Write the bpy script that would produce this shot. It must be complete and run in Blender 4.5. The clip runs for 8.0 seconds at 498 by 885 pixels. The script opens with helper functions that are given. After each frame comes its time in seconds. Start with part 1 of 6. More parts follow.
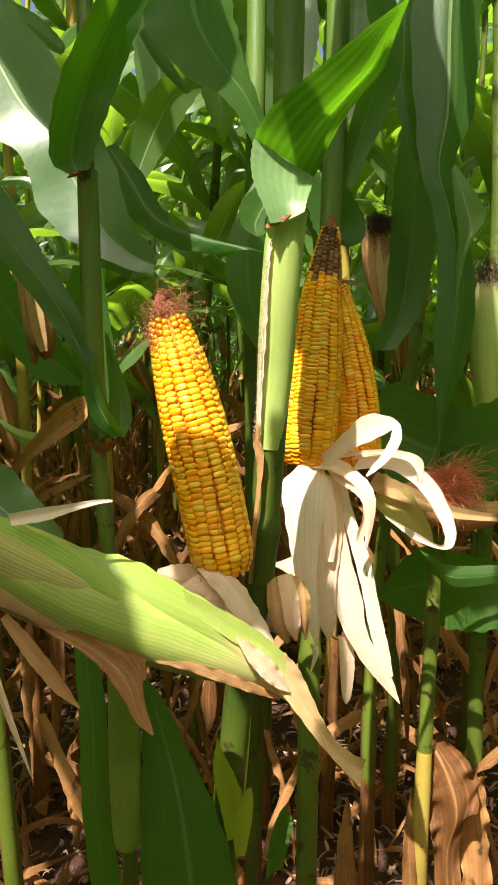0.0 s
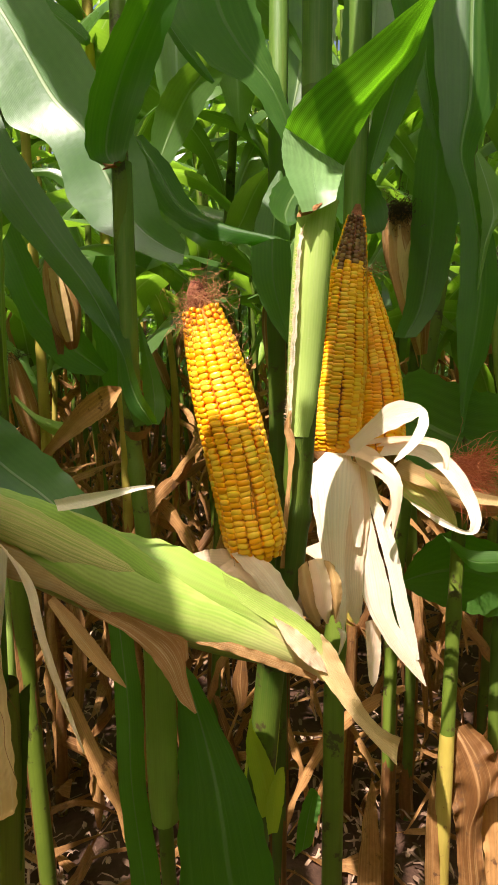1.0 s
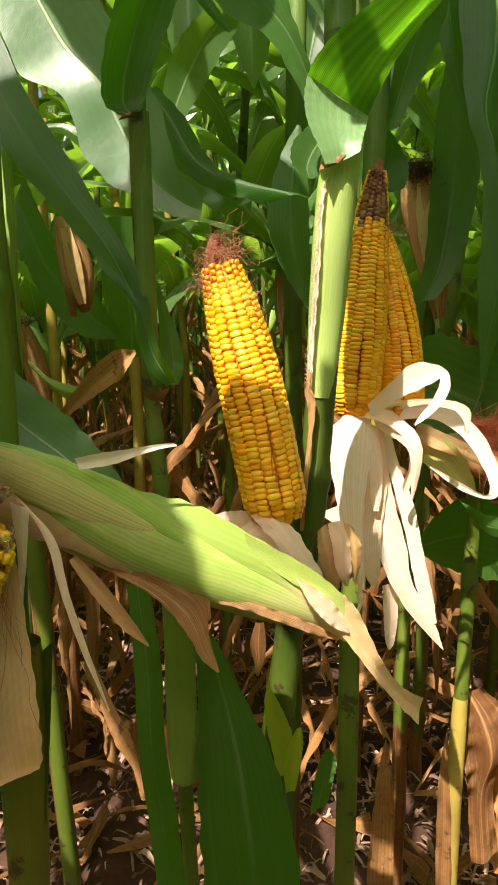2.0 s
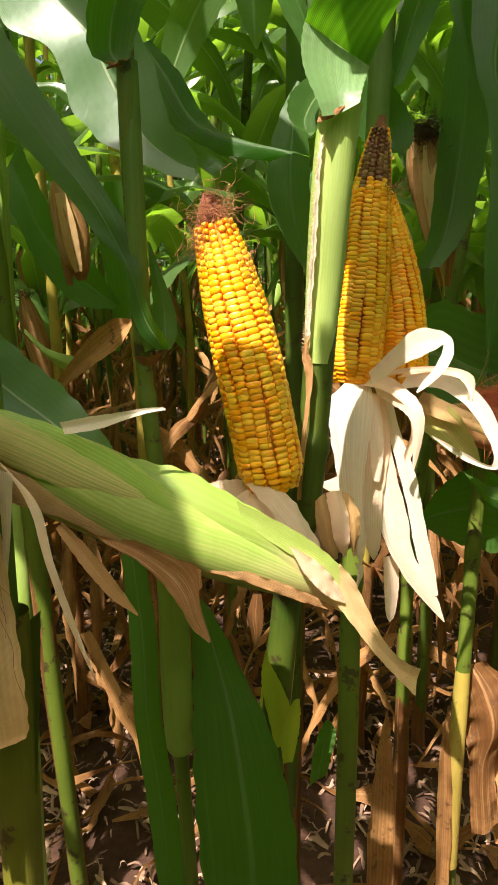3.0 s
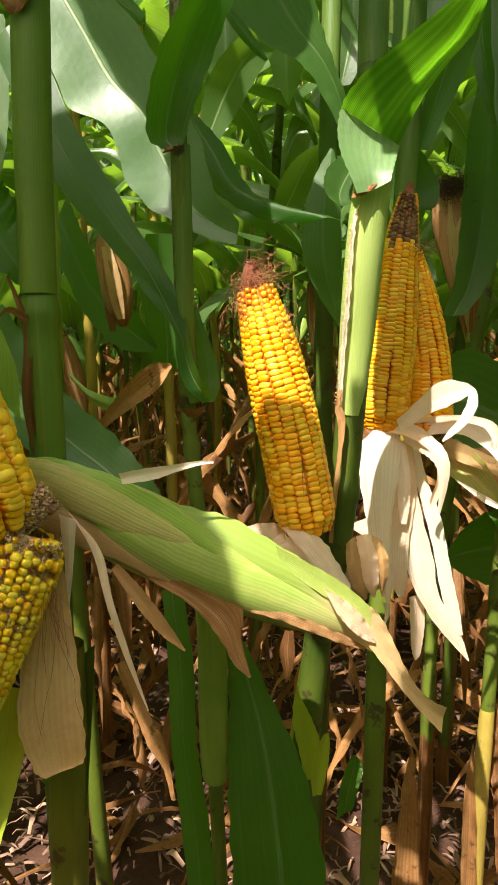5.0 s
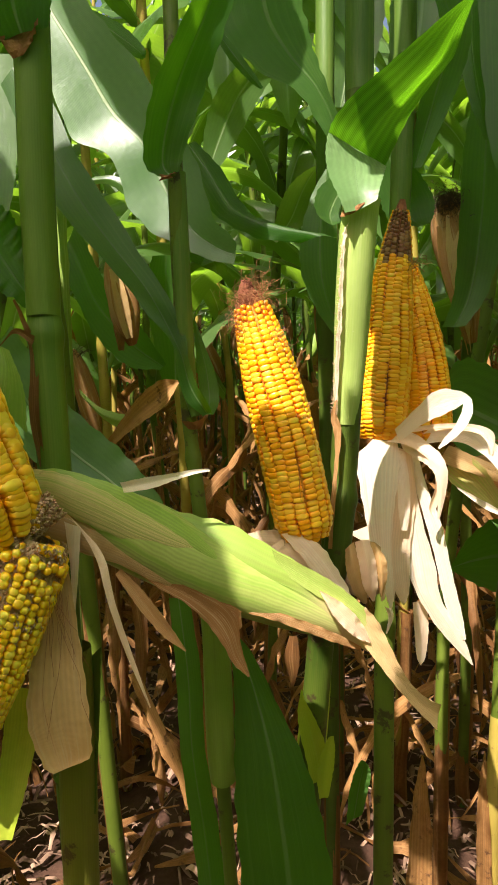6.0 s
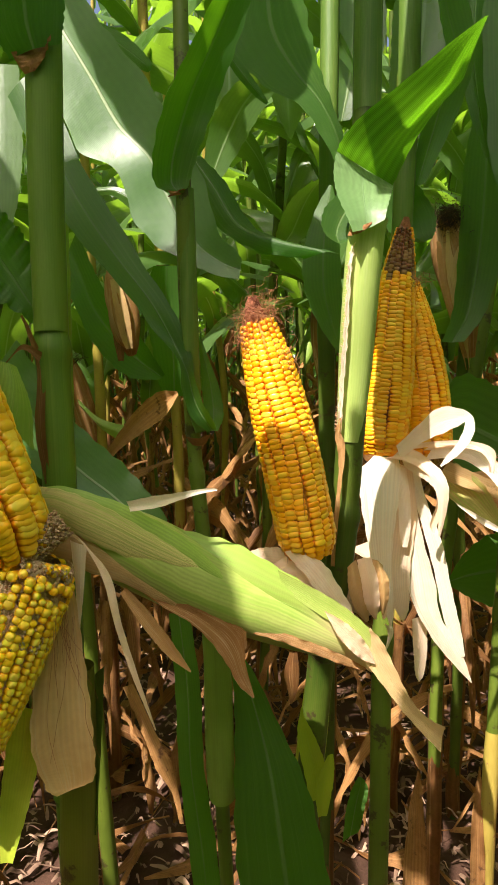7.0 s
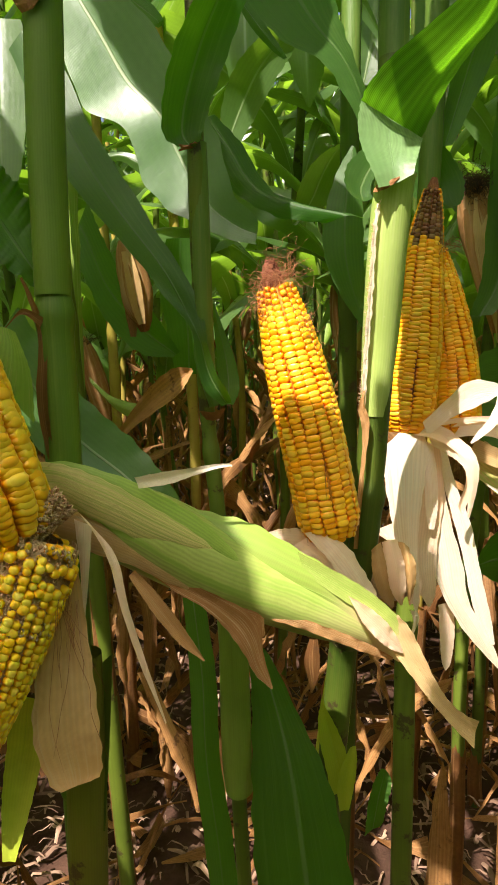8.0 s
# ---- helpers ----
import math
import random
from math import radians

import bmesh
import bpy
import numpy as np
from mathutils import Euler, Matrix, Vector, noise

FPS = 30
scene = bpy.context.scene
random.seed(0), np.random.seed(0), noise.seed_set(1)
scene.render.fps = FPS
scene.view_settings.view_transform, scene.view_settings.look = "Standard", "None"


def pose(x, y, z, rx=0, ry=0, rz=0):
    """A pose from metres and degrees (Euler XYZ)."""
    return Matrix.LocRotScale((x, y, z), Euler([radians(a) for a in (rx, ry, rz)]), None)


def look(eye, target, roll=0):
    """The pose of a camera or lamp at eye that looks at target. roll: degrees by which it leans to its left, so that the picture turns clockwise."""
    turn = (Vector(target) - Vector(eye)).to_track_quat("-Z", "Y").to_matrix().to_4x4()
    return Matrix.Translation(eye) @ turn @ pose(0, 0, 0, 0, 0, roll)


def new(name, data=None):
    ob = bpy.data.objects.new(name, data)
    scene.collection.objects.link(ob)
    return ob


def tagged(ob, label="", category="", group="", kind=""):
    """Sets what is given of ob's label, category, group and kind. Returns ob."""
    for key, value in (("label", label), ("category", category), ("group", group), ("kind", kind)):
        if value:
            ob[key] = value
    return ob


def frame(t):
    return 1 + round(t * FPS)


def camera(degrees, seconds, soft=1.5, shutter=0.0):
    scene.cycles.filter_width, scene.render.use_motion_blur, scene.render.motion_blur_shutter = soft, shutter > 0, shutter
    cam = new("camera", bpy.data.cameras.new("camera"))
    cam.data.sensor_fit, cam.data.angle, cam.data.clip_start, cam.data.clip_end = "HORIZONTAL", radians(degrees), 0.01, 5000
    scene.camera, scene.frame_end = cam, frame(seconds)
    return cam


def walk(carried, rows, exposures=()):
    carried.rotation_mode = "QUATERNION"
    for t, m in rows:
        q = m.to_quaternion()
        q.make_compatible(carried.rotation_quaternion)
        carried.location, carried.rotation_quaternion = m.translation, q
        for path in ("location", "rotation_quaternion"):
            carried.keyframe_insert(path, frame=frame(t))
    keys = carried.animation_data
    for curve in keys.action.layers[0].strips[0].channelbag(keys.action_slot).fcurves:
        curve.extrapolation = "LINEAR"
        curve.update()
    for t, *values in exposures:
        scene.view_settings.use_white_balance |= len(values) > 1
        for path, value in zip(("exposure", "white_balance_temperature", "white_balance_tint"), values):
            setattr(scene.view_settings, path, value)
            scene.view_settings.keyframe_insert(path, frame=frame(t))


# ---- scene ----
cam = camera(41.0, 8.0, 1.7)
PATH = [
    (0, (0.0000, 0.0000, 1.3000), (0.0000, 1.9696, 0.9526), 0.00),
    (0.5, (-0.0176, -0.0088, 1.3061), (-0.0217, 1.9605, 0.9573), 0.20),
    (1, (-0.0175, -0.0091, 1.3000), (-0.0477, 1.9544, 0.9207), -0.51),
    (1.5, (-0.0275, -0.0094, 1.2974), (-0.0845, 1.9457, 0.8799), -0.51),
    (2.8, (-0.0214, 0.0100, 1.2808), (-0.0733, 1.9379, 0.7510), -0.70),
    (3, (-0.0179, 0.0095, 1.2804), (-0.0962, 1.9354, 0.7470), -0.80),
    (3.5, (-0.0029, 0.0047, 1.2808), (-0.1297, 1.9328, 0.7650), -1.88),
    (4, (-0.0148, -0.0239, 1.2925), (-0.1333, 1.9192, 0.8340), -1.28),
    (4.5, (-0.0199, -0.0270, 1.2926), (-0.1453, 1.9189, 0.8482), -0.78),
    (4.7, (-0.0284, -0.0227, 1.3019), (-0.1575, 1.9196, 0.8428), -0.45),
    (5.8, (-0.0189, -0.0403, 1.3064), (-0.2167, 1.9089, 0.9043), -1.82),
    (6, (-0.0107, -0.0457, 1.3039), (-0.2081, 1.9039, 0.9037), -2.00),
    (6.5, (-0.0122, -0.0526, 1.3066), (-0.1828, 1.9005, 0.9110), -1.63),
    (7, (-0.0225, -0.0435, 1.3136), (-0.1908, 1.9117, 0.9279), -1.10),
    (7.5, (-0.0253, -0.0239, 1.3019), (-0.2202, 1.9264, 0.9041), -1.34),
    (8, (-0.0255, -0.0110, 1.2983), (-0.2463, 1.9303, 0.8708), -1.53),
]
walk(cam, [(t, look(eye, target, roll)) for t, eye, target, roll in PATH], [(0.0, 1.38, 6700, 12), (8.0, 1.38, 6700, 12)])

# ---------------------------------------------------------------- light
SUN = Vector((-0.245, -0.432, 0.867)).normalized()  # towards the sun
world = bpy.data.worlds.new("World")
scene.world = world
world.use_nodes = True
sky = world.node_tree.nodes.new("ShaderNodeTexSky")
sky.sky_type = "NISHITA"
sky.sun_disc = False
sky.sun_elevation = math.asin(SUN.z)
sky.sun_rotation = math.atan2(SUN.x, SUN.y)
sky.air_density, sky.dust_density, sky.ozone_density = 0.7, 6.0, 0.2
background = world.node_tree.nodes["Background"]
background.inputs["Strength"].default_value = 0.085
world.node_tree.links.new(sky.outputs[0], background.inputs[0])
sun = new("sun", bpy.data.lights.new("sun", "SUN"))
sun.data.energy, sun.data.angle, sun.data.color = 5.0, radians(0.53), (1.0, 0.95, 0.86)
sun.matrix_world = look(SUN * 20, (0, 0, 0))


# ---------------------------------------------------------------- materials
class Nodes:
    """A small writer of node trees."""

    def __init__(self, name):
        self.mat = bpy.data.materials.new(name)
        self.mat.use_nodes = True
        self.tree = self.mat.node_tree
        self.tree.nodes.clear()
        self.out = self.tree.nodes.new("ShaderNodeOutputMaterial")

    def put(self, socket, value):
        if isinstance(value, bpy.types.NodeSocket):
            self.tree.links.new(value, socket)
        elif value is not None:
            if socket.type == "RGBA" and len(value) == 3:
                value = (*value, 1)
            socket.default_value = value

    def node(self, kind, out=0, **inputs):
        n = self.tree.nodes.new("ShaderNode" + kind)
        for key, value in inputs.items():
            self.put(n.inputs[int(key[1:])] if key[0] == "i" and key[1:].isdigit() else n.inputs[key.replace("_", " ")], value)
        return n.outputs[out]

    def math(self, op, a, b=0.0, c=0.0):
        n = self.tree.nodes.new("ShaderNodeMath")
        n.operation = op
        for socket, value in zip(n.inputs, (a, b, c)):
            self.put(socket, value)
        return n.outputs[0]

    def span(self, value, lo, hi, to_lo=0.0, to_hi=1.0):
        n = self.tree.nodes.new("ShaderNodeMapRange")
        n.interpolation_type = "SMOOTHSTEP"
        for socket, value in zip(n.inputs, (value, lo, hi, to_lo, to_hi)):
            self.put(socket, value)
        return n.outputs[0]

    def mix(self, fac, a, b, blend="MIX"):
        n = self.tree.nodes.new("ShaderNodeMix")
        n.data_type, n.blend_type = "RGBA", blend
        self.put(n.inputs[0], fac), self.put(n.inputs[6], a), self.put(n.inputs[7], b)
        return n.outputs[2]

    def noise(self, scale, detail=3.0, vector=None, rough=0.55):
        return self.node("TexNoise", 0, Vector=vector, Scale=scale, Detail=detail, Roughness=rough)

    def bump(self, height, strength, distance):
        return self.node("Bump", 0, Strength=strength, Distance=distance, Height=height)

    def surface(self, color, rough, normal=None, spec=0.5, translucent=None, amount=0.0, subsurface=0.0, sss_radius=(0.01, 0.006, 0.002), coat=0.0):
        n = self.tree.nodes.new("ShaderNodeBsdfPrincipled")
        self.put(n.inputs["Base Color"], color), self.put(n.inputs["Roughness"], rough), self.put(n.inputs["Normal"], normal)
        n.inputs["Specular IOR Level"].default_value = spec
        n.inputs["Coat Weight"].default_value = coat
        if subsurface:
            n.inputs["Subsurface Weight"].default_value = subsurface
            n.inputs["Subsurface Radius"].default_value = sss_radius
            n.inputs["Subsurface Scale"].default_value = 0.4
        shader = n.outputs[0]
        if translucent is not None:
            t = self.node("BsdfTranslucent", 0, Color=translucent, Normal=normal)
            shader = self.node("MixShader", 0, i0=amount, i1=shader, i2=t)
        self.tree.links.new(shader, self.out.inputs[0])
        return self.mat
def blade_material(name, dark, light, rib, through_color, amount=0.4, rough=0.42, spec=0.5, veins=64.0, vein_gain=0.16,
                   rib_width=0.07, tip=None, spots=None, spot_level=0.66, relief=0.5, line_relief=0.05, streak=None, streak_level=0.55, streak_gain=0.6, base=None):
    """A leaf or husk: veins run along v of the UV map, the midrib lies at u = 0.5."""
    n = Nodes(name)
    uv = n.node("SeparateXYZ", 0, Vector=n.node("UVMap"))
    uvmap = [k for k in n.tree.nodes if k.bl_idname == "ShaderNodeSeparateXYZ"][0]
    u, v = uvmap.outputs[0], uvmap.outputs[1]
    obj = n.node("TexCoord", 3)
    rnd = n.node("ObjectInfo", 5)
    broad = n.noise(9.0, 3.0, obj)
    fine = n.noise(140.0, 3.0, obj)
    wob = n.math("MULTIPLY_ADD", n.noise(30.0, 3.0, obj), 0.035, u)
    stripe = n.math("SINE", n.math("MULTIPLY", wob, veins * 2 * math.pi))
    stripe2 = n.math("SINE", n.math("MULTIPLY", wob, veins * 0.173 * 2 * math.pi))
    lines = n.math("MULTIPLY", n.math("MULTIPLY_ADD", stripe2, 0.7, stripe), n.span(broad, 0.2, 0.75, 0.15, 1.0))
    mixfac = n.math("ADD", n.math("MULTIPLY", broad, 0.9), n.math("MULTIPLY", n.math("SUBTRACT", rnd, 0.5), 0.5))
    mixfac = n.math("ADD", mixfac, n.math("MULTIPLY", n.math("SUBTRACT", fine, 0.5), 0.35))
    color = n.mix(n.span(mixfac, 0.2, 0.75), dark, light)
    gain = n.math("MULTIPLY_ADD", lines, vein_gain * 0.5, 1.0)
    color = n.mix(1.0, color, n.node("CombineXYZ", 0, X=gain, Y=gain, Z=gain), "MULTIPLY")
    along = n.node("CombineXYZ", 0, X=n.math("MULTIPLY", wob, 26.0), Y=n.math("MULTIPLY", v, 1.6), Z=n.math("MULTIPLY", rnd, 37.0))
    band = n.noise(1.0, 3.0, along, 0.65)
    if streak is not None:
        color = n.mix(n.math("MULTIPLY", n.span(band, streak_level, streak_level + 0.16), streak_gain), color, streak)
    if base is not None:
        color = n.mix(n.span(n.math("ADD", v, n.math("MULTIPLY", n.math("SUBTRACT", broad, 0.5), 0.12)), 0.0, 0.42, 1.0, 0.0), color, base)
    if tip is not None:
        color = n.mix(n.span(n.math("ADD", v, n.math("MULTIPLY", n.math("SUBTRACT", broad, 0.5), 0.5)), 0.62, 0.95), color, tip)
    if spots is not None:
        blot = n.noise(48.0, 4.0, obj, 0.7)
        color = n.mix(n.span(blot, spot_level, spot_level + 0.07), color, spots)
    across = n.math("MULTIPLY", n.math("ABSOLUTE", n.math("SUBTRACT", u, 0.5)), 2.0)
    ribmask = n.math("MULTIPLY", n.span(across, rib_width * 0.35, rib_width, 1.0, 0.0), n.span(v, 0.0, 0.97, 0.9, 0.25))
    color = n.mix(ribmask, color, rib)
    height = n.math("ADD", n.math("MULTIPLY", lines, line_relief), n.math("MULTIPLY", fine, 0.7))
    height = n.math("ADD", height, n.math("MULTIPLY", ribmask, 2.0))
    thru = n.mix(n.math("MULTIPLY", ribmask, 0.6), n.mix(n.math("MULTIPLY", broad, 0.6), through_color, color), color)
    thru = n.mix(1.0, thru, n.node("CombineXYZ", 0, X=gain, Y=gain, Z=gain), "MULTIPLY")
    r = n.math("ADD", rough, n.math("MULTIPLY", n.math("SUBTRACT", broad, 0.5), 0.2))
    return n.surface(color, r, n.bump(height, relief, 0.0006), spec, thru, amount)
def stalk_material(name, dark, light, blot, blot_level=0.62, rough=0.52):
    """A stem: fibres along v of the UV map, with weathered blotches."""
    n = Nodes(name)
    n.node("UVMap")
    n.node("SeparateXYZ", 0, Vector=n.tree.nodes[-1].outputs[0])
    sep = n.tree.nodes[-1]
    u = sep.outputs[0]
    obj = n.node("TexCoord", 3)
    broad = n.noise(11.0, 3.0, obj)
    fine = n.noise(160.0, 3.0, obj)
    rnd = n.node("ObjectInfo", 5)
    lines = n.math("SINE", n.math("MULTIPLY", n.math("MULTIPLY_ADD", broad, 0.03, u), 42 * 2 * math.pi))
    f = n.math("ADD", n.math("MULTIPLY", broad, 0.8), n.math("MULTIPLY", rnd, 0.3))
    f = n.math("ADD", f, n.math("MULTIPLY", lines, 0.03))
    color = n.mix(n.span(f, 0.25, 0.85), dark, light)
    along = n.node("CombineXYZ", 0, X=n.math("MULTIPLY", u, 34.0), Y=n.math("MULTIPLY", sep.outputs[1], 2.5), Z=n.math("MULTIPLY", rnd, 29.0))
    band = n.noise(1.0, 3.0, along, 0.65)
    color = n.mix(n.math("MULTIPLY", n.span(band, 0.48, 0.7), 0.5), color, n.mix(0.45, light, blot))
    mark = n.noise(36.0, 5.0, obj, 0.7)
    color = n.mix(n.span(mark, blot_level, blot_level + 0.06), color, blot)
    height = n.math("ADD", n.math("MULTIPLY", lines, 0.12), fine)
    return n.surface(color, rough, n.bump(height, 0.35, 0.0006), 0.3, n.mix(0.5, color, (0.4, 0.55, 0.06)), 0.12)
def kernel_material(name, deep, pale, crown):
    n = Nodes(name)
    n.node("UVMap")
    n.node("SeparateXYZ", 0, Vector=n.tree.nodes[-1].outputs[0])
    v = n.tree.nodes[-1].outputs[1]
    rnd = n.node("ObjectInfo", 5)
    isl = n.node("NewGeometry", 8)
    r = n.math("FRACT", n.math("ADD", rnd, isl))
    obj = n.node("TexCoord", 3)
    fine = n.noise(2.5, 2.0, obj)
    color = n.mix(n.span(v, 0.35, 0.98), deep, pale)
    color = n.mix(n.math("MULTIPLY", n.span(v, 0.8, 1.0), n.span(r, 0.2, 0.9)), color, crown)
    hsv = n.node("HueSaturation", 0, Hue=n.math("MULTIPLY_ADD", r, 0.010, 0.495), Saturation=1.0,
                 Value=n.math("MULTIPLY_ADD", n.math("FRACT", n.math("MULTIPLY", r, 7.31)), 0.14, 0.95), Fac=1.0, Color=color)
    return n.surface(hsv, n.math("MULTIPLY_ADD", fine, 0.2, 0.24), None, 0.45, subsurface=0.35, sss_radius=(0.008, 0.0035, 0.0006))
def plain_material(name, a, b, scale, rough=0.7, bump=0.3, spec=0.3, translucent=None, amount=0.0):
    n = Nodes(name)
    obj = n.node("TexCoord", 3)
    f = n.noise(scale, 5.0, obj, 0.65)
    g = n.noise(scale * 9, 3.0, obj)
    rnd = n.node("NewGeometry", 8)
    m = n.math("ADD", n.math("MULTIPLY", f, 0.7), n.math("ADD", n.math("MULTIPLY", g, 0.25), n.math("MULTIPLY", rnd, 0.35)))
    return n.surface(n.mix(n.span(m, 0.35, 0.95), a, b), rough, n.bump(n.math("ADD", f, g), bump, 0.004), spec, translucent, amount)
LEAF = blade_material("corn_leaf", (0.022, 0.064, 0.010), (0.050, 0.115, 0.020), (0.17, 0.25, 0.09), (0.26, 0.68, 0.008), 0.40, 0.45, 0.42, vein_gain=0.15,
                      streak=(0.075, 0.135, 0.03), streak_level=0.52, streak_gain=0.6)
# LEAF made lighter and glossier: sun glare is put into the colour
LEAF_GLARE = blade_material("corn_leaf_in_glare", (0.045, 0.110, 0.028), (0.090, 0.175, 0.052), (0.46, 0.50, 0.32), (0.26, 0.62, 0.02), 0.30, 0.34, 0.9, vein_gain=0.10, rib_width=0.05)
LEAF_COLLAR = blade_material("corn_leaf_pale_at_collar", (0.024, 0.074, 0.010), (0.045, 0.115, 0.018), (0.06, 0.13, 0.025), (0.26, 0.68, 0.008), 0.42, 0.42, 0.45, veins=46.0, vein_gain=0.5, rib_width=0.01,
                             streak=(0.09, 0.17, 0.03), streak_level=0.5, line_relief=0.15)
# Pale leaf base, with the sun's sheen on it put into the colour
LEAF_BASE_LIT = blade_material("lit_leaf_base", (0.10, 0.19, 0.065), (0.17, 0.27, 0.11), (0.18, 0.28, 0.11), (0.40, 0.62, 0.10), 0.25, 0.42, 0.5, veins=44.0, vein_gain=0.32, rib_width=0.01, line_relief=0.12)
# Paler copy of LEAF: sunlight on the field leaves is put into its colour
LEAF_FAR_LIT = blade_material("corn_leaf_field_lit", (0.040, 0.090, 0.020), (0.095, 0.170, 0.048), (0.34, 0.44, 0.20), (0.40, 0.70, 0.03), 0.45, 0.30, 1.0, vein_gain=0.10,
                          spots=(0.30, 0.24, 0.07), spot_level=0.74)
LEAF_DRY = blade_material("dry_corn_leaf", (0.13, 0.052, 0.016), (0.40, 0.195, 0.07), (0.36, 0.18, 0.07), (0.58, 0.25, 0.06), 0.30, 0.7, 0.25,
                          veins=40, vein_gain=0.4, spots=(0.10, 0.05, 0.025), spot_level=0.58, streak=(0.44, 0.25, 0.11), streak_level=0.52, streak_gain=0.6)
HUSK_DRY = blade_material("dry_husk", (0.86, 0.62, 0.45), (0.97, 0.85, 0.72), (0.93, 0.79, 0.64), (0.98, 0.66, 0.42), 0.42, 0.55, 0.35,
                          veins=58, vein_gain=0.14, rib_width=0.01, spots=(0.50, 0.34, 0.20), spot_level=0.68, line_relief=0.28, streak=(0.78, 0.50, 0.34), streak_level=0.52, streak_gain=0.55)
HUSK_TAN = blade_material("tan_husk", (0.48, 0.28, 0.11), (0.68, 0.46, 0.23), (0.64, 0.44, 0.22), (0.75, 0.45, 0.19), 0.36, 0.6, 0.3,
                          veins=58, vein_gain=0.14, rib_width=0.01, spots=(0.26, 0.15, 0.07), spot_level=0.66, line_relief=0.28, streak=(0.56, 0.44, 0.28), streak_level=0.5, streak_gain=0.45)
HUSK_STRAW = blade_material("straw_husk", (0.38, 0.31, 0.10), (0.60, 0.50, 0.20), (0.56, 0.48, 0.20), (0.60, 0.50, 0.16), 0.25, 0.55, 0.35,
                            veins=58, vein_gain=0.34, rib_width=0.01, spots=(0.28, 0.18, 0.08), spot_level=0.68, line_relief=0.2, streak=(0.28, 0.38, 0.07), streak_level=0.45, streak_gain=0.85)
HUSK_BROWN = blade_material("brown_husk", (0.26, 0.12, 0.04), (0.48, 0.25, 0.10), (0.46, 0.25, 0.10), (0.65, 0.27, 0.08), 0.34, 0.65, 0.3,
                            veins=58, vein_gain=0.22, rib_width=0.01, spots=(0.16, 0.08, 0.04), spot_level=0.64, streak=(0.58, 0.42, 0.24), streak_level=0.5, streak_gain=0.7)
HUSK_GREEN = blade_material("green_husk", (0.23, 0.30, 0.055), (0.40, 0.45, 0.125), (0.42, 0.47, 0.16), (0.45, 0.60, 0.08), 0.18, 0.48, 0.4,
                            veins=60, vein_gain=0.24, rib_width=0.01, tip=(0.60, 0.46, 0.26), spots=(0.16, 0.20, 0.05), spot_level=0.70, streak=(0.22, 0.36, 0.05), streak_level=0.48, streak_gain=0.75)
# Deeper green of outer husks, darkened further: shade is put into the colour
HUSK_SHADE = blade_material("shaded_green_husk", (0.17, 0.28, 0.035), (0.31, 0.43, 0.075), (0.34, 0.45, 0.12), (0.36, 0.55, 0.06), 0.24, 0.48, 0.4,
                            veins=60, vein_gain=0.28, rib_width=0.01, spots=(0.40, 0.33, 0.14), spot_level=0.70, streak=(0.46, 0.40, 0.14), streak_level=0.54, streak_gain=0.4)
STALK = stalk_material("corn_stalk", (0.042, 0.075, 0.008), (0.115, 0.155, 0.018), (0.050, 0.036, 0.014), 0.57)
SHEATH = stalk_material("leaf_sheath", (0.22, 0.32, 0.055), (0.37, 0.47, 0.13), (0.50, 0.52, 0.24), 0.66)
SHEATH_OLIVE = stalk_material("olive_sheath", (0.12, 0.19, 0.020), (0.22, 0.29, 0.050), (0.10, 0.08, 0.02), 0.72)
# Lighter than STALK: the light on the stalks is put into this green
SHEATH_LIT_GREEN = stalk_material("lit_green_sheath", (0.050, 0.110, 0.014), (0.105, 0.175, 0.030), (0.20, 0.19, 0.06), 0.70)
SHEATH_LEAFY = stalk_material("fresh_green_sheath", (0.070, 0.140, 0.012), (0.125, 0.200, 0.024), (0.16, 0.21, 0.04), 0.78, 0.5)
SHEATH_YELLOW = stalk_material("yellowing_sheath", (0.085, 0.088, 0.008), (0.18, 0.16, 0.022), (0.07, 0.035, 0.012), 0.57)
STALK_OLD = stalk_material("ripening_stalk", (0.26, 0.20, 0.03), (0.48, 0.35, 0.08), (0.25, 0.13, 0.05), 0.60)
KERNEL = kernel_material("kernel", (0.82, 0.22, 0.002), (0.95, 0.385, 0.006), (0.96, 0.51, 0.05))
KERNEL_PALE = kernel_material("pale_kernel", (0.70, 0.26, 0.005), (0.88, 0.44, 0.010), (0.92, 0.58, 0.06))
KERNEL_LEMON = kernel_material("lemon_kernel", (0.80, 0.36, 0.006), (0.93, 0.55, 0.015), (0.95, 0.68, 0.09))
KERNEL_DARK = kernel_material("shrivelled_kernel", (0.06, 0.018, 0.008), (0.16, 0.05, 0.02), (0.30, 0.14, 0.07))
COB = plain_material("cob_core", (0.40, 0.13, 0.012), (0.55, 0.22, 0.025), 60)
COB_TIP = plain_material("bare_cob_tip", (0.15, 0.032, 0.020), (0.42, 0.15, 0.08), 120, 0.8, 0.9)
CHAFF = plain_material("cob_chaff", (0.36, 0.16, 0.08), (0.78, 0.56, 0.38), 90, 0.85, 0.8)
COB_HUSK = plain_material("crumpled_husk", (0.28, 0.16, 0.09), (0.70, 0.52, 0.36), 55, 0.8, 1.0)
# Yellow-green leaf made brighter: sunlight on it is put into the colour
LEAF_YELLOW_LIT = blade_material("lit_yellow_leaf", (0.30, 0.36, 0.03), (0.55, 0.56, 0.07), (0.56, 0.58, 0.10), (0.75, 0.80, 0.06), 0.35, 0.5, 0.4, rib_width=0.01,
                             spots=(0.42, 0.30, 0.10), spot_level=0.66, streak=(0.24, 0.34, 0.04))
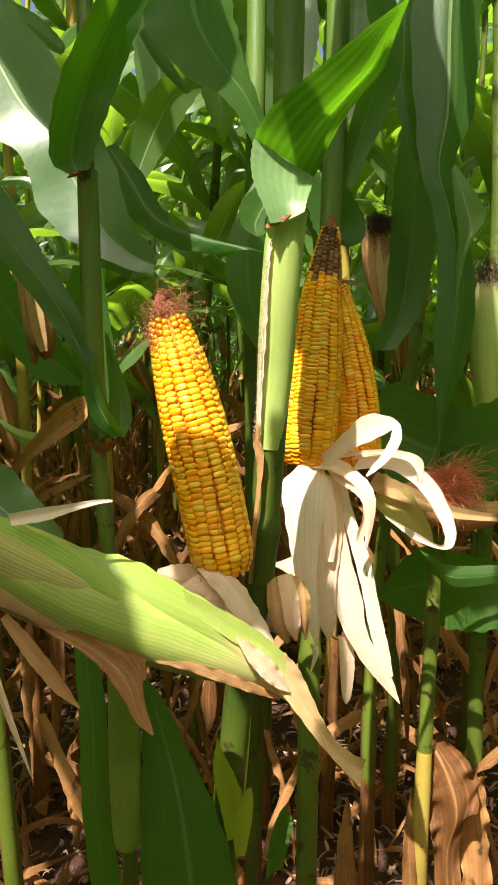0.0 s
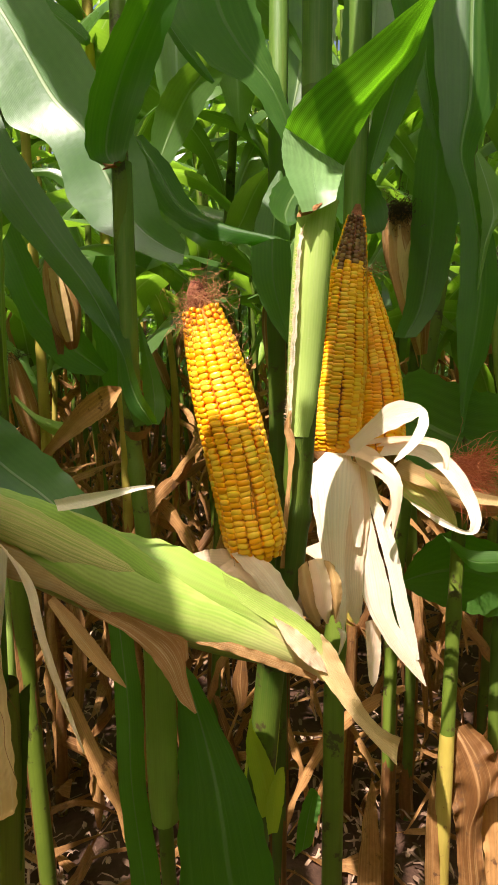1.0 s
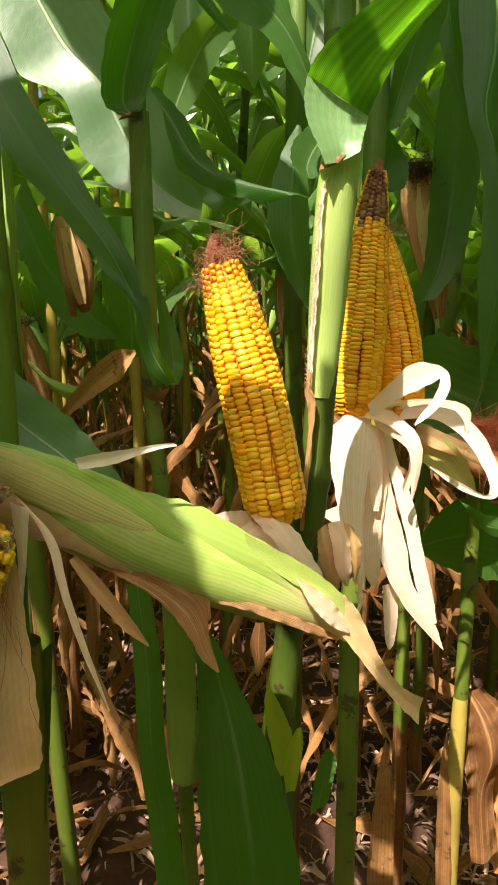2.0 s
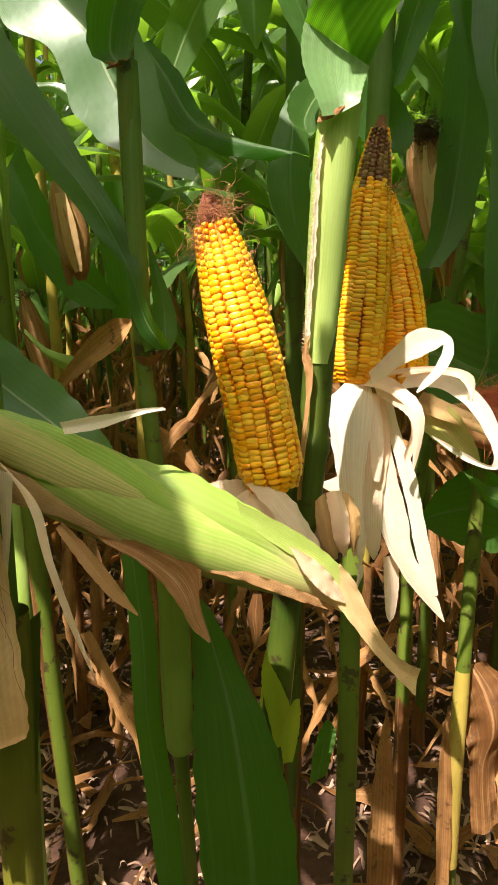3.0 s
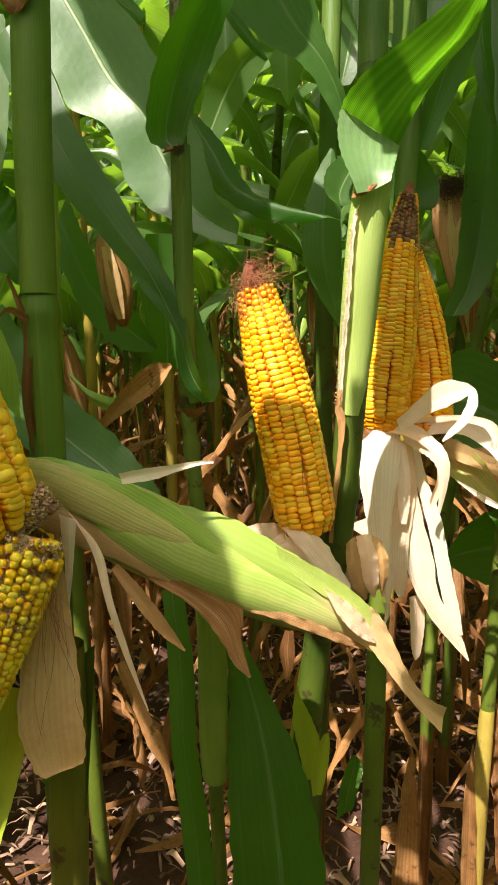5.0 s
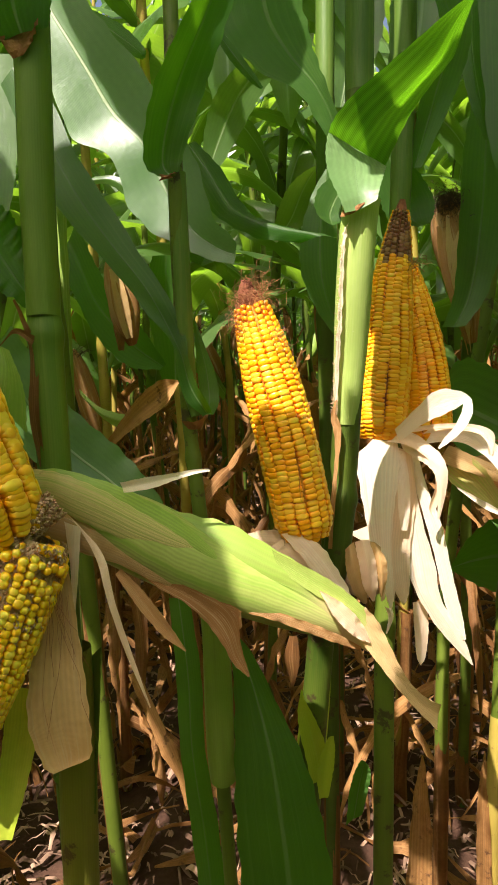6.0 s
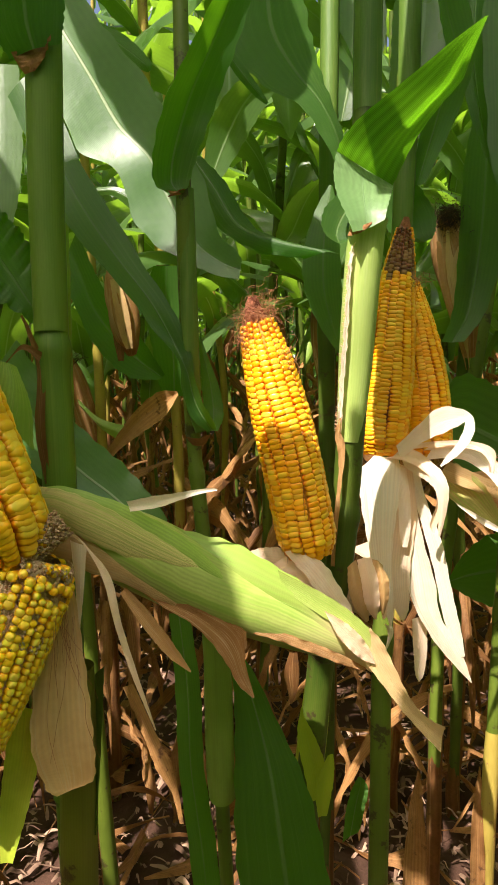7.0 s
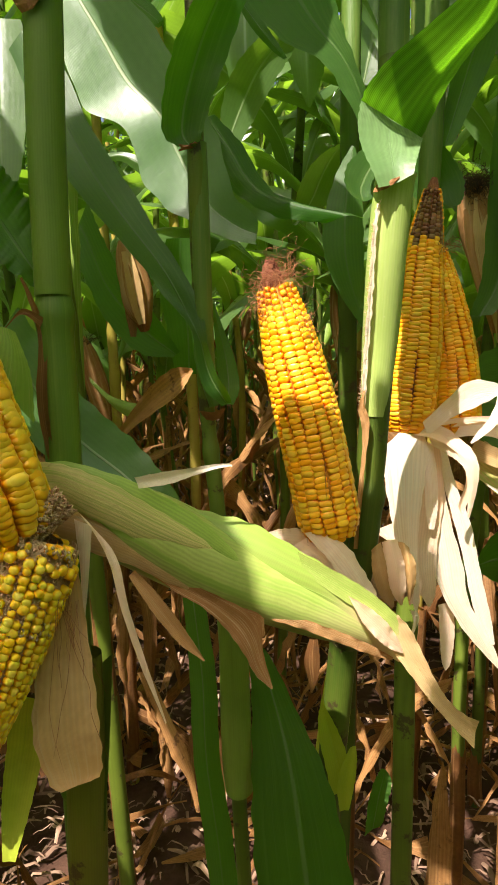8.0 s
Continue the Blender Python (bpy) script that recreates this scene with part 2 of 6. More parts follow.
SILK = plain_material("dried_silk", (0.20, 0.06, 0.025), (0.46, 0.20, 0.09), 40, 0.6)
SILK_RED = plain_material("red_silk", (0.52, 0.09, 0.04), (0.80, 0.28, 0.13), 40, 0.6, translucent=(0.7, 0.2, 0.1), amount=0.2)
SILK_DARK = plain_material("dark_silk", (0.035, 0.018, 0.012), (0.10, 0.05, 0.03), 40, 0.7)
LIGULE = plain_material("ligule", (0.16, 0.06, 0.02), (0.34, 0.15, 0.05), 50, 0.7)
SOIL = plain_material("soil", (0.022, 0.011, 0.007), (0.085, 0.042, 0.028), 7.0, 0.95, 1.0, 0.15)
LITTER = plain_material("plant_litter", (0.06, 0.030, 0.018), (0.44, 0.27, 0.19), 3.0, 0.8, 0.5, 0.2)


# ---------------------------------------------------------------- shaping
def spline(points, n):
    """Points along a smooth curve through the given rows, n to a span."""
    p = np.array(points, float)
    q = np.vstack([2 * p[0] - p[1], p, 2 * p[-1] - p[-2]])
    rows = []
    for i in range(len(p) - 1):
        a, b, c, d = q[i : i + 4]
        for t in np.arange(n) / n:
            rows.append(0.5 * (2 * b + (c - a) * t + (2 * a - 5 * b + 4 * c - d) * t * t + (3 * b - a - 3 * c + d) * t**3))
    rows.append(p[-1])
    return np.array(rows)
def grid_mesh(name, verts, closed=False):
    """A mesh of a rows x columns x 3 array, with a UV map (u across, v along)."""
    rows, cols = verts.shape[:2]
    faces, uvs = [], []
    for i in range(rows - 1):
        for j in range(cols - 1 + closed):
            k = (j + 1) % cols
            faces.append((i * cols + j, i * cols + k, (i + 1) * cols + k, (i + 1) * cols + j))
            w = cols - 1 + closed
            uvs += [(j / w, i / (rows - 1)), ((j + 1) / w, i / (rows - 1)), ((j + 1) / w, (i + 1) / (rows - 1)), (j / w, (i + 1) / (rows - 1))]
    return raw_mesh(name, verts.reshape(-1, 3), faces, uvs)
def raw_mesh(name, verts, faces, uvs=None):
    me = bpy.data.meshes.new(name)
    me.from_pydata(np.asarray(verts).tolist(), [], faces)
    if uvs is not None:
        layer = me.uv_layers.new(name="UVMap")
        layer.data.foreach_set("uv", np.array(uvs, "f").ravel())
    me.polygons.foreach_set("use_smooth", [True] * len(me.polygons))
    me.update()
    return me
def part(name, mesh, material, parent, label=""):
    """One mesh object under a thing or a part, given in world metres (a parent without a turn)."""
    ob = new(name, mesh)
    if not mesh.materials:
        mesh.materials.append(material)
    if parent is not None:
        ob.parent = parent
        base = Vector((0, 0, 0))
        p = parent
        while p is not None:
            base += p.location
            p = p.parent
        ob.location = -base
    return tagged(ob, label)
def thing(name, place, label, category, group=""):
    ob = new(name)
    ob.location = place
    ob.empty_display_size = 0.05
    return tagged(ob, label, category, group)
def blade_verts(stations, fold=0.25, ruffle=0.0, waves=5.0, seed=0.0, spans=9, across=10, curl=0.0, jag=0.03):
    """A leaf over stations of (spine point, half-width vector). fold: depth of the V at the midrib, as a part of the half width, or one a station."""
    c = spline([s[0] for s in stations], spans)
    h = spline([s[1] for s in stations], spans)
    if not isinstance(fold, (list, tuple)):
        fold = [fold] * len(stations)
    fd = spline([(v, 0) for v in fold], spans)[:, 0]
    tan = np.gradient(c, axis=0)
    nor = np.cross(tan, h)
    nor /= np.linalg.norm(nor, axis=1)[:, None] + 1e-9
    size = np.linalg.norm(h, axis=1)
    rows = len(c)
    out = np.zeros((rows, across + 1, 3))
    for j, u in enumerate(np.linspace(-1, 1, across + 1)):
        dip = fd * size * (1 - (u * u + 0.02) ** 0.5)
        v = np.linspace(0, 1, rows)
        wave = ruffle * size * abs(u) ** 2.5 * np.sin(v * waves * 6.28 + seed + (2.1 if u > 0 else 0)) * np.sin(v * waves * 2.3 + seed * 1.7 + u)
        tooth = 1 + jag * np.sin(v * 61 + seed * 3 + 5 * np.sign(u)) * (abs(u) > 0.95)
        out[:, j] = c + h * u * tooth[:, None] + nor * (dip + wave + curl * size * u * u)[:, None]
    return out
def leaf(name, stations, material, parent, label="", **shape):
    return part(name, grid_mesh(name, blade_verts(stations, **shape)), material, parent, label)
def tube_verts(path, radii, sides=14, flat=1.0, spans=6, seed=0.0, uneven=0.0):
    c = spline(path, spans)
    r = spline([(v, 0) for v in radii], spans)[:, 0]
    t = np.gradient(c, axis=0)
    t /= np.linalg.norm(t, axis=1)[:, None]
    ref = np.array((0.0, 1.0, 0.0)) if abs(t[:, 1]).max() < 0.9 else np.array((0.0, 0.0, 1.0))
    a = np.cross(t, ref)
    a /= np.linalg.norm(a, axis=1)[:, None]
    b = np.cross(a, t)
    ang = np.linspace(0, 2 * np.pi, sides, endpoint=False)
    out = np.zeros((len(c), sides, 3))
    for j, w in enumerate(ang):
        k = 1 + uneven * np.sin(3 * w + seed + np.arange(len(c)) * 0.35)
        out[:, j] = c + ((np.cos(w) * a + np.sin(w) * b * flat) * (r * k)[:, None])
    return out
def tube(name, path, radii, material, parent, label="", **shape):
    v = tube_verts(path, radii, **shape)
    mesh = grid_mesh(name, v, closed=True)
    return part(name, mesh, material, parent, label)
def stem(name, path, radius, nodes, material, parent, label="", spans=24, sides=14):
    """A stalk along a path, swollen at its nodes (places along it from 0 to 1), with a groove."""
    v = tube_verts(path, [radius] * len(path), sides, 0.9, spans)
    c = v.mean(1, keepdims=True)
    s = np.linspace(0, 1, len(v))
    k = np.ones(len(v))
    for at in nodes:
        k += 0.16 * np.exp(-(((s - at) / 0.010) ** 2)) - 0.05 * np.exp(-(((s - at - 0.022) / 0.012) ** 2))
    v = c + (v - c) * k[:, None, None]
    return part(name, grid_mesh(name, v, closed=True), material, parent, label)
def strands(paths, radius, sides=3):
    """Many thin threads in one mesh."""
    verts, faces = [], []
    for path in paths:
        v = tube_verts(path, [radius] * (len(path) - 1) + [radius * 0.4], sides, 1.0, 4)
        rows = v.shape[0]
        base = len(verts)
        verts += v.reshape(-1, 3).tolist()
        for i in range(rows - 1):
            for j in range(sides):
                k = (j + 1) % sides
                faces.append((base + i * sides + j, base + i * sides + k, base + (i + 1) * sides + k, base + (i + 1) * sides + j))
    return raw_mesh("silk", verts, faces)
def kernel_shape(dent, seed):
    """A kernel about one unit in half width and half length, its crown at z = 1."""
    rng = random.Random(seed)
    verts, faces, heights = [], [], []
    for ring, (size, z) in enumerate(((0.98, -0.8), (1.03, 0.15), (0.97, 0.62), (0.72, 0.90))):
        for j in range(10):
            w = 2 * math.pi * j / 10
            cx, cy = math.cos(w), math.sin(w)
            m = (abs(cx) ** 2.9 + abs(cy) ** 2.9) ** (-1 / 2.9)
            verts.append((cx * m * size * rng.uniform(0.96, 1.03), cy * m * size * rng.uniform(0.96, 1.03), z))
            heights.append((z + 0.8) / 1.8)
    verts.append((0, 0, 1.0 - dent)), heights.append(1.0)
    for ring in range(3):
        for j in range(10):
            k = (j + 1) % 10
            faces.append((ring * 10 + j, ring * 10 + k, ring * 10 + 10 + k, ring * 10 + 10 + j))
    for j in range(10):
        faces.append((30 + j, 30 + (j + 1) % 10, 40))
    return verts, faces, heights
KERNEL_SHAPES = [kernel_shape(d, i) for i, d in enumerate((0.0, 0.10, 0.03, 0.16))]


def kernel_mesh(i, material):
    verts, faces, heights = KERNEL_SHAPES[i]
    me = raw_mesh("kernel", verts, faces, [(0.5, heights[k]) for f in faces for k in f])
    me.materials.append(material)
    return me
def cob(parent, butt, tip, radius, rows, per_row, toward, material, seed, most=300, bend=(0, 0, 0), twist=0.15, bare_tip=0.0, dark_tip=0.0,
        scrappy=0.0, gappy=0.0, tip_size=0.55, bulge=0.0024, packed=1.24, plump=0.98, core=COB, taper_from=0.30, taper=1.7, label="ripe yellow ear of corn with its husk pulled back"):
    """The cob and its kernels: those on the side that lies towards a place are parts, the others one mesh."""
    rng = random.Random(seed)
    butt, tip, bend = Vector(butt), Vector(tip), Vector(bend)
    axis = tip - butt
    length = axis.length
    toward = (Vector(toward) - (butt + tip) / 2).normalized()
    side = toward.cross(axis).normalized()
    front = axis.cross(side).normalized()

    def spot(s):
        return butt + axis * s + bend * (4 * s * (1 - s))

    def girth(s):
        return radius * (0.58 + 0.42 * min(1, max(0, s) / 0.09) ** 0.55) * (1 - (1 - tip_size) * max(0, (s - taper_from) / (1 - taper_from)) ** taper)

    ear = tube("ear", [spot(s) for s in (0, 0.15, 0.35, 0.6, 0.8, 0.95, 1.05)], [girth(s) * 0.93 for s in (0, 0.15, 0.35, 0.6, 0.8, 0.95)] + [radius * 0.10],
                core, parent, label, sides=20)
    meshes = [kernel_mesh(i, material) for i in range(4)]
    dark = [kernel_mesh(i, KERNEL_DARK) for i in range(4)] if dark_tip else meshes
    shown, rest = [], []
    for r in range(rows):
        for k in range(per_row):
            s = (k + 0.5 + 0.35 * (r % 2) + rng.uniform(-0.12, 0.12)) / per_row
            if s > 1.0 - bare_tip * rng.uniform(0.8, 1.2) or rng.random() < scrappy * (0.3 + s) + gappy * max(0, 1 - s / 0.35):
                continue
            w = 2 * math.pi * r / rows + twist * s + 0.05 * math.sin(9 * s + r)
            out = front * math.cos(w) + side * math.sin(w)
            g = girth(s)
            along = (spot(s + 0.02) - spot(s - 0.02)).normalized()
            out = (out - along * out.dot(along)).normalized()
            lean = along * (1 if s < 0.9 else 1)
            across = lean.cross(out).normalized()
            half_w = math.pi * g / rows * plump
            half_l = length / per_row * 0.5 * packed
            size = rng.uniform(0.93, 1.07)
            if s > 0.88:
                size *= 1.0 - 0.3 * (s - 0.88) / 0.12
            if scrappy:
                size *= rng.uniform(0.75, 1.1)
            tilt = Matrix.Rotation(rng.uniform(-0.12, 0.12), 3, "Z") @ Matrix.Rotation(rng.uniform(-0.1, 0.1), 3, "X")
            m = Matrix((across, lean, out)).transposed() @ tilt @ Matrix.Diagonal((half_w * size, half_l * size, bulge * rng.uniform(0.85, 1.1)))
            m = m.to_4x4()
            m.translation = spot(s) + out * (g - 0.55 * bulge + rng.uniform(-0.0003, 0.0003))
            row = (out.dot(toward), rng.randrange(4), m, s > 1 - dark_tip * rng.uniform(0.75, 1.25))
            (shown if out.dot(toward) > -0.12 else rest).append(row)
    shown.sort(key=lambda row: -row[0])
    rest += shown[most:]
    for _, i, m, black in shown[:most]:
        ob = new("kernel", (dark if black else meshes)[i])
        ob.parent = ear
        ob.matrix_local = m
    verts, faces, uvs = [], [], []
    for _, i, m, _ in rest:
        v, f, hts = KERNEL_SHAPES[i]
        b = len(verts)
        verts += [m @ Vector(p) for p in v]
        faces += [tuple(b + q for q in face) for face in f]
        uvs += [(0.5, hts[q]) for face in f for q in face]
    if verts:
        tagged(part("kernel_rest", raw_mesh("kernel_rest", verts, faces, uvs), material, ear), kind="stuff")
    return ear
def tuft(parent, place, axis, count, length, spread, radius, material, seed, label="tangle of dried reddish-brown silk", wild=0.75, wide=0.003):
    rng = random.Random(seed)
    paths = []
    place, axis = Vector(place), Vector(axis).normalized()
    for _ in range(count):
        d = (axis + Vector([rng.gauss(0, spread) for _ in range(3)])).normalized()
        p = place + Vector([rng.gauss(0, wide) for _ in range(3)])
        path = [p.copy()]
        step = length * rng.uniform(0.4, 1.4) / 7
        for _ in range(7):
            d = (d + Vector([rng.gauss(0, wild) for _ in range(3)]) + Vector((0, 0, -0.1))).normalized()
            p = p + d * step
            path.append(p.copy())
        paths.append(path)
    return tagged(part("silk", strands(paths, radius), material, parent, label), kind="stuff")
def scales(a, b, r0, r1, count, size, seed):
    """Small blunt scales set round a cone from a to b."""
    rng = random.Random(seed)
    a, b = Vector(a), Vector(b)
    t = (b - a).normalized()
    p = t.orthogonal().normalized()
    q = t.cross(p)
    verts, faces = [], []
    for i in range(count):
        s = (i + rng.random()) / count
        w = i * 2.39996 + rng.uniform(-0.3, 0.3)
        out = p * math.cos(w) + q * math.sin(w)
        c = a.lerp(b, s) + out * (r0 + (r1 - r0) * s)
        e = t.cross(out) * size * rng.uniform(0.7, 1.2)
        f = (t + out * rng.uniform(0.1, 0.8)).normalized() * size * rng.uniform(0.8, 1.5)
        g = out * size * rng.uniform(0.4, 0.9)
        k = len(verts)
        verts += [c - e, c - f, c + e, c + f, c + g, c - g]
        faces += [(k + x, k + y, k + z) for x, y, z in ((0, 1, 4), (1, 2, 4), (2, 3, 4), (3, 0, 4), (1, 0, 5), (2, 1, 5), (3, 2, 5), (0, 3, 5))]
    return raw_mesh("scales", verts, faces)
# ---------------------------------------------------------------- ground
def ground_sheet():
    xs = np.r_[-60, -20, -8, np.linspace(-4, 4, 90), 8, 20, 60]
    ys = np.r_[-60, -20, -6, np.linspace(-2, 8, 110), 14, 30, 60]
    v = np.zeros((len(ys), len(xs), 3))
    for i, y in enumerate(ys):
        for j, x in enumerate(xs):
            z = 0.05 * noise.noise((x * 1.1, y * 1.1, 0)) + 0.035 * noise.noise((x * 6, y * 6, 3)) + 0.02 * noise.noise((x * 15, y * 15, 7))
            v[i, j] = (x, y, z if abs(x) < 7 and -5 < y < 12 else 0)
    ob = new("ground", grid_mesh("ground", v))
    ob.data.materials.append(SOIL)
    return tagged(ob, "dark brown clumpy field soil under the corn rows", "soil", kind="structure")
ground_sheet()


def litter():
    """Scraps of dry leaf strewn over the soil, and crumbs of soil."""
    rng = random.Random(5)
    verts, faces = [], []
    for _ in range(8200):
        y = 0.3 + 5.5 * rng.random() ** 1.4
        x = rng.uniform(-0.35, 0.35) * (y + 1.2)
        a, l, w = rng.uniform(0, 6.28), rng.uniform(0.012, 0.07), rng.uniform(0.0015, 0.007)
        z0, lift = rng.uniform(0.03, 0.06), rng.uniform(0.0, 0.014)
        d, e = Vector((math.cos(a), math.sin(a), 0)), Vector((-math.sin(a), math.cos(a), rng.uniform(-0.6, 0.6)))
        b = len(verts)
        for i in range(5):
            s = i / 4 - 0.5
            c = Vector((x, y, z0)) + d * l * s + Vector((0, 0, lift * (1 - 4 * s * s) + rng.uniform(-0.006, 0.006)))
            wid = w * (1 - 1.6 * s * s) * rng.uniform(0.6, 1.1)
            verts += [c - e * wid, c + Vector((0, 0, w * 0.4)), c + e * wid]
        for i in range(4):
            for j in (0, 1):
                k = b + i * 3 + j
                faces.append((k, k + 1, k + 4, k + 3))
    ob = new("plant_litter", raw_mesh("plant_litter", verts, faces))
    ob.data.materials.append(LITTER)
    return tagged(ob, "dry tan leaf scraps and straw strewn on the soil", "litter", kind="stuff")
litter()


# ---------------------------------------------------------------- the field of corn behind and around
def arching(length, width, rise, droop, sway, seed, fold=0.35, ruffle=0.22, tip=0.04):
    """A leaf mesh that leaves the origin along +x and up, and arches over. rise, droop: degrees above and below level."""
    rng = random.Random(seed)
    st, p, n = [], Vector((0, 0, 0)), 8
    for i in range(n):
        s = i / (n - 1)
        w = width * 0.5 * (0.55 + 0.45 * min(1, s / 0.25)) * (1 - max(0, (s - 0.35) / 0.65) ** 1.8) + width * tip
        roll = radians(sway) * math.sin(3 * s + seed) + radians(rng.uniform(-6, 6))
        st.append((tuple(p), (0, w * math.cos(roll), w * math.sin(roll))))
        a = radians(rise + (droop - rise) * (s**1.15) + rng.uniform(-5, 5))
        yaw = radians(sway * 0.5) * math.sin(2.2 * s + seed * 2)
        p = p + Vector((math.cos(a) * math.cos(yaw), math.cos(a) * math.sin(yaw), math.sin(a))) * (length / (n - 1))
    return grid_mesh("leaf", blade_verts(st, fold, ruffle, 5.0, seed, spans=4, across=6))
FIELD_LEAVES = [arching(rl, rw, rise, droop, sway, i + 1) for i, (rl, rw, rise, droop, sway) in enumerate((
    (0.80, 0.085, 68, -60, 22), (0.74, 0.080, 60, -78, 34), (0.86, 0.090, 72, -35, 18), (0.70, 0.082, 55, -85, 45),
    (0.66, 0.075, 76, 5, 25), (0.82, 0.092, 64, -70, 55), (0.60, 0.070, 80, 30, 15), (0.78, 0.088, 50, -80, 70)))]
for me in FIELD_LEAVES:
    me.materials.append(LEAF_FAR_LIT)
DRY_LEAVES = [arching(rl, rw, rise, droop, sway, i + 20, 0.7, 0.5, 0.08) for i, (rl, rw, rise, droop, sway) in enumerate((
    (0.46, 0.034, -30, -96, 50), (0.40, 0.030, -48, -95, 70), (0.52, 0.028, -15, -94, 40), (0.34, 0.038, -40, -98, 90)))]
for me in DRY_LEAVES:
    me.materials.append(LEAF_DRY)
def field_stem(seed, height, material):
    rng = random.Random(seed)
    path = [(rng.uniform(-0.02, 0.02) * (i > 0), rng.uniform(-0.02, 0.02) * (i > 0), height * i / 5) for i in range(6)]
    v = tube_verts(path, [0.0135, 0.013, 0.012, 0.0105, 0.009, 0.006], 10, 0.92, 16)
    c, s = v.mean(1, keepdims=True), np.linspace(0, 1, len(v))
    k = np.ones(len(v))
    for i in range(13):
        k += 0.18 * np.exp(-(((s - (0.03 + i * 0.075)) / 0.009) ** 2))
    me = grid_mesh("stalk", c + (v - c) * k[:, None, None], closed=True)
    me.materials.append(material)
    return me
FIELD_STEMS = [field_stem(1, 2.55, STALK), field_stem(2, 2.65, STALK), field_stem(3, 2.6, STALK_OLD), field_stem(4, 2.7, STALK)]


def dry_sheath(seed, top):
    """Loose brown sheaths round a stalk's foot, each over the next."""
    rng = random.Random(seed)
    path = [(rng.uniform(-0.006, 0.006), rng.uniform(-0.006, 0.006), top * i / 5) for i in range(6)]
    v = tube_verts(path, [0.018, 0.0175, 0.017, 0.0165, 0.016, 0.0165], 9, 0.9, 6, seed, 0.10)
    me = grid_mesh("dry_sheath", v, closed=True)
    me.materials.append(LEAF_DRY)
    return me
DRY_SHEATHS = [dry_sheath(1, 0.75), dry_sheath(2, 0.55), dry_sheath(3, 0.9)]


def closed_ear(seed, length, radius, material):
    """An unopened ear: overlapping husk ridges round a tapered body, along +z."""
    v = tube_verts([(0, 0, length * s) for s in (0, 0.12, 0.35, 0.6, 0.82, 0.95, 1.0)],
                   [radius * k for k in (0.35, 0.75, 1.0, 0.95, 0.68, 0.34, 0.12)], 18, 1.0, 4, seed, 0.07)
    me = grid_mesh("ear", v, closed=True)
    me.materials.append(material)
    return me
FIELD_EARS = [closed_ear(1, 0.21, 0.027, HUSK_BROWN), closed_ear(2, 0.23, 0.026, HUSK_BROWN), closed_ear(3, 0.2, 0.028, HUSK_SHADE)]


def ear_tuft(seed):
    rng = random.Random(seed)
    paths = []
    for _ in range(40):
        p, d = Vector((rng.gauss(0, 0.004), rng.gauss(0, 0.004), 0)), Vector((rng.gauss(0, 0.5), rng.gauss(0, 0.5), 1)).normalized()
        path = [p.copy()]
        for _ in range(4):
            p = p + d * 0.012
            d = (d + Vector((rng.gauss(0, 0.4), rng.gauss(0, 0.4), -0.35))).normalized()
            path.append(p.copy())
        paths.append(path)
    me = strands(paths, 0.0005)
    me.materials.append(SILK_DARK)
    return me
TUFT = ear_tuft(3)


def child(name, mesh, parent, m, label=""):
    ob = new(name, mesh)
    ob.parent = parent
    ob.matrix_local = m
    return tagged(ob, label)
def field_plant(x, y, seed, dry_to=1.10, ears=True, lengthwise=False, turn_to=None, tall=False):
    """A plant of the field: a jointed stalk, leaves to two sides, dry ones below, often an ear."""
    rng = random.Random(seed)
    plant = thing("corn_plant", (x, y, 0.0), "tall green corn plant with dry brown lower leaves", "corn plant", "corn plants of the field")
    plant.rotation_euler = (radians(rng.uniform(-3, 3)), radians(rng.uniform(-3, 3)), rng.gauss(0, 0.3) if lengthwise else rng.uniform(0, 6.28) if turn_to is None else turn_to)
    child("stalk", rng.choice(FIELD_STEMS), plant, Matrix.Diagonal((1, 1, 1.16 if tall else 1.06 if lengthwise else 1, 1)))
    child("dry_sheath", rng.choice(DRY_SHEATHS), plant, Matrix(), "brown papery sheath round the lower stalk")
    count = 19 if tall else 17 if lengthwise else 16
    for i in range(count):
        z = 0.22 + i * 0.150 + rng.uniform(-0.03, 0.03)
        turn = math.pi * (i % 2) + rng.gauss(0, 0.35)
        k = rng.uniform(0.85, 1.12) * (1 - 0.02 * max(0, i - 7))
        m = pose(0, 0, z, 0, 0, math.degrees(turn)) @ Matrix.Translation((0.008, 0, 0)) @ Matrix.Diagonal((k, k, k, 1))
        if z < dry_to * rng.uniform(0.8, 1.15):
            for extra in range(rng.choice((2, 2, 3))):
                child("leaf", rng.choice(DRY_LEAVES), plant, m @ pose(0, 0, -0.05 * extra, 0, 0, 140 * extra), "dry brown hanging leaf")
        else:
            child("leaf", FIELD_LEAVES[6] if i > count - 2 else rng.choice(FIELD_LEAVES[:6] + FIELD_LEAVES[7:]), plant, m)
    if ears and rng.random() < 0.6:
        i = rng.randrange(3)
        a = rng.uniform(0, 360)
        m = pose(0, 0, rng.uniform(0.95, 1.15), 0, 0, a) @ pose(0.014, 0, 0, 0, rng.uniform(10, 28), 0)
        ear = child("ear", FIELD_EARS[i], plant, m, "husk-wrapped ear with dark dry silk")
        child("silk", TUFT, ear, Matrix.Translation((0, 0, 0.2)))
    return plant
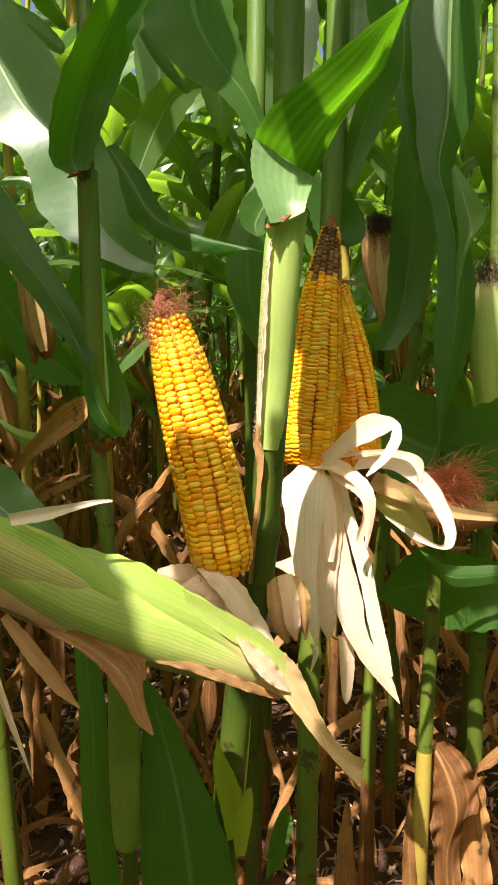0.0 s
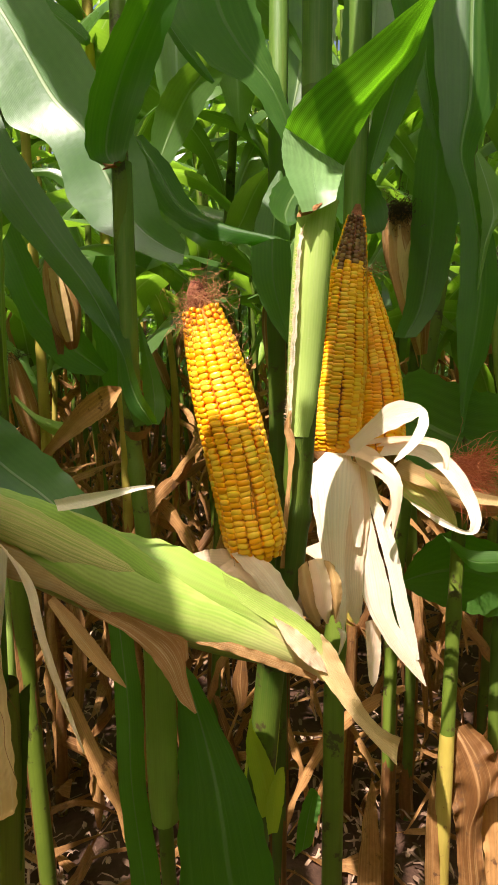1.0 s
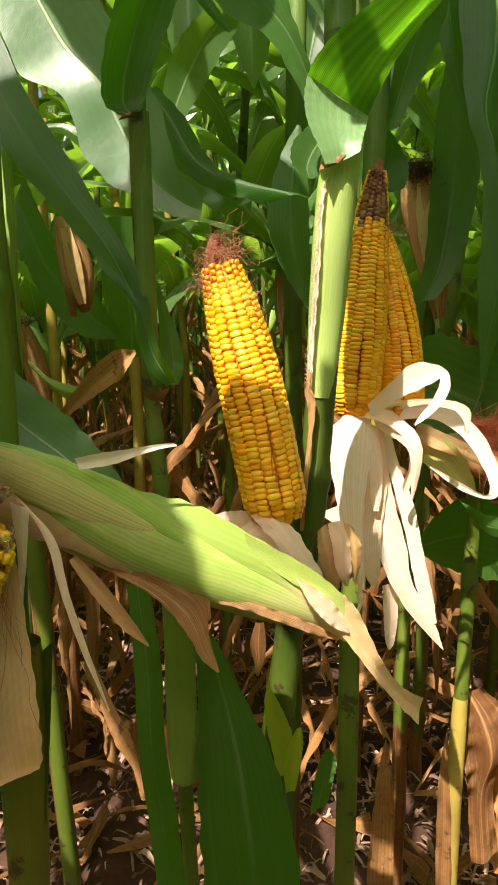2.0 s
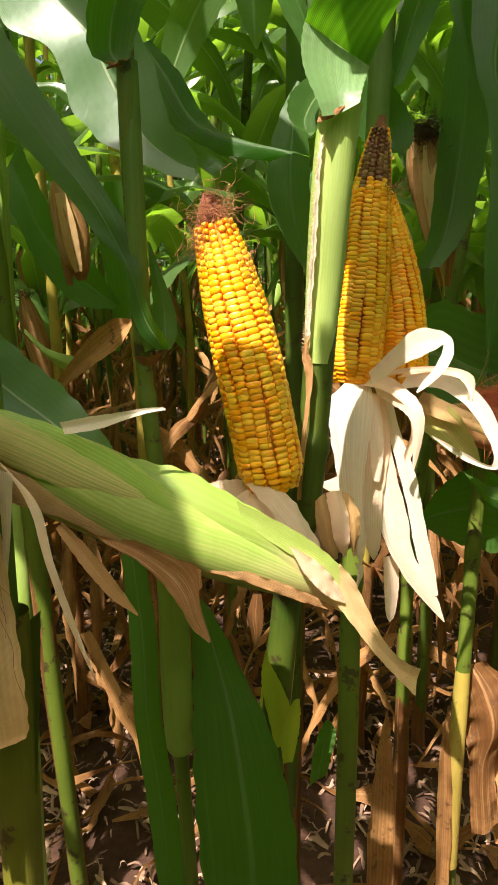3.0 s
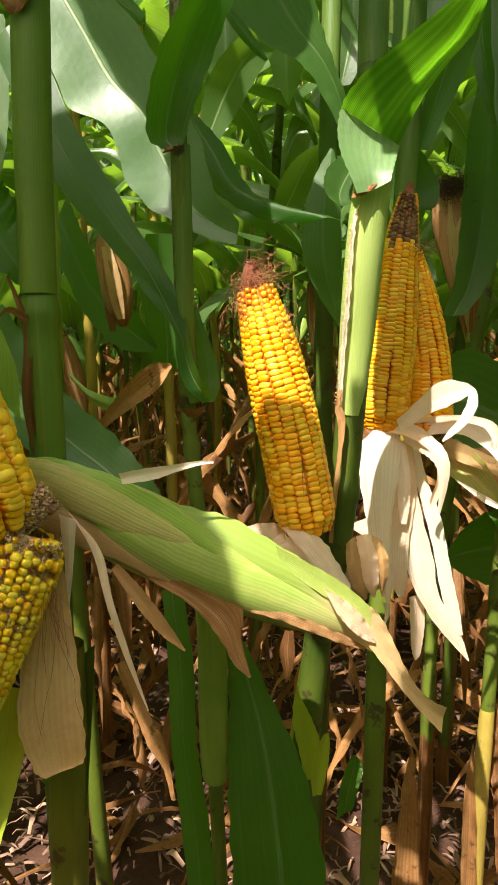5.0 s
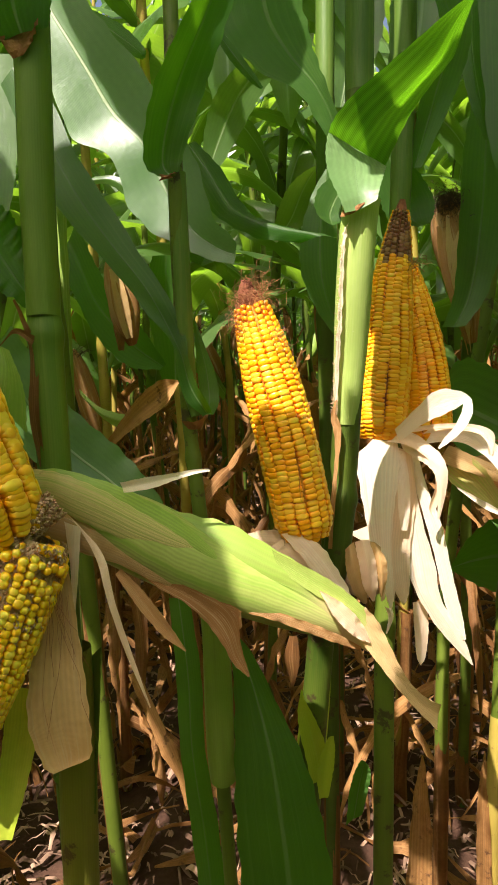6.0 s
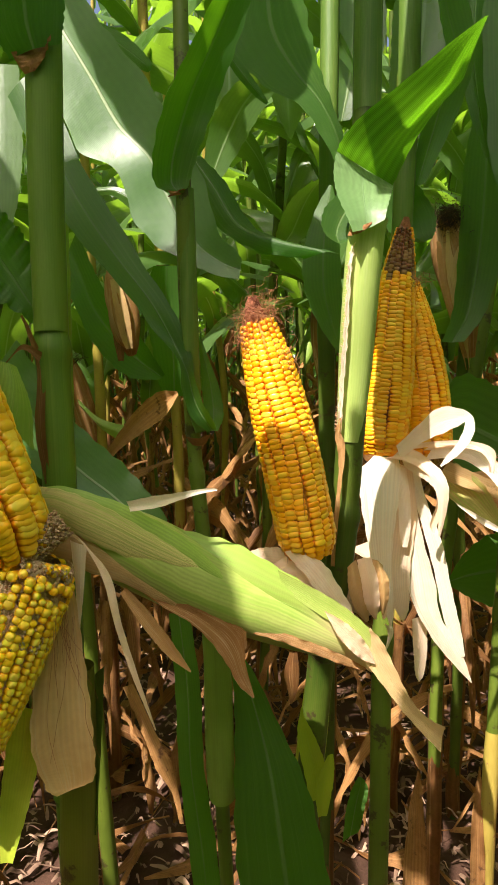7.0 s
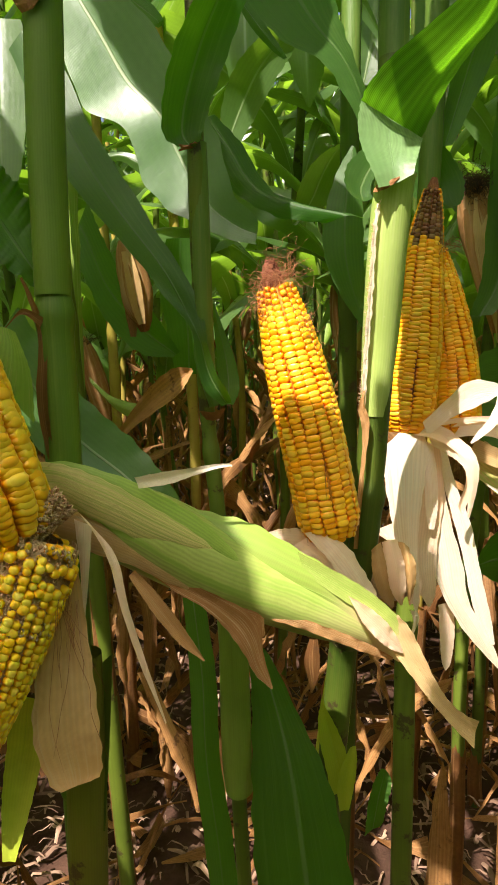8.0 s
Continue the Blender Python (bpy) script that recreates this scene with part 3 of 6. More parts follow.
def field():
    rng = random.Random(11)
    seed = 100
    for row in range(6):
        y0 = 1.56 + 0.77 * row
        reach = 0.55 + 0.40 * y0
        x = -reach + rng.uniform(0, 0.1)
        while x < reach:
            seed += 1
            field_plant(x + rng.uniform(-0.03, 0.03), y0 + rng.uniform(-0.07, 0.07), seed, lengthwise=row == 0, tall=row > 1)
            x += rng.uniform(0.16, 0.25)
    for y0, reach in ((-1.15, 1.6), (-1.95, 1.9)):  # the rows behind the camera
        x = -reach
        while x < reach:
            seed += 1
            field_plant(x, y0 + rng.uniform(-0.06, 0.06), seed, ears=False, lengthwise=True)
            x += rng.uniform(0.18, 0.26)
    for x in (-0.62, -0.74, -0.88, -1.05, -1.25, -1.45, 0.56, 0.74, 0.92, 1.1, 1.3, 1.5):  # the same row to both sides
        seed += 1
        field_plant(x, 0.72 + rng.uniform(-0.06, 0.06), seed, ears=False, turn_to=1.57 + rng.uniform(-0.15, 0.15))
field()


def far_field():
    """The rest of the field, too far or too hidden to tell plants apart."""
    rng = random.Random(17)
    verts, faces, uvs = [], [], []
    for row in range(-11, 15):
        y0 = 1.56 + 0.77 * row
        x = -8.0
        while x < 8.0:
            x += rng.uniform(0.16, 0.26)
            y = y0 + rng.uniform(-0.07, 0.07)
            if -2.1 < y < 5.7 and abs(x) < (1.55 if y < 0.9 else 0.55 + 0.40 * y + 0.1):
                continue
            for i in range(14):
                z = 0.45 + 0.22 * i
                a = rng.uniform(0, 6.28) if i == 0 else a + math.pi + rng.gauss(0, 0.4)
                length, width = rng.uniform(0.5, 0.8), rng.uniform(0.03, 0.045)
                b = len(verts)
                for k in range(5):
                    t = k / 4
                    r, h = length * t * (0.95 - 0.25 * t), length * (0.75 * t - 1.0 * t * t)
                    w = width * (1 - t**2.2) + 0.002
                    c, e = Vector((x + r * math.cos(a), y + r * math.sin(a), z + h)), Vector((-math.sin(a), math.cos(a), 0.3)) * w
                    verts += [c - e, c - Vector((0, 0, w * 0.4)), c + e]
                for k in range(4):
                    for j in (0, 1):
                        q = b + k * 3 + j
                        faces.append((q, q + 1, q + 4, q + 3))
                        uvs += [(j / 2, k / 4), (j / 2 + 0.5, k / 4), (j / 2 + 0.5, k / 4 + 0.25), (j / 2, k / 4 + 0.25)]
            b = len(verts)
            for z, r in ((0, 0.014), (2.7, 0.008)):
                verts += [(x + r, y, z), (x - r * 0.5, y + r * 0.9, z), (x - r * 0.5, y - r * 0.9, z)]
            for j in range(3):
                k = (j + 1) % 3
                faces.append((b + j, b + k, b + 3 + k, b + 3 + j))
                uvs += [(0.2, 0), (0.3, 0), (0.3, 0.2), (0.2, 0.2)]
    ob = new("corn_field", raw_mesh("corn_field", verts, faces, uvs))
    ob.data.materials.append(LEAF_FAR_LIT)
    return tagged(ob, "dense green rows of corn stretching away", "corn field", kind="stuff")
far_field()


def fallen_leaves():
    """Old leaves lying curled on the soil, heaped along the rows."""
    rng = random.Random(23)
    verts, faces, uvs = [], [], []
    for _ in range(520):
        y = 0.5 + 4.5 * rng.random() ** 1.3
        x = rng.uniform(-0.36, 0.36) * (y + 1.3)
        a, l, w = rng.uniform(0, 6.28), rng.uniform(0.12, 0.4), rng.uniform(0.008, 0.02)
        d, e = Vector((math.cos(a), math.sin(a), 0)), Vector((-math.sin(a), math.cos(a), 0))
        b, ph, lift = len(verts), rng.uniform(0, 6.28), rng.uniform(0.02, 0.12)
        for i in range(9):
            t = i / 8
            c = Vector((x, y, 0.05)) + d * l * (t - 0.5) + e * 0.05 * math.sin(3 * t + ph) + Vector((0, 0, lift * abs(math.sin(2.6 * t + ph))))
            roll = ph + 3.5 * t
            f = (e * math.cos(roll) + Vector((0, 0, 1)) * math.sin(roll)) * w * (1.1 - t) * rng.uniform(0.7, 1.2)
            verts += [c - f, c + Vector((0, 0, 0.3 * w)), c + f]
        for i in range(8):
            for j in (0, 1):
                k = b + i * 3 + j
                faces.append((k, k + 1, k + 4, k + 3))
                uvs += [(j / 2, i / 8), (j / 2 + 0.5, i / 8), (j / 2 + 0.5, i / 8 + 0.125), (j / 2, i / 8 + 0.125)]
    ob = new("fallen_leaves", raw_mesh("fallen_leaves", verts, faces, uvs))
    ob.data.materials.append(LEAF_DRY)
    return tagged(ob, "curled brown fallen leaves heaped on the soil", "litter", kind="stuff")
fallen_leaves()

# ---------------------------------------------------------------- the plant with the bright leaf and the ripe ear
main_plant = thing("corn_plant", (-0.0929, 0.5042, 0.0), "corn plant with a pale sheathed stalk and a ripe golden ear", "corn plant", "ripe corn plants")
stem("stalk", [(-0.0929, 0.5042, -0.0300), (-0.0181, 0.5294, 0.8815), (-0.0043, 0.5295, 1.0119), (0.01, 0.5361, 1.1009), (0.0175, 0.5482, 1.1957), (0.0269, 0.5516, 1.3341), (0.0309, 0.5713, 1.4116), (0.0327, 0.6023, 1.4987), (0.0351, 0.6311, 1.662), (0.0375, 0.6722, 1.8951)],
     0.01251, (0.37, 0.53, 0.69, 0.93), STALK, main_plant, "green jointed stalk")
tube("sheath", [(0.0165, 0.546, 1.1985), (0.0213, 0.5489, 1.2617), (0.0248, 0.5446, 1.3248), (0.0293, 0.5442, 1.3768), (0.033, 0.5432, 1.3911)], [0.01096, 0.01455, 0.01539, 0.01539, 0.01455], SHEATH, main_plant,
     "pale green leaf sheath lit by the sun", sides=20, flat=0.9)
leaf("sheath_edge", [((0.007, 0.5335, 1.2004), (0.0018, -0.0006, 0.002)), ((0.009, 0.5346, 1.2491), (0.0018, -0.0022, 0.0002)), ((0.0121, 0.5322, 1.2983), (0.0017, -0.0022, 0)), ((0.0142, 0.5302, 1.3423), (0.0015, -0.0021, 0.0009)), ((0.0171, 0.5306, 1.3666), (0.0015, -0.0014, 0.0019))],
     HUSK_DRY, main_plant, "dry cream-coloured torn margin of the sheath", fold=0.5, ruffle=0.45, waves=14, across=4)
leaf("dry_sheath", [((0.0012, 0.5144, 1.0921), (0.0016, -0.0009, 0.0003)), ((0.0044, 0.5203, 1.1356), (0.0021, -0.0009, 0.0003)), ((0.0078, 0.526, 1.1681), (0.0018, -0.0007, 0.0012)), ((0.0091, 0.5297, 1.1943), (0.0031, -0.0006, 0.0022)), ((0.0055, 0.5311, 1.2082), (0.0023, -0.0005, 0.0024)), ((0.0078, 0.5327, 1.2218), (0.0009, -0.0007, 0.0011))], HUSK_BROWN, main_plant, "curled brown strip peeling from the stalk", fold=0.6, ruffle=0.35, waves=6)
leaf("leaf", [((0.0281, 0.5543, 1.4292), (0.0239, 0.0087, -0.0128)), ((0.0347, 0.5494, 1.4426), (0.0269, 0.0123, -0.0064)), ((0.0463, 0.5414, 1.4587), (0.0267, 0.0131, -0.0024)), ((0.0627, 0.5315, 1.4735), (0.0244, 0.0134, 0.0002)), ((0.0807, 0.5218, 1.4885), (0.0197, 0.0109, -0.0001)), ((0.0945, 0.5115, 1.5049), (0.0109, 0.0067, 0.0006)), ((0.1095, 0.5022, 1.5208), (0.0015, 0.0014, 0.001))], LEAF_COLLAR, main_plant, "bright green leaf blade with fine parallel veins", fold=[-0.1, -0.3, -0.4, -0.4, -0.4, -0.3, -0.1], ruffle=0.012, waves=3, across=18, spans=12, jag=0.01)
leaf("leaf_base", [((0.0288, 0.5202, 1.3793), (0.013, 0.0036, 0.0048)), ((0.0278, 0.5251, 1.391), (0.0168, 0.0053, 0.0036)), ((0.0264, 0.5335, 1.4027), (0.0215, 0.0072, 0.001)), ((0.0259, 0.5422, 1.4133), (0.0244, 0.0092, -0.0029)), ((0.0268, 0.5486, 1.4217), (0.0252, 0.0099, -0.0075)), ((0.0283, 0.5527, 1.4287), (0.0246, 0.0094, -0.0124))], LEAF_BASE_LIT, main_plant, "sunlit pale base of the leaf where it leaves the sheath", fold=[0.35, 0.2, 0.1, 0.06, 0.03, 0.0], ruffle=0.015, waves=6, across=14, spans=12, jag=0.012)
leaf("ligule", [((0.0135, 0.526, 1.375), (0.0013, 0.0006, 0.0025)), ((0.0188, 0.5232, 1.3758), (0.0009, 0.0006, 0.0029)), ((0.0257, 0.523, 1.3785), (0.0006, 0.0006, 0.0025)), ((0.0318, 0.525, 1.3821), (0.0002, 0.0002, 0.001))], LIGULE, main_plant, "reddish-brown dry ligule", fold=0.2, across=5, spans=5, ruffle=0.35, waves=4)
leaf("leaf", [((0.0273, 0.6006, 1.4255), (0.012, -0.0006, -0.0043)), ((0.0195, 0.5817, 1.4097), (0.0143, -0.0002, -0.0029)), ((0.011, 0.5652, 1.396), (0.0158, -0.0006, -0.0051)), ((0.0055, 0.5508, 1.3822), (0.0139, -0.0006, -0.0045)), ((0.0056, 0.5439, 1.3735), (0.0098, -0.0001, -0.0018)), ((0.0066, 0.5408, 1.3687), (0.0024, 0, -0.0002))], LEAF, main_plant, "dark lobe of the leaf base curling behind the stalk", fold=-0.35, ruffle=0.04, across=12)
def hairs():
    rng = random.Random(2)
    a, b = Vector((0.0051, 0.5338, 1.2077)), Vector((0.0143, 0.5295, 1.3539))
    paths = []
    for _ in range(260):
        p = a.lerp(b, rng.random())
        d = Vector((-1, rng.uniform(-0.6, 0.3), rng.uniform(-0.3, 0.8))).normalized() * rng.uniform(0.001, 0.0035)
        paths.append([p, p + d * 0.6, p + d])
    return strands(paths, 0.00012)
tagged(part("hair", hairs(), HUSK_DRY, main_plant, "fine pale hairs along the sheath margin"), kind="stuff")

# ear of the main plant
ear = cob(main_plant, (-0.0183, 0.5006, 1.1066), (-0.062, 0.5137, 1.3042), 0.02478, 15, 44, (0, 0, 1.3), KERNEL, 3, bend=(0.002, 0, 0.001), bare_tip=0.0, tip_size=0.56, taper_from=0.42, taper=2.3, bulge=0.00257,
          label="plump golden ear of corn, bare of its husk")
tube("ear_tip", [(-0.0597, 0.5131, 1.2899), (-0.0638, 0.5138, 1.3046), (-0.0657, 0.5138, 1.3152), (-0.0658, 0.5133, 1.3235)], [0.01094, 0.00893, 0.00647, 0.00335], COB_TIP, ear, "bare reddish-brown cob tip", uneven=0.12, seed=2)
tagged(part("chaff", scales((-0.0590, 0.5130, 1.2890), (-0.0658, 0.5137, 1.3252), 0.0136, 0.0028, 460, 0.0012, 3), COB_TIP, ear, "rusty red dry scales"), kind="stuff")
tuft(ear, (-0.0657, 0.5095, 1.3067), (0.0, -0.1, 0.8), 120, 0.016, 0.8, 0.00015, SILK, 4, wide=0.0050)
tuft(ear, (-0.0613, 0.5083, 1.3109), (0.4, -0.2, 0.7), 70, 0.036, 0.8, 0.00014, SILK, 42, wild=0.75, wide=0.006)
tuft(ear, (-0.0532, 0.5087, 1.3129), (0.6, -0.2, 0.6), 36, 0.026, 0.8, 0.00012, SILK, 41, wide=0.004)
tuft(ear, (-0.037, 0.4954, 1.2799), (0.6, -0.4, 0.4), 26, 0.018, 0.8, 0.00013, SILK, 5, wide=0.004)
tuft(ear, (-0.0709, 0.5009, 1.2901), (-0.3, -0.4, 0.3), 70, 0.016, 0.8, 0.00014, SILK, 6, wide=0.004)
tuft(ear, (-0.0224, 0.4931, 1.214), (0.3, -0.4, 0.1), 24, 0.012, 0.9, 0.00018, CHAFF, 61, wide=0.0018)
tuft(ear, (-0.0225, 0.4935, 1.2104), (-0.03, -0.05, -1.0), 16, 0.085, 0.12, 0.00024, SILK, 7, wild=0.12)
leaf("husk_leaf", [((-0.0299, 0.486, 1.116), (0.0098, 0.0018, -0.0006)), ((-0.0173, 0.4796, 1.1057), (0.0094, 0.0046, 0.0013)), ((-0.004, 0.4736, 1.0899), (0.008, 0.0056, 0.0019)), ((0.0089, 0.4699, 1.0717), (0.0054, 0.0044, 0.0019)), ((0.0184, 0.4675, 1.0606), (0.0021, 0.003, 0.0001))],
     HUSK_DRY, ear, "dry papery husk leaf bent under the ear", fold=0.6, ruffle=0.2, waves=4)
leaf("husk_leaf", [((-0.0185, 0.5088, 1.1027), (0.009, 0.0012, -0.0064)), ((-0.0398, 0.5038, 1.1011), (0.0032, 0.0002, -0.012)), ((-0.0564, 0.4974, 1.1048), (0.0018, -0.0018, -0.0098)), ((-0.0726, 0.4935, 1.1094), (-0.0018, -0.0006, -0.0035))], HUSK_DRY, ear, fold=0.4, ruffle=0.2)
leaf("husk_leaf", [((-0.0374, 0.4975, 1.1053), (0.0167, 0.0057, 0.0055)), ((-0.0253, 0.487, 1.099), (0.0161, 0.0054, 0.0042)), ((-0.0113, 0.4803, 1.0876), (0.0108, 0.0011, 0.0064)), ((-0.0014, 0.4685, 1.0748), (0.0032, 0.0003, 0.0021))], HUSK_DRY, ear, fold=0.3, ruffle=0.3, waves=6)
tube("shank", [(-0.0004, 0.5487, 1.0485), (0.0168, 0.5472, 1.0512), (0.0337, 0.5426, 1.0565), (0.0457, 0.5397, 1.0618), (0.0518, 0.5383, 1.0645)], [0.00893, 0.01618, 0.01842, 0.01228, 0.00335], COB_HUSK, ear,
     "wrinkled tan husk base round the ear's shank", uneven=0.24, sides=24, seed=4)
leaf("husk_leaf", [((0.0213, 0.5402, 1.0804), (0.0073, 0.0007, 0.0036)), ((0.0352, 0.5303, 1.0776), (0.0071, 0.0009, 0.0051)), ((0.0462, 0.5229, 1.0626), (0.0042, 0.001, 0.0058)), ((0.0481, 0.5192, 1.0416), (0.0015, 0.0002, 0.0011))], HUSK_DRY, ear, fold=0.4, ruffle=0.3, waves=5)
leaf("husk_leaf", [((0.0187, 0.526, 1.0905), (0.0039, 0.0011, 0.0032)), ((0.0215, 0.5164, 1.0724), (0.0062, 0.001, 0.0017)), ((0.0272, 0.513, 1.0529), (0.0053, 0.0008, 0.0013)), ((0.0318, 0.5141, 1.0411), (0.0019, 0.0003, 0.0004))], HUSK_TAN, ear, "wrinkled husk leaf wrapped round the shank", fold=0.7, ruffle=0.25, waves=4, across=12)
leaf("husk_leaf", [((0.0295, 0.5241, 1.096), (0.0063, 0.0008, 0.0008)), ((0.0334, 0.513, 1.0801), (0.0071, 0.0011, 0.0017)), ((0.036, 0.5084, 1.0609), (0.0062, 0.001, 0.0017)), ((0.0388, 0.5096, 1.0453), (0.001, 0.0001, 0.0002))], HUSK_DRY, ear, "wrinkled husk leaf wrapped round the shank", fold=0.6, ruffle=0.25, waves=4, across=12)
leaf("husk_leaf", [((0.0398, 0.5264, 1.0922), (0.0058, 0, -0.003)), ((0.0442, 0.5172, 1.0801), (0.0062, 0.0005, -0.0006)), ((0.0463, 0.5142, 1.0646), (0.0045, 0.0006, 0.0008)), ((0.0461, 0.5157, 1.0466), (0.001, 0.0001, 0.0002))], HUSK_TAN, ear, "wrinkled husk leaf wrapped round the shank", fold=0.7, ruffle=0.25, waves=4, across=12)

# ---------------------------------------------------------------- the plant behind with two ears and papery husks
pair_plant = thing("corn_plant", (0.0679, 0.7008, 0.0), "corn plant with two yellow ears over pulled-back papery husks", "corn plant", "ripe corn plants")
stem("stalk", [(0.0679, 0.7008, -0.0300), (0.0669, 0.6801, 0.6583), (0.0709, 0.7215, 0.893), (0.0788, 0.756, 1.0888), (0.092, 0.802, 1.3496), (0.1039, 0.848, 1.6105), (0.1086, 0.9055, 1.9365), (0.1118, 0.9442, 2.4851)], 0.01235, (0.30, 0.52, 0.70, 0.85), STALK, pair_plant)
pair_ear = ear = cob(pair_plant, (0.0584, 0.6807, 1.1573), (0.0827, 0.7001, 1.396), 0.02876, 16, 58, (0, 0, 1.3), KERNEL, 8, bend=(-0.002, 0, 0), bare_tip=0.0, dark_tip=0.20, tip_size=0.30, bulge=0.00236, core=COB_TIP, plump=1.09,
          label="yellow ear of corn with a dark shrivelled tip")
tube("ear_tip", [(0.0793, 0.6958, 1.3708), (0.0816, 0.6982, 1.3848), (0.0833, 0.6999, 1.3944), (0.0838, 0.7011, 1.4012)], [0.00747, 0.0064, 0.00427, 0.00107], KERNEL_DARK, ear, "dark dry tip of the cob", uneven=0.15, seed=1)
tuft(ear, (0.0974, 0.6816, 1.3421), (0.8, -0.2, -0.1), 14, 0.02, 0.6, 0.0003, SILK, 15)
SHEETS = "creamy papery husk leaf hanging down"
leaf("husk_leaf", [((0.0792, 0.656, 1.1505), (0.0114, -0.0007, -0.0042)), ((0.0807, 0.6457, 1.1151), (0.0133, -0.0007, -0.0042)), ((0.0782, 0.6362, 1.0843), (0.0135, -0.0005, -0.0028)), ((0.0741, 0.6287, 1.0532), (0.0129, -0.0002, -0.0014)), ((0.0741, 0.6246, 1.0302), (0.0118, -0.0002, -0.0011)), ((0.0772, 0.6229, 1.0089), (0.0089, -0.0003, -0.0017)), ((0.0790, 0.6222, 0.9960), (0.0045, -0.0003, -0.0010)), ((0.0800, 0.6219, 0.9890), (0.0006, 0, 0))], HUSK_DRY, ear, "pinkish papery husk leaf hanging down", fold=0.12, ruffle=0.05, waves=3, across=12)
leaf("husk_leaf", [((0.0831, 0.6598, 1.1487), (0.008, -0.0006, -0.0034)), ((0.0877, 0.6491, 1.1112), (0.0074, -0.0007, -0.0042)), ((0.0923, 0.6381, 1.0719), (0.0102, -0.0005, -0.0028)), ((0.0985, 0.6314, 1.0342), (0.0142, -0.0002, -0.0014)), ((0.1053, 0.6254, 1.0002), (0.0142, -0.0011, -0.0064)), ((0.1235, 0.6201, 0.9701), (0.013, -0.0002, -0.0014)), ((0.1371, 0.6161, 0.9472), (0.0085, -0.0003, -0.002)), ((0.1509, 0.6123, 0.926), (0.0008, 0, -0.0003))], HUSK_DRY, ear, SHEETS, fold=0.16, ruffle=0.05, waves=3, across=14)
leaf("husk_leaf", [((0.0917, 0.6636, 1.1473), (0.0058, -0.0005, -0.0028)), ((0.1013, 0.6517, 1.1089), (0.0069, -0.0005, -0.0028)), ((0.113, 0.64, 1.0712), (0.008, 0, 0)), ((0.1209, 0.6317, 1.0356), (0.0071, 0, 0)), ((0.1275, 0.6248, 1.0026), (0.0076, 0, 0)), ((0.1346, 0.6202, 0.9761), (0.0062, 0.0002, 0.0014)), ((0.1425, 0.6161, 0.953), (0.0017, 0.0001, 0.0006))], HUSK_DRY, ear, SHEETS, fold=0.2, ruffle=0.05, waves=3, across=12)
leaf("husk_leaf", [((0.0628, 0.6496, 1.1603), (0.0127, -0.0004, -0.0022)), ((0.0542, 0.6386, 1.1439), (0.0214, -0.0005, -0.0027)), ((0.0535, 0.6282, 1.1195), (0.0193, -0.0003, -0.0019)), ((0.0535, 0.6206, 1.0939), (0.0151, -0.0002, -0.0014)), ((0.0548, 0.615, 1.0678), (0.0115, -0.0001, -0.0008)), ((0.0573, 0.6115, 1.042), (0.0091, -0.0001, -0.0008)), ((0.0614, 0.6098, 1.0209), (0.0063, -0.0001, -0.0005)), ((0.0647, 0.609, 0.9989), (0.0028, -0.0001, -0.0005)), ((0.0657, 0.6093, 0.9873), (0.0006, -0.0001, -0.0002))], HUSK_DRY, ear, SHEETS, fold=0.12, ruffle=0.04, waves=2, across=14)
leaf("husk_leaf", [((0.0753, 0.6518, 1.1499), (0.0079, -0.0003, -0.0017)), ((0.08, 0.6384, 1.1201), (0.0067, -0.0002, -0.0014)), ((0.0804, 0.629, 1.0897), (0.0058, 0, 0)), ((0.08, 0.6246, 1.0706), (0.0028, 0, -0.0003))], HUSK_DRY, ear, "narrow papery husk strip", fold=0.4, ruffle=0.08, waves=3)
leaf("husk_leaf", [((0.0631, 0.6086, 0.9914), (0.0039, -0.0002, -0.0011)), ((0.0652, 0.606, 0.9821), (0.0028, 0, 0)), ((0.0605, 0.6031, 0.9657), (0.0008, 0, 0))], HUSK_DRY, ear, "narrow papery husk strip", fold=0.6, ruffle=0.2)
leaf("husk_leaf", [((0.0744, 0.6467, 1.1666), (0.0022, -0.0012, -0.0066)), ((0.0953, 0.6402, 1.1874), (0.0033, -0.0014, -0.0079)), ((0.1134, 0.6326, 1.2022), (0.0027, -0.0022, -0.0123)), ((0.1301, 0.6274, 1.2068), (0.0005, -0.0015, -0.0085)), ((0.1386, 0.623, 1.2053), (-0.0035, -0.0006, -0.0032)), ((0.1373, 0.615, 1.1942), (-0.0056, -0.0001, -0.0005)), ((0.1286, 0.6066, 1.1813), (-0.0055, 0, 0)), ((0.1167, 0.5988, 1.1717), (-0.0031, 0.0003, 0.0015)), ((0.1072, 0.5934, 1.1642), (-0.0005, 0.0001, 0.0008))], HUSK_DRY, ear, "papery husk strip curled over in a loop", fold=0.1, spans=12, across=12)
leaf("husk_leaf", [((0.0906, 0.6595, 1.1701), (0, -0.0004, -0.0025)), ((0.1189, 0.6561, 1.1742), (0.0006, -0.0004, -0.0025)), ((0.1469, 0.6521, 1.1744), (0.0011, -0.0005, -0.003)), ((0.1606, 0.6471, 1.1694), (-0.0022, -0.0005, -0.0028)), ((0.168, 0.6411, 1.1581), (-0.0028, -0.0001, -0.0005)), ((0.1683, 0.6371, 1.1471), (-0.0008, 0, 0))], HUSK_DRY, ear, "papery husk strip curled over in a loop", fold=0.2, spans=10)
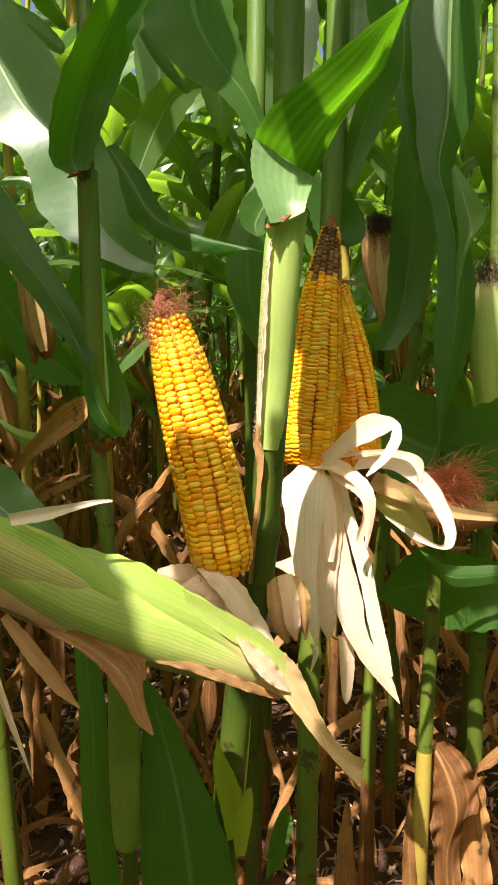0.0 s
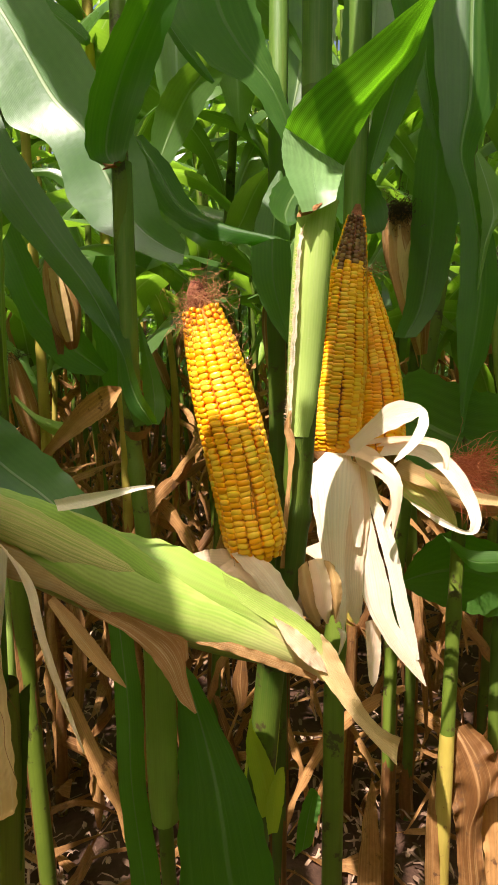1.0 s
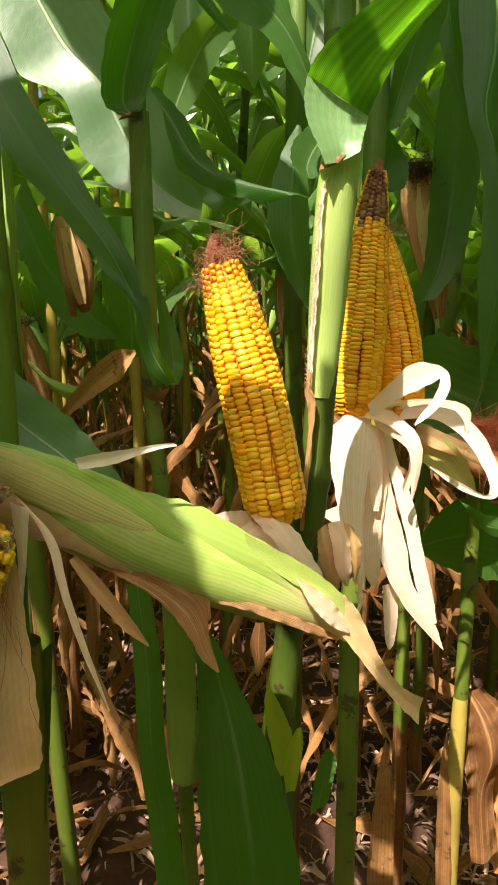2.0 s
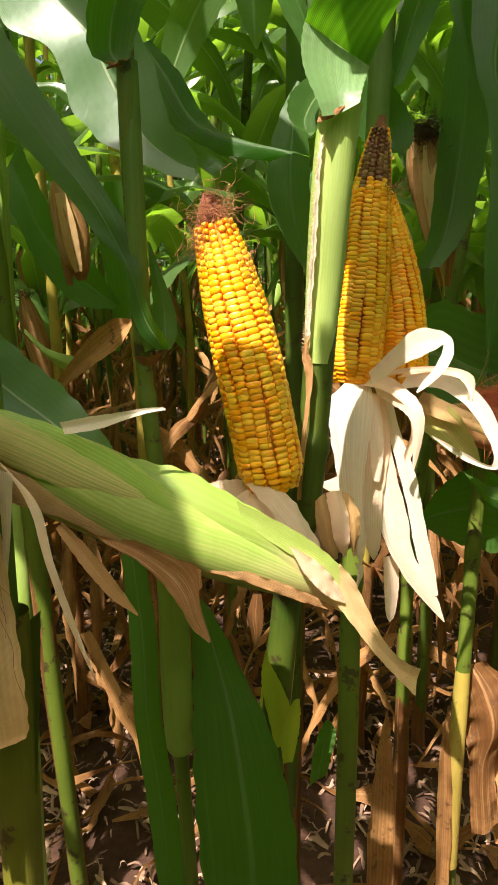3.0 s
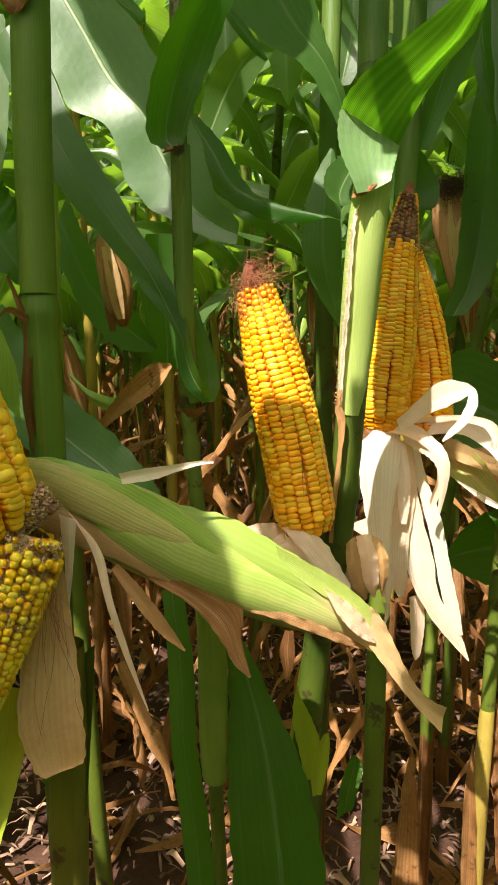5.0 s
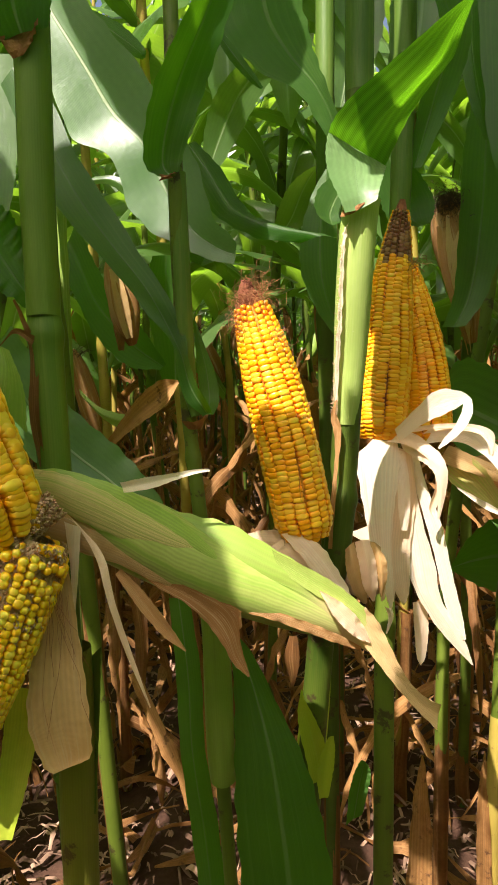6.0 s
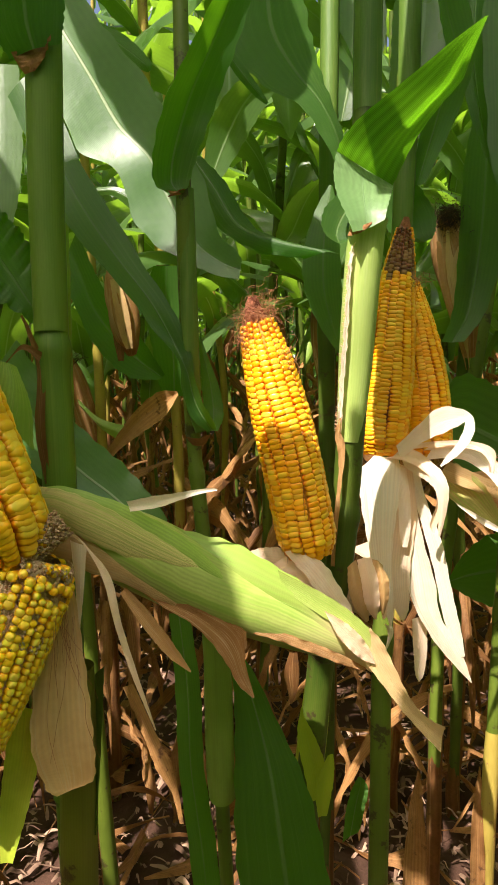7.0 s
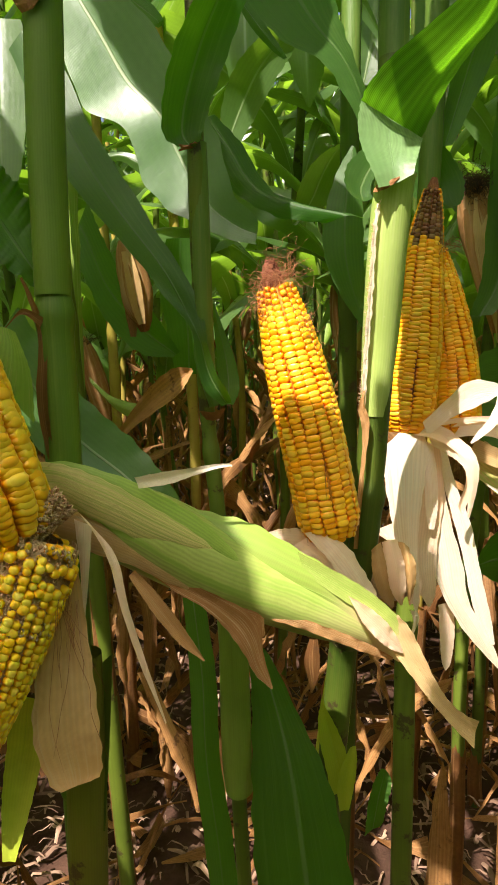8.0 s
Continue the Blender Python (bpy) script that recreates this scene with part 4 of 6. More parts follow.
leaf("husk_leaf", [((0.0795, 0.6449, 1.1567), (0.0017, -0.001, -0.0055)), ((0.0956, 0.636, 1.1525), (-0.0022, -0.0014, -0.0082)), ((0.1077, 0.6279, 1.1465), (-0.0055, -0.0012, -0.007)), ((0.1153, 0.6206, 1.1338), (-0.0062, -0.0005, -0.0027)), ((0.1156, 0.617, 1.1138), (-0.0043, 0, 0.0003)), ((0.113, 0.6161, 1.0857), (-0.0011, 0, 0.0003))], HUSK_DRY, ear, "papery husk strip curled over in a loop", fold=-0.35, spans=10, ruffle=0.05)
leaf("husk_leaf", [((0.1083, 0.6632, 1.1694), (0.0057, 0.0007, 0.0042)), ((0.1448, 0.6536, 1.1734), (0.0043, 0.0005, 0.0033)), ((0.1676, 0.6444, 1.166), (0.0036, 0.0005, 0.0028)), ((0.1685, 0.6412, 1.1459), (0.0028, -0.0001, -0.0009))], HUSK_DRY, ear, fold=-0.2)
leaf("husk_leaf", [((0.0309, 0.6431, 1.0657), (0.0143, 0.0008, 0.0042)), ((0.0459, 0.631, 1.0538), (0.0127, -0.001, -0.0055)), ((0.0645, 0.6215, 1.0311), (0.0064, -0.0014, -0.0082)), ((0.0651, 0.611, 0.9975), (0.0036, 0, 0))], HUSK_DRY, ear, fold=-0.3)
leaf("husk_leaf", [((0.0993, 0.6384, 0.987), (0.0073, 0.0005, 0.0028)), ((0.1008, 0.6329, 0.9556), (0.0075, 0, 0)), ((0.1001, 0.6278, 0.9265), (0.0047, -0.0001, -0.0005)), ((0.0996, 0.6265, 0.9170), (0.0006, 0, 0))], HUSK_DRY, ear, fold=0.3)
second = cob(pair_plant, (0.1213, 0.7408, 1.1427), (0.0956, 0.7658, 1.3411), 0.02818, 16, 48, (0, 0, 1.3), KERNEL, 9, most=200, tip_size=0.5, bend=(0.006, 0, 0), label="yellow ear of corn half hidden behind another")
leaf("husk_leaf", [((0.1169, 0.7053, 1.154), (0.0046, 0.0014, 0.0078)), ((0.1522, 0.6921, 1.1567), (0.003, 0.0013, 0.0077)), ((0.1839, 0.6796, 1.1376), (0.006, 0.0011, 0.0064)), ((0.2027, 0.6697, 1.1074), (0.0059, 0.0009, 0.0052)), ((0.2084, 0.6613, 1.085), (0.0059, 0.0002, 0.0012)), ((0.2008, 0.6592, 1.0736), (0.0041, -0.0004, -0.0023)), ((0.1721, 0.6657, 1.0842), (0.0024, -0.0009, -0.0052)), ((0.1425, 0.6734, 1.1026), (0.0012, -0.0003, -0.0017))], HUSK_DRY, second,
     "long papery husk strip bent back on itself", fold=-0.2)
leaf("husk_leaf", [((0.1395, 0.7334, 1.1273), (0.0054, 0.0018, 0.0097)), ((0.1858, 0.7305, 1.1086), (0.0049, 0.0014, 0.0079)), ((0.2336, 0.7333, 1.0900), (0.0023, 0.0010, 0.0062)), ((0.2963, 0.7362, 1.0809), (0, 0.0006, 0.0034))], HUSK_TAN, second, fold=-0.4)
leaf("husk_leaf", [((0.147, 0.7364, 1.1174), (0.0064, 0.0028, 0.0178)), ((0.1746, 0.7273, 1.0947), (0.0095, 0.0022, 0.0166)), ((0.1965, 0.7225, 1.07), (0.0074, 0.0012, 0.0067)), ((0.2080, 0.7205, 1.0560), (0.0008, 0.0002, 0.0007))], HUSK_STRAW, second, "straw and green inner husk leaf", fold=-0.5)
leaf("leaf", [((0.0879, 0.8648, 1.4868), (0.0157, 0.0017, 0.0024)), ((0.0993, 0.8612, 1.4559), (0.0272, 0.0041, 0.005)), ((0.1105, 0.856, 1.4258), (0.0322, 0.0043, 0.0057)), ((0.1184, 0.852, 1.4068), (0.0248, 0.0033, 0.0044)), ((0.1296, 0.849, 1.3975), (0.0089, 0.0017, 0.0025))], LEAF, main_plant, "dark leaf end drooping behind the collar", fold=-0.3)
leaf("leaf", [((0.1136, 0.8216, 1.4605), (0.0082, 0, 0)), ((0.1419, 0.8265, 1.5454), (0.0231, 0.0111, 0.0064)), ((0.1586, 0.8222, 1.6041), (0.0207, 0.0162, 0.009)), ((0.1476, 0.8159, 1.654), (0.0196, 0.0229, 0.0186)), ((0.1345, 0.8042, 1.6989), (0.0159, 0.0226, 0.0139))], LEAF, pair_plant, fold=0.3)

# ---------------------------------------------------------------- the plant with the clasping leaves
clasp_plant = thing("corn_plant", (-0.0766, 0.5078, 0.0), "green corn plant whose leaves clasp the stalk", "corn plant", "ripe corn plants")
stem("stalk", [(-0.0766, 0.5078, -0.0300), (-0.0975, 0.4749, 0.8835), (-0.1009, 0.4863, 1.0258), (-0.1111, 0.5005, 1.1327), (-0.119, 0.5152, 1.2155), (-0.1209, 0.5166, 1.3068), (-0.1196, 0.5138, 1.4004), (-0.1225, 0.5466, 1.5389), (-0.131, 0.6102, 1.8041)],
     0.00640, (0.44, 0.615, 0.79), STALK, clasp_plant)
leaf("leaf", [((-0.1002, 0.501, 1.2162), (0.0036, 0.0005, 0.0011)), ((-0.107, 0.4926, 1.228), (0.0091, 0.0005, -0.0016)), ((-0.1142, 0.4926, 1.2465), (0.0086, -0.0004, -0.0058)), ((-0.1193, 0.4967, 1.2687), (0.0069, -0.0009, -0.0075)), ((-0.132, 0.5037, 1.2938), (0.0143, 0, -0.0059)), ((-0.1494, 0.512, 1.3221), (0.0165, 0.0008, -0.0033)), ((-0.1754, 0.5223, 1.3538), (0.0224, 0.0006, -0.0065)), ((-0.2032, 0.5336, 1.3914), (0.0232, 0.0017, -0.0016)), ((-0.228, 0.5478, 1.4317), (0.0186, 0.0019, 0.0014)), ((-0.2507, 0.5652, 1.4766), (0.0146, 0.0032, 0.0094)), ((-0.2731, 0.5817, 1.5174), (0.0128, 0.0036, 0.0121))], LEAF, clasp_plant, "long green leaf blade with a folded base", fold=[0.3, 0.5, 0.45, 0.3, 0.2, -0.15, -0.2, -0.2, -0.2, -0.2, -0.2], ruffle=0.03, waves=3, across=14)
leaf("leaf", [((-0.1009, 0.5067, 1.2143), (0.0048, 0.0005, 0.0006)), ((-0.102, 0.5272, 1.2251), (0.0085, 0.0007, 0)), ((-0.1051, 0.536, 1.2495), (0.0078, 0.0002, -0.0022)), ((-0.1108, 0.5405, 1.2744), (0.0042, -0.0001, -0.0021)), ((-0.1151, 0.544, 1.2935), (0.0012, 0, -0.0008))], LEAF, clasp_plant, "folded wing of the leaf base behind the stalk", fold=-0.3, across=8)


leaf("leaf", [((-0.1219, 0.5012, 1.4079), (0.0078, 0.0016, 0.0018)), ((-0.1251, 0.4998, 1.4166), (0.0141, 0.0047, 0.003)), ((-0.1199, 0.4975, 1.4395), (0.0175, 0.0068, 0.0028)), ((-0.1085, 0.4967, 1.4701), (0.0188, 0.0088, 0.0021)), ((-0.0928, 0.4935, 1.5001), (0.0165, 0.0087, 0.0018)), ((-0.0775, 0.4926, 1.5307), (0.014, 0.0065, 0.0013)), ((-0.0613, 0.4905, 1.5665), (0.0084, 0.0066, 0.002))],
     LEAF, clasp_plant, "broad dark green leaf rising from its collar", fold=[0.5, 0.55, 0.5, 0.4, 0.3, 0.3, 0.3], ruffle=0.05)
leaf("ligule", [((-0.123, 0.4984, 1.4036), (0.0066, -0.0007, 0.0008)), ((-0.124, 0.4979, 1.4058), (0.0038, -0.0007, 0.0004)), ((-0.1225, 0.4988, 1.4085), (0.0069, -0.0003, 0.0007))], LIGULE, clasp_plant, "reddish-brown dry ligule", fold=0.5, across=6, spans=4, ruffle=0.5, waves=3)
leaf("ligule", [((-0.1101, 0.4898, 1.2146), (0.0106, 0.0008, 0.001)), ((-0.1104, 0.4937, 1.206), (0.0055, 0.0004, 0.0004))], LIGULE, clasp_plant, "pinkish-brown collar at the leaf base", fold=0.5, across=4, spans=4)

# the pale arching leaf behind it
pale_plant = thing("corn_plant", (-0.2829, 0.7325, 0.0), "corn plant with a pale sunlit arching leaf", "corn plant", "ripe corn plants")
stem("stalk", [(-0.2829, 0.7325, -0.0300), (-0.2930, 0.7066, 0.9015), (-0.3176, 0.7391, 1.3457), (-0.3329, 0.7815, 1.5862), (-0.3359, 0.7921, 1.6462), (-0.3383, 0.8451, 1.9468), (-0.3401, 0.8838, 2.4954)], 0.01030, (0.3, 0.5, 0.7, 0.85), STALK, pale_plant)
leaf("leaf", [((-0.2868, 0.655, 1.6466), (0.0276, 0.0052, 0.0235)), ((-0.2626, 0.6468, 1.5974), (0.0249, 0.0052, 0.0235)), ((-0.2432, 0.6414, 1.565), (0.0271, 0.005, 0.0228)), ((-0.2269, 0.6369, 1.5378), (0.0303, 0.0056, 0.0252)), ((-0.2023, 0.6295, 1.4958), (0.0376, 0.0057, 0.0258)), ((-0.1725, 0.6238, 1.4642), (0.0279, 0.0039, 0.0177)), ((-0.1566, 0.6175, 1.4308), (0.0314, 0.0052, 0.0236)), ((-0.1407, 0.6119, 1.4019), (0.0273, 0.0046, 0.0211)), ((-0.1224, 0.6069, 1.3764), (0.0185, 0.0026, 0.012)), ((-0.0996, 0.6036, 1.3599), (0.013, 0.0021, 0.0097)), ((-0.0831, 0.6021, 1.3525), (0.0014, 0.0021, 0.0095))], LEAF_GLARE, pale_plant, "arching leaf with a white midrib, glossy in the sun", fold=-0.25, ruffle=0.04, waves=3, across=14)
leaf("leaf", [((-0.1403, 0.707, 1.4744), (0.007, 0.0008, 0.0041)), ((-0.1196, 0.6966, 1.4415), (0.0118, 0.0062, 0.0093)), ((-0.0909, 0.6844, 1.398), (0.0174, 0.0049, 0.002)), ((-0.0446, 0.6761, 1.3768), (0.0218, 0.0052, 0.0033)), ((-0.0005, 0.6697, 1.3669), (0.022, 0.0002, 0.0013))], LEAF, pale_plant, fold=0.5, ruffle=0.1)
leaf("leaf", [((-0.276, 0.7819, 1.644), (0.0033, 0.0014, 0.0063)), ((-0.2349, 0.7695, 1.6146), (0.0095, 0.0023, 0.0092)), ((-0.2011, 0.7572, 1.5875), (0.0063, 0.0012, 0.0046)), ((-0.1948, 0.756, 1.5791), (0.0018, 0.0003, 0.0012))], LEAF, pale_plant, fold=0.4)
leaf("leaf", [((-0.2787, 0.7929, 1.4605), (0.0051, 0.0012, 0.005)), ((-0.2532, 0.7943, 1.4603), (0.0034, 0.0011, 0.005)), ((-0.2277, 0.7932, 1.4466), (0.0051, 0.0019, 0.0084))], LEAF_FAR_LIT, pale_plant, fold=0.4)

# ---------------------------------------------------------------- the plant nearest the camera, with a wrapped ear and two open ears
near_plant = thing("corn_plant", (-0.1932, 0.3291, 0.0), "corn plant with open ears, one ear still wrapped in green husk", "corn plant", "ripe corn plants")
stem("stalk", [(-0.1932, 0.3291, -0.0300), (-0.1894, 0.36, 0.8886), (-0.1893, 0.3658, 0.9876), (-0.1921, 0.3868, 1.1418), (-0.1951, 0.4003, 1.2119), (-0.1996, 0.4168, 1.2977), (-0.2034, 0.4357, 1.395), (-0.2054, 0.4548, 1.4924), (-0.2068, 0.4777, 1.6092), (-0.2089, 0.5136, 1.7691)],
     0.01192, (0.2, 0.36, 0.545, 0.80), SHEATH_LEAFY, near_plant)
tube("sheath", [(-0.1997, 0.4167, 1.3015), (-0.2023, 0.433, 1.3945), (-0.203, 0.447, 1.4752), (-0.2037, 0.4601, 1.5514)], [0.0119, 0.0124, 0.0127, 0.0128], SHEATH_LEAFY, near_plant, "green leaf sheath", sides=18)
leaf("leaf", [((-0.203, 0.4338, 1.488), (0.0164, 0.0033, 0.005)), ((-0.2061, 0.4324, 1.5032), (0.0227, 0.006, 0.004)), ((-0.2076, 0.4308, 1.5285), (0.026, 0.0094, 0.006)), ((-0.2144, 0.4275, 1.5681), (0.0266, 0.0135, 0.0101))], LEAF, near_plant, "dark leaf blade leaving its brown collar", fold=-0.35)
leaf("ligule", [((-0.2031, 0.4299, 1.491), (0.0135, 0.0031, 0.0049)), ((-0.2038, 0.4286, 1.4807), (0.0087, 0.0022, 0.0029)), ((-0.2062, 0.4303, 1.4739), (0.0033, 0.0009, 0.0012))], LIGULE, near_plant, "torn reddish-brown ligule", fold=-0.4, across=6, spans=5, ruffle=0.4, waves=7)
leaf("leaf", [((-0.1978, 0.4258, 1.2953), (0.0021, 0.0006, 0.0019)), ((-0.2131, 0.4203, 1.3213), (0.0051, 0.0066, 0.0077)), ((-0.2268, 0.4173, 1.3466), (0.0106, 0.0113, 0.0175)), ((-0.2399, 0.4116, 1.3707), (0.0083, 0.0107, 0.0157)), ((-0.2581, 0.4058, 1.3958), (0.0077, 0.0107, 0.0158))], LEAF, near_plant, "ruffled grey-green leaf", fold=0.3, ruffle=0.25, waves=14, spans=14)
leaf("dry_sheath", [((-0.1988, 0.3883, 1.1995), (0.0023, 0.0001, 0)), ((-0.2038, 0.3935, 1.2374), (0.0035, 0.0003, 0)), ((-0.2034, 0.4022, 1.2761), (0.0027, 0.0004, 0.0009)), ((-0.2107, 0.4048, 1.3024), (0.0015, 0.0002, 0.0003)), ((-0.2153, 0.4049, 1.314), (0.0008, 0.0001, 0.0003))], LEAF_DRY, near_plant, "dry brown sheath strip peeling off the stalk", fold=0.5, ruffle=0.2)
leaf("dry_sheath", [((-0.2026, 0.4023, 1.2858), (0.0012, 0.0007, 0.0028)), ((-0.2134, 0.3991, 1.2929), (0.0004, 0.0004, 0.0018)), ((-0.2212, 0.3942, 1.2857), (0.001, 0.0005, 0.0018)), ((-0.2295, 0.3884, 1.274), (0.001, 0.0002, 0.0009))], LEAF_DRY, near_plant, fold=0.3)
# wrapped ear
wrapped = tube("ear", [(-0.2156, 0.3903, 1.1725), (-0.1893, 0.3944, 1.1713), (-0.1438, 0.3993, 1.1493), (-0.0932, 0.4041, 1.1204), (-0.045, 0.4093, 1.0988), (-0.0039, 0.4124, 1.0784), (0.0192, 0.4144, 1.0621), (0.0331, 0.4155, 1.0541)],
               [0.0155, 0.02081, 0.02709, 0.02644, 0.02319, 0.01571, 0.00737, 0.00108], HUSK_GREEN, near_plant, "ear wrapped in yellow-green husk lying aslant", uneven=0.03, sides=28)
leaf("husk_leaf", [((-0.2074, 0.38, 1.1908), (0.0009, -0.0016, -0.0081)), ((-0.1862, 0.3801, 1.1921), (-0.0001, -0.0015, -0.0075)), ((-0.1642, 0.3787, 1.1859), (-0.0001, -0.0017, -0.0082)), ((-0.1433, 0.3792, 1.1745), (-0.0001, -0.0024, -0.0118)), ((-0.1246, 0.3805, 1.1625), (-0.0002, -0.0027, -0.0132)), ((-0.1045, 0.3828, 1.15), (0.0012, -0.0026, -0.0131)), ((-0.0843, 0.3846, 1.135), (0.0025, -0.0018, -0.01)), ((-0.0692, 0.3862, 1.1215), (0.0011, -0.0009, -0.0051)), ((-0.0618, 0.3892, 1.1127), (0, -0.0001, -0.0004))], HUSK_SHADE, wrapped, "outer green husk leaf with a pointed tip", fold=0.0, curl=0.35, ruffle=0.02, across=12)
leaf("husk_leaf", [((-0.2071, 0.3694, 1.1887), (0.0027, -0.0023, -0.0127)), ((-0.1897, 0.3699, 1.1891), (0.0018, -0.0023, -0.012)), ((-0.1719, 0.3691, 1.1821), (0.001, -0.0027, -0.0139)), ((-0.1519, 0.3709, 1.1723), (0.0008, -0.0027, -0.0139)), ((-0.1302, 0.3742, 1.1593), (0.0008, -0.0024, -0.0123)), ((-0.1097, 0.3779, 1.1484), (0.0011, -0.0018, -0.0092)), ((-0.0904, 0.3848, 1.1387), (0.0004, -0.0002, -0.0014))], HUSK_STRAW, wrapped, "straw-coloured husk leaf streaked with green at the base", fold=0.0, curl=0.25, ruffle=0.05, waves=4, across=12)
leaf("husk_leaf", [((-0.2041, 0.3696, 1.1631), (0.0004, -0.0023, -0.0114)), ((-0.1866, 0.3687, 1.1614), (0.0006, -0.0026, -0.0133)), ((-0.1674, 0.3689, 1.1543), (-0.0001, -0.0021, -0.0104)), ((-0.1456, 0.3727, 1.1435), (-0.0001, -0.0017, -0.0086)), ((-0.1239, 0.376, 1.1301), (-0.0005, -0.0016, -0.0077)), ((-0.1015, 0.3807, 1.1182), (-0.0005, -0.0013, -0.0062)), ((-0.0831, 0.3864, 1.1083), (-0.0008, -0.0006, -0.0025))], HUSK_TAN, wrapped, "tan streaked husk leaf along the lower side", fold=0.0, curl=0.2, ruffle=0.06, across=10)
leaf("husk_leaf", [((-0.1388, 0.3962, 1.1604), (0.0019, -0.0023, -0.012)), ((-0.1125, 0.3951, 1.1485), (0.0018, -0.0031, -0.0163)), ((-0.0922, 0.394, 1.1396), (0.0018, -0.0038, -0.0194)), ((-0.072, 0.3917, 1.1293), (0.0017, -0.0048, -0.0247)), ((-0.0491, 0.3915, 1.1184), (0.0007, -0.0046, -0.0231)), ((-0.0259, 0.3942, 1.1069), (0.0002, -0.004, -0.0198)), ((-0.0062, 0.3973, 1.0936), (-0.0002, -0.0033, -0.0162)), ((0.0101, 0.3996, 1.0777), (-0.0001, -0.002, -0.0099)), ((0.0252, 0.4018, 1.0566), (-0.0002, -0.0001, -0.0006))], HUSK_GREEN, wrapped, "pale green inner husk leaf ending in a point", fold=0.0, curl=0.45, ruffle=0.015, across=14)
leaf("husk_leaf", [((-0.0402, 0.3982, 1.1279), (0.0019, -0.0012, -0.0068)), ((-0.0145, 0.3973, 1.1123), (-0.0005, -0.0016, -0.0077)), ((0.0036, 0.3985, 1.1), (-0.0017, -0.0016, -0.0071)), ((0.0182, 0.3993, 1.0875), (-0.0033, -0.0012, -0.0047)), ((0.0293, 0.401, 1.0762), (-0.0029, -0.0007, -0.0023)), ((0.0365, 0.403, 1.0676), (-0.0004, -0.0001, -0.0004))], HUSK_GREEN, wrapped, "yellow-green husk tip drying at its end", fold=0.1, ruffle=0.08, waves=5, across=10)
leaf("husk_leaf", [((-0.0086, 0.3925, 1.1061), (0.0008, -0.0003, -0.0016)), ((0.0017, 0.3913, 1.0955), (-0.0021, -0.0011, -0.0047)), ((0.0117, 0.3911, 1.0853), (-0.0029, -0.0014, -0.0054)), ((0.0193, 0.392, 1.0763), (-0.0025, -0.001, -0.0039)), ((0.0262, 0.3935, 1.0680), (-0.0003, 0, -0.0004))], HUSK_DRY, wrapped, "bleached brown-spotted patch of dry husk", fold=0.2, ruffle=0.25, waves=4, across=8)
leaf("husk_leaf", [((0.0149, 0.3994, 1.0896), (-0.0082, -0.0011, -0.0018)), ((0.0225, 0.3972, 1.0806), (-0.0086, -0.0012, -0.0022)), ((0.0296, 0.3943, 1.0681), (-0.0085, -0.001, -0.0014)), ((0.0394, 0.3909, 1.052), (-0.0073, -0.0005, 0.0006)), ((0.0502, 0.3877, 1.037), (-0.0047, -0.0007, -0.0017)), ((0.0623, 0.3853, 1.0247), (-0.0025, -0.0012, -0.0051)), ((0.0733, 0.3837, 1.0171), (-0.0017, -0.0019, -0.0087))], HUSK_TAN, wrapped, "long dry tan husk tip trailing from the ear", fold=0.45, ruffle=0.18, waves=4, across=12)
leaf("husk_leaf", [((-0.137, 0.3819, 1.1293), (-0.002, -0.0006, -0.0023)), ((-0.1149, 0.3775, 1.1182), (-0.0032, -0.001, -0.0034)), ((-0.0955, 0.3752, 1.1089), (-0.0049, -0.0012, -0.0037)), ((-0.0791, 0.3724, 1.0977), (-0.0071, -0.0017, -0.0052)), ((-0.0704, 0.3687, 1.0862), (-0.0055, -0.0017, -0.006)), ((-0.0652, 0.3652, 1.0716), (-0.003, -0.0012, -0.0049)), ((-0.0575, 0.3621, 1.0582), (-0.0006, -0.0001, -0.0004))], HUSK_BROWN, wrapped, "brown dry husk leaf hanging", fold=0.3, ruffle=0.15, waves=3)
leaf("husk_leaf", [((-0.0791, 0.3793, 1.1016), (-0.0016, -0.0007, -0.0027)), ((-0.0672, 0.3753, 1.0969), (-0.0028, -0.0009, -0.0034)), ((-0.0652, 0.3713, 1.0866), (-0.0032, -0.0009, -0.003))], HUSK_BROWN, wrapped, fold=0.3, ruffle=0.2)
leaf("husk_leaf", [((-0.1463, 0.3729, 1.1292), (-0.002, -0.0005, -0.0019)), ((-0.134, 0.3674, 1.1171), (-0.0039, -0.0008, -0.0022)), ((-0.1234, 0.3629, 1.1056), (-0.0039, -0.0009, -0.0029)), ((-0.1112, 0.3583, 1.0927), (-0.0021, -0.0009, -0.0037)), ((-0.0983, 0.3549, 1.0804), (-0.0002, -0.0001, -0.0006))], HUSK_BROWN, wrapped, "brown dry husk leaf hanging", fold=0.3, ruffle=0.1)
leaf("husk_leaf", [((-0.1115, 0.3906, 1.1106), (0, -0.0004, -0.0022)), ((-0.0783, 0.3853, 1.1007), (0, -0.0007, -0.0033)), ((-0.0504, 0.3864, 1.0938), (0, -0.0006, -0.0032)), ((-0.0225, 0.3896, 1.0826), (0, -0.0007, -0.0036)), ((0.0017, 0.3944, 1.0705), (0, -0.0007, -0.0034)), ((0.0203, 0.3999, 1.0596), (-0.0004, -0.0003, -0.0012))], HUSK_BROWN, wrapped, "dry brown lower edge of the husk", fold=0.0, ruffle=0.35, waves=9, spans=14)
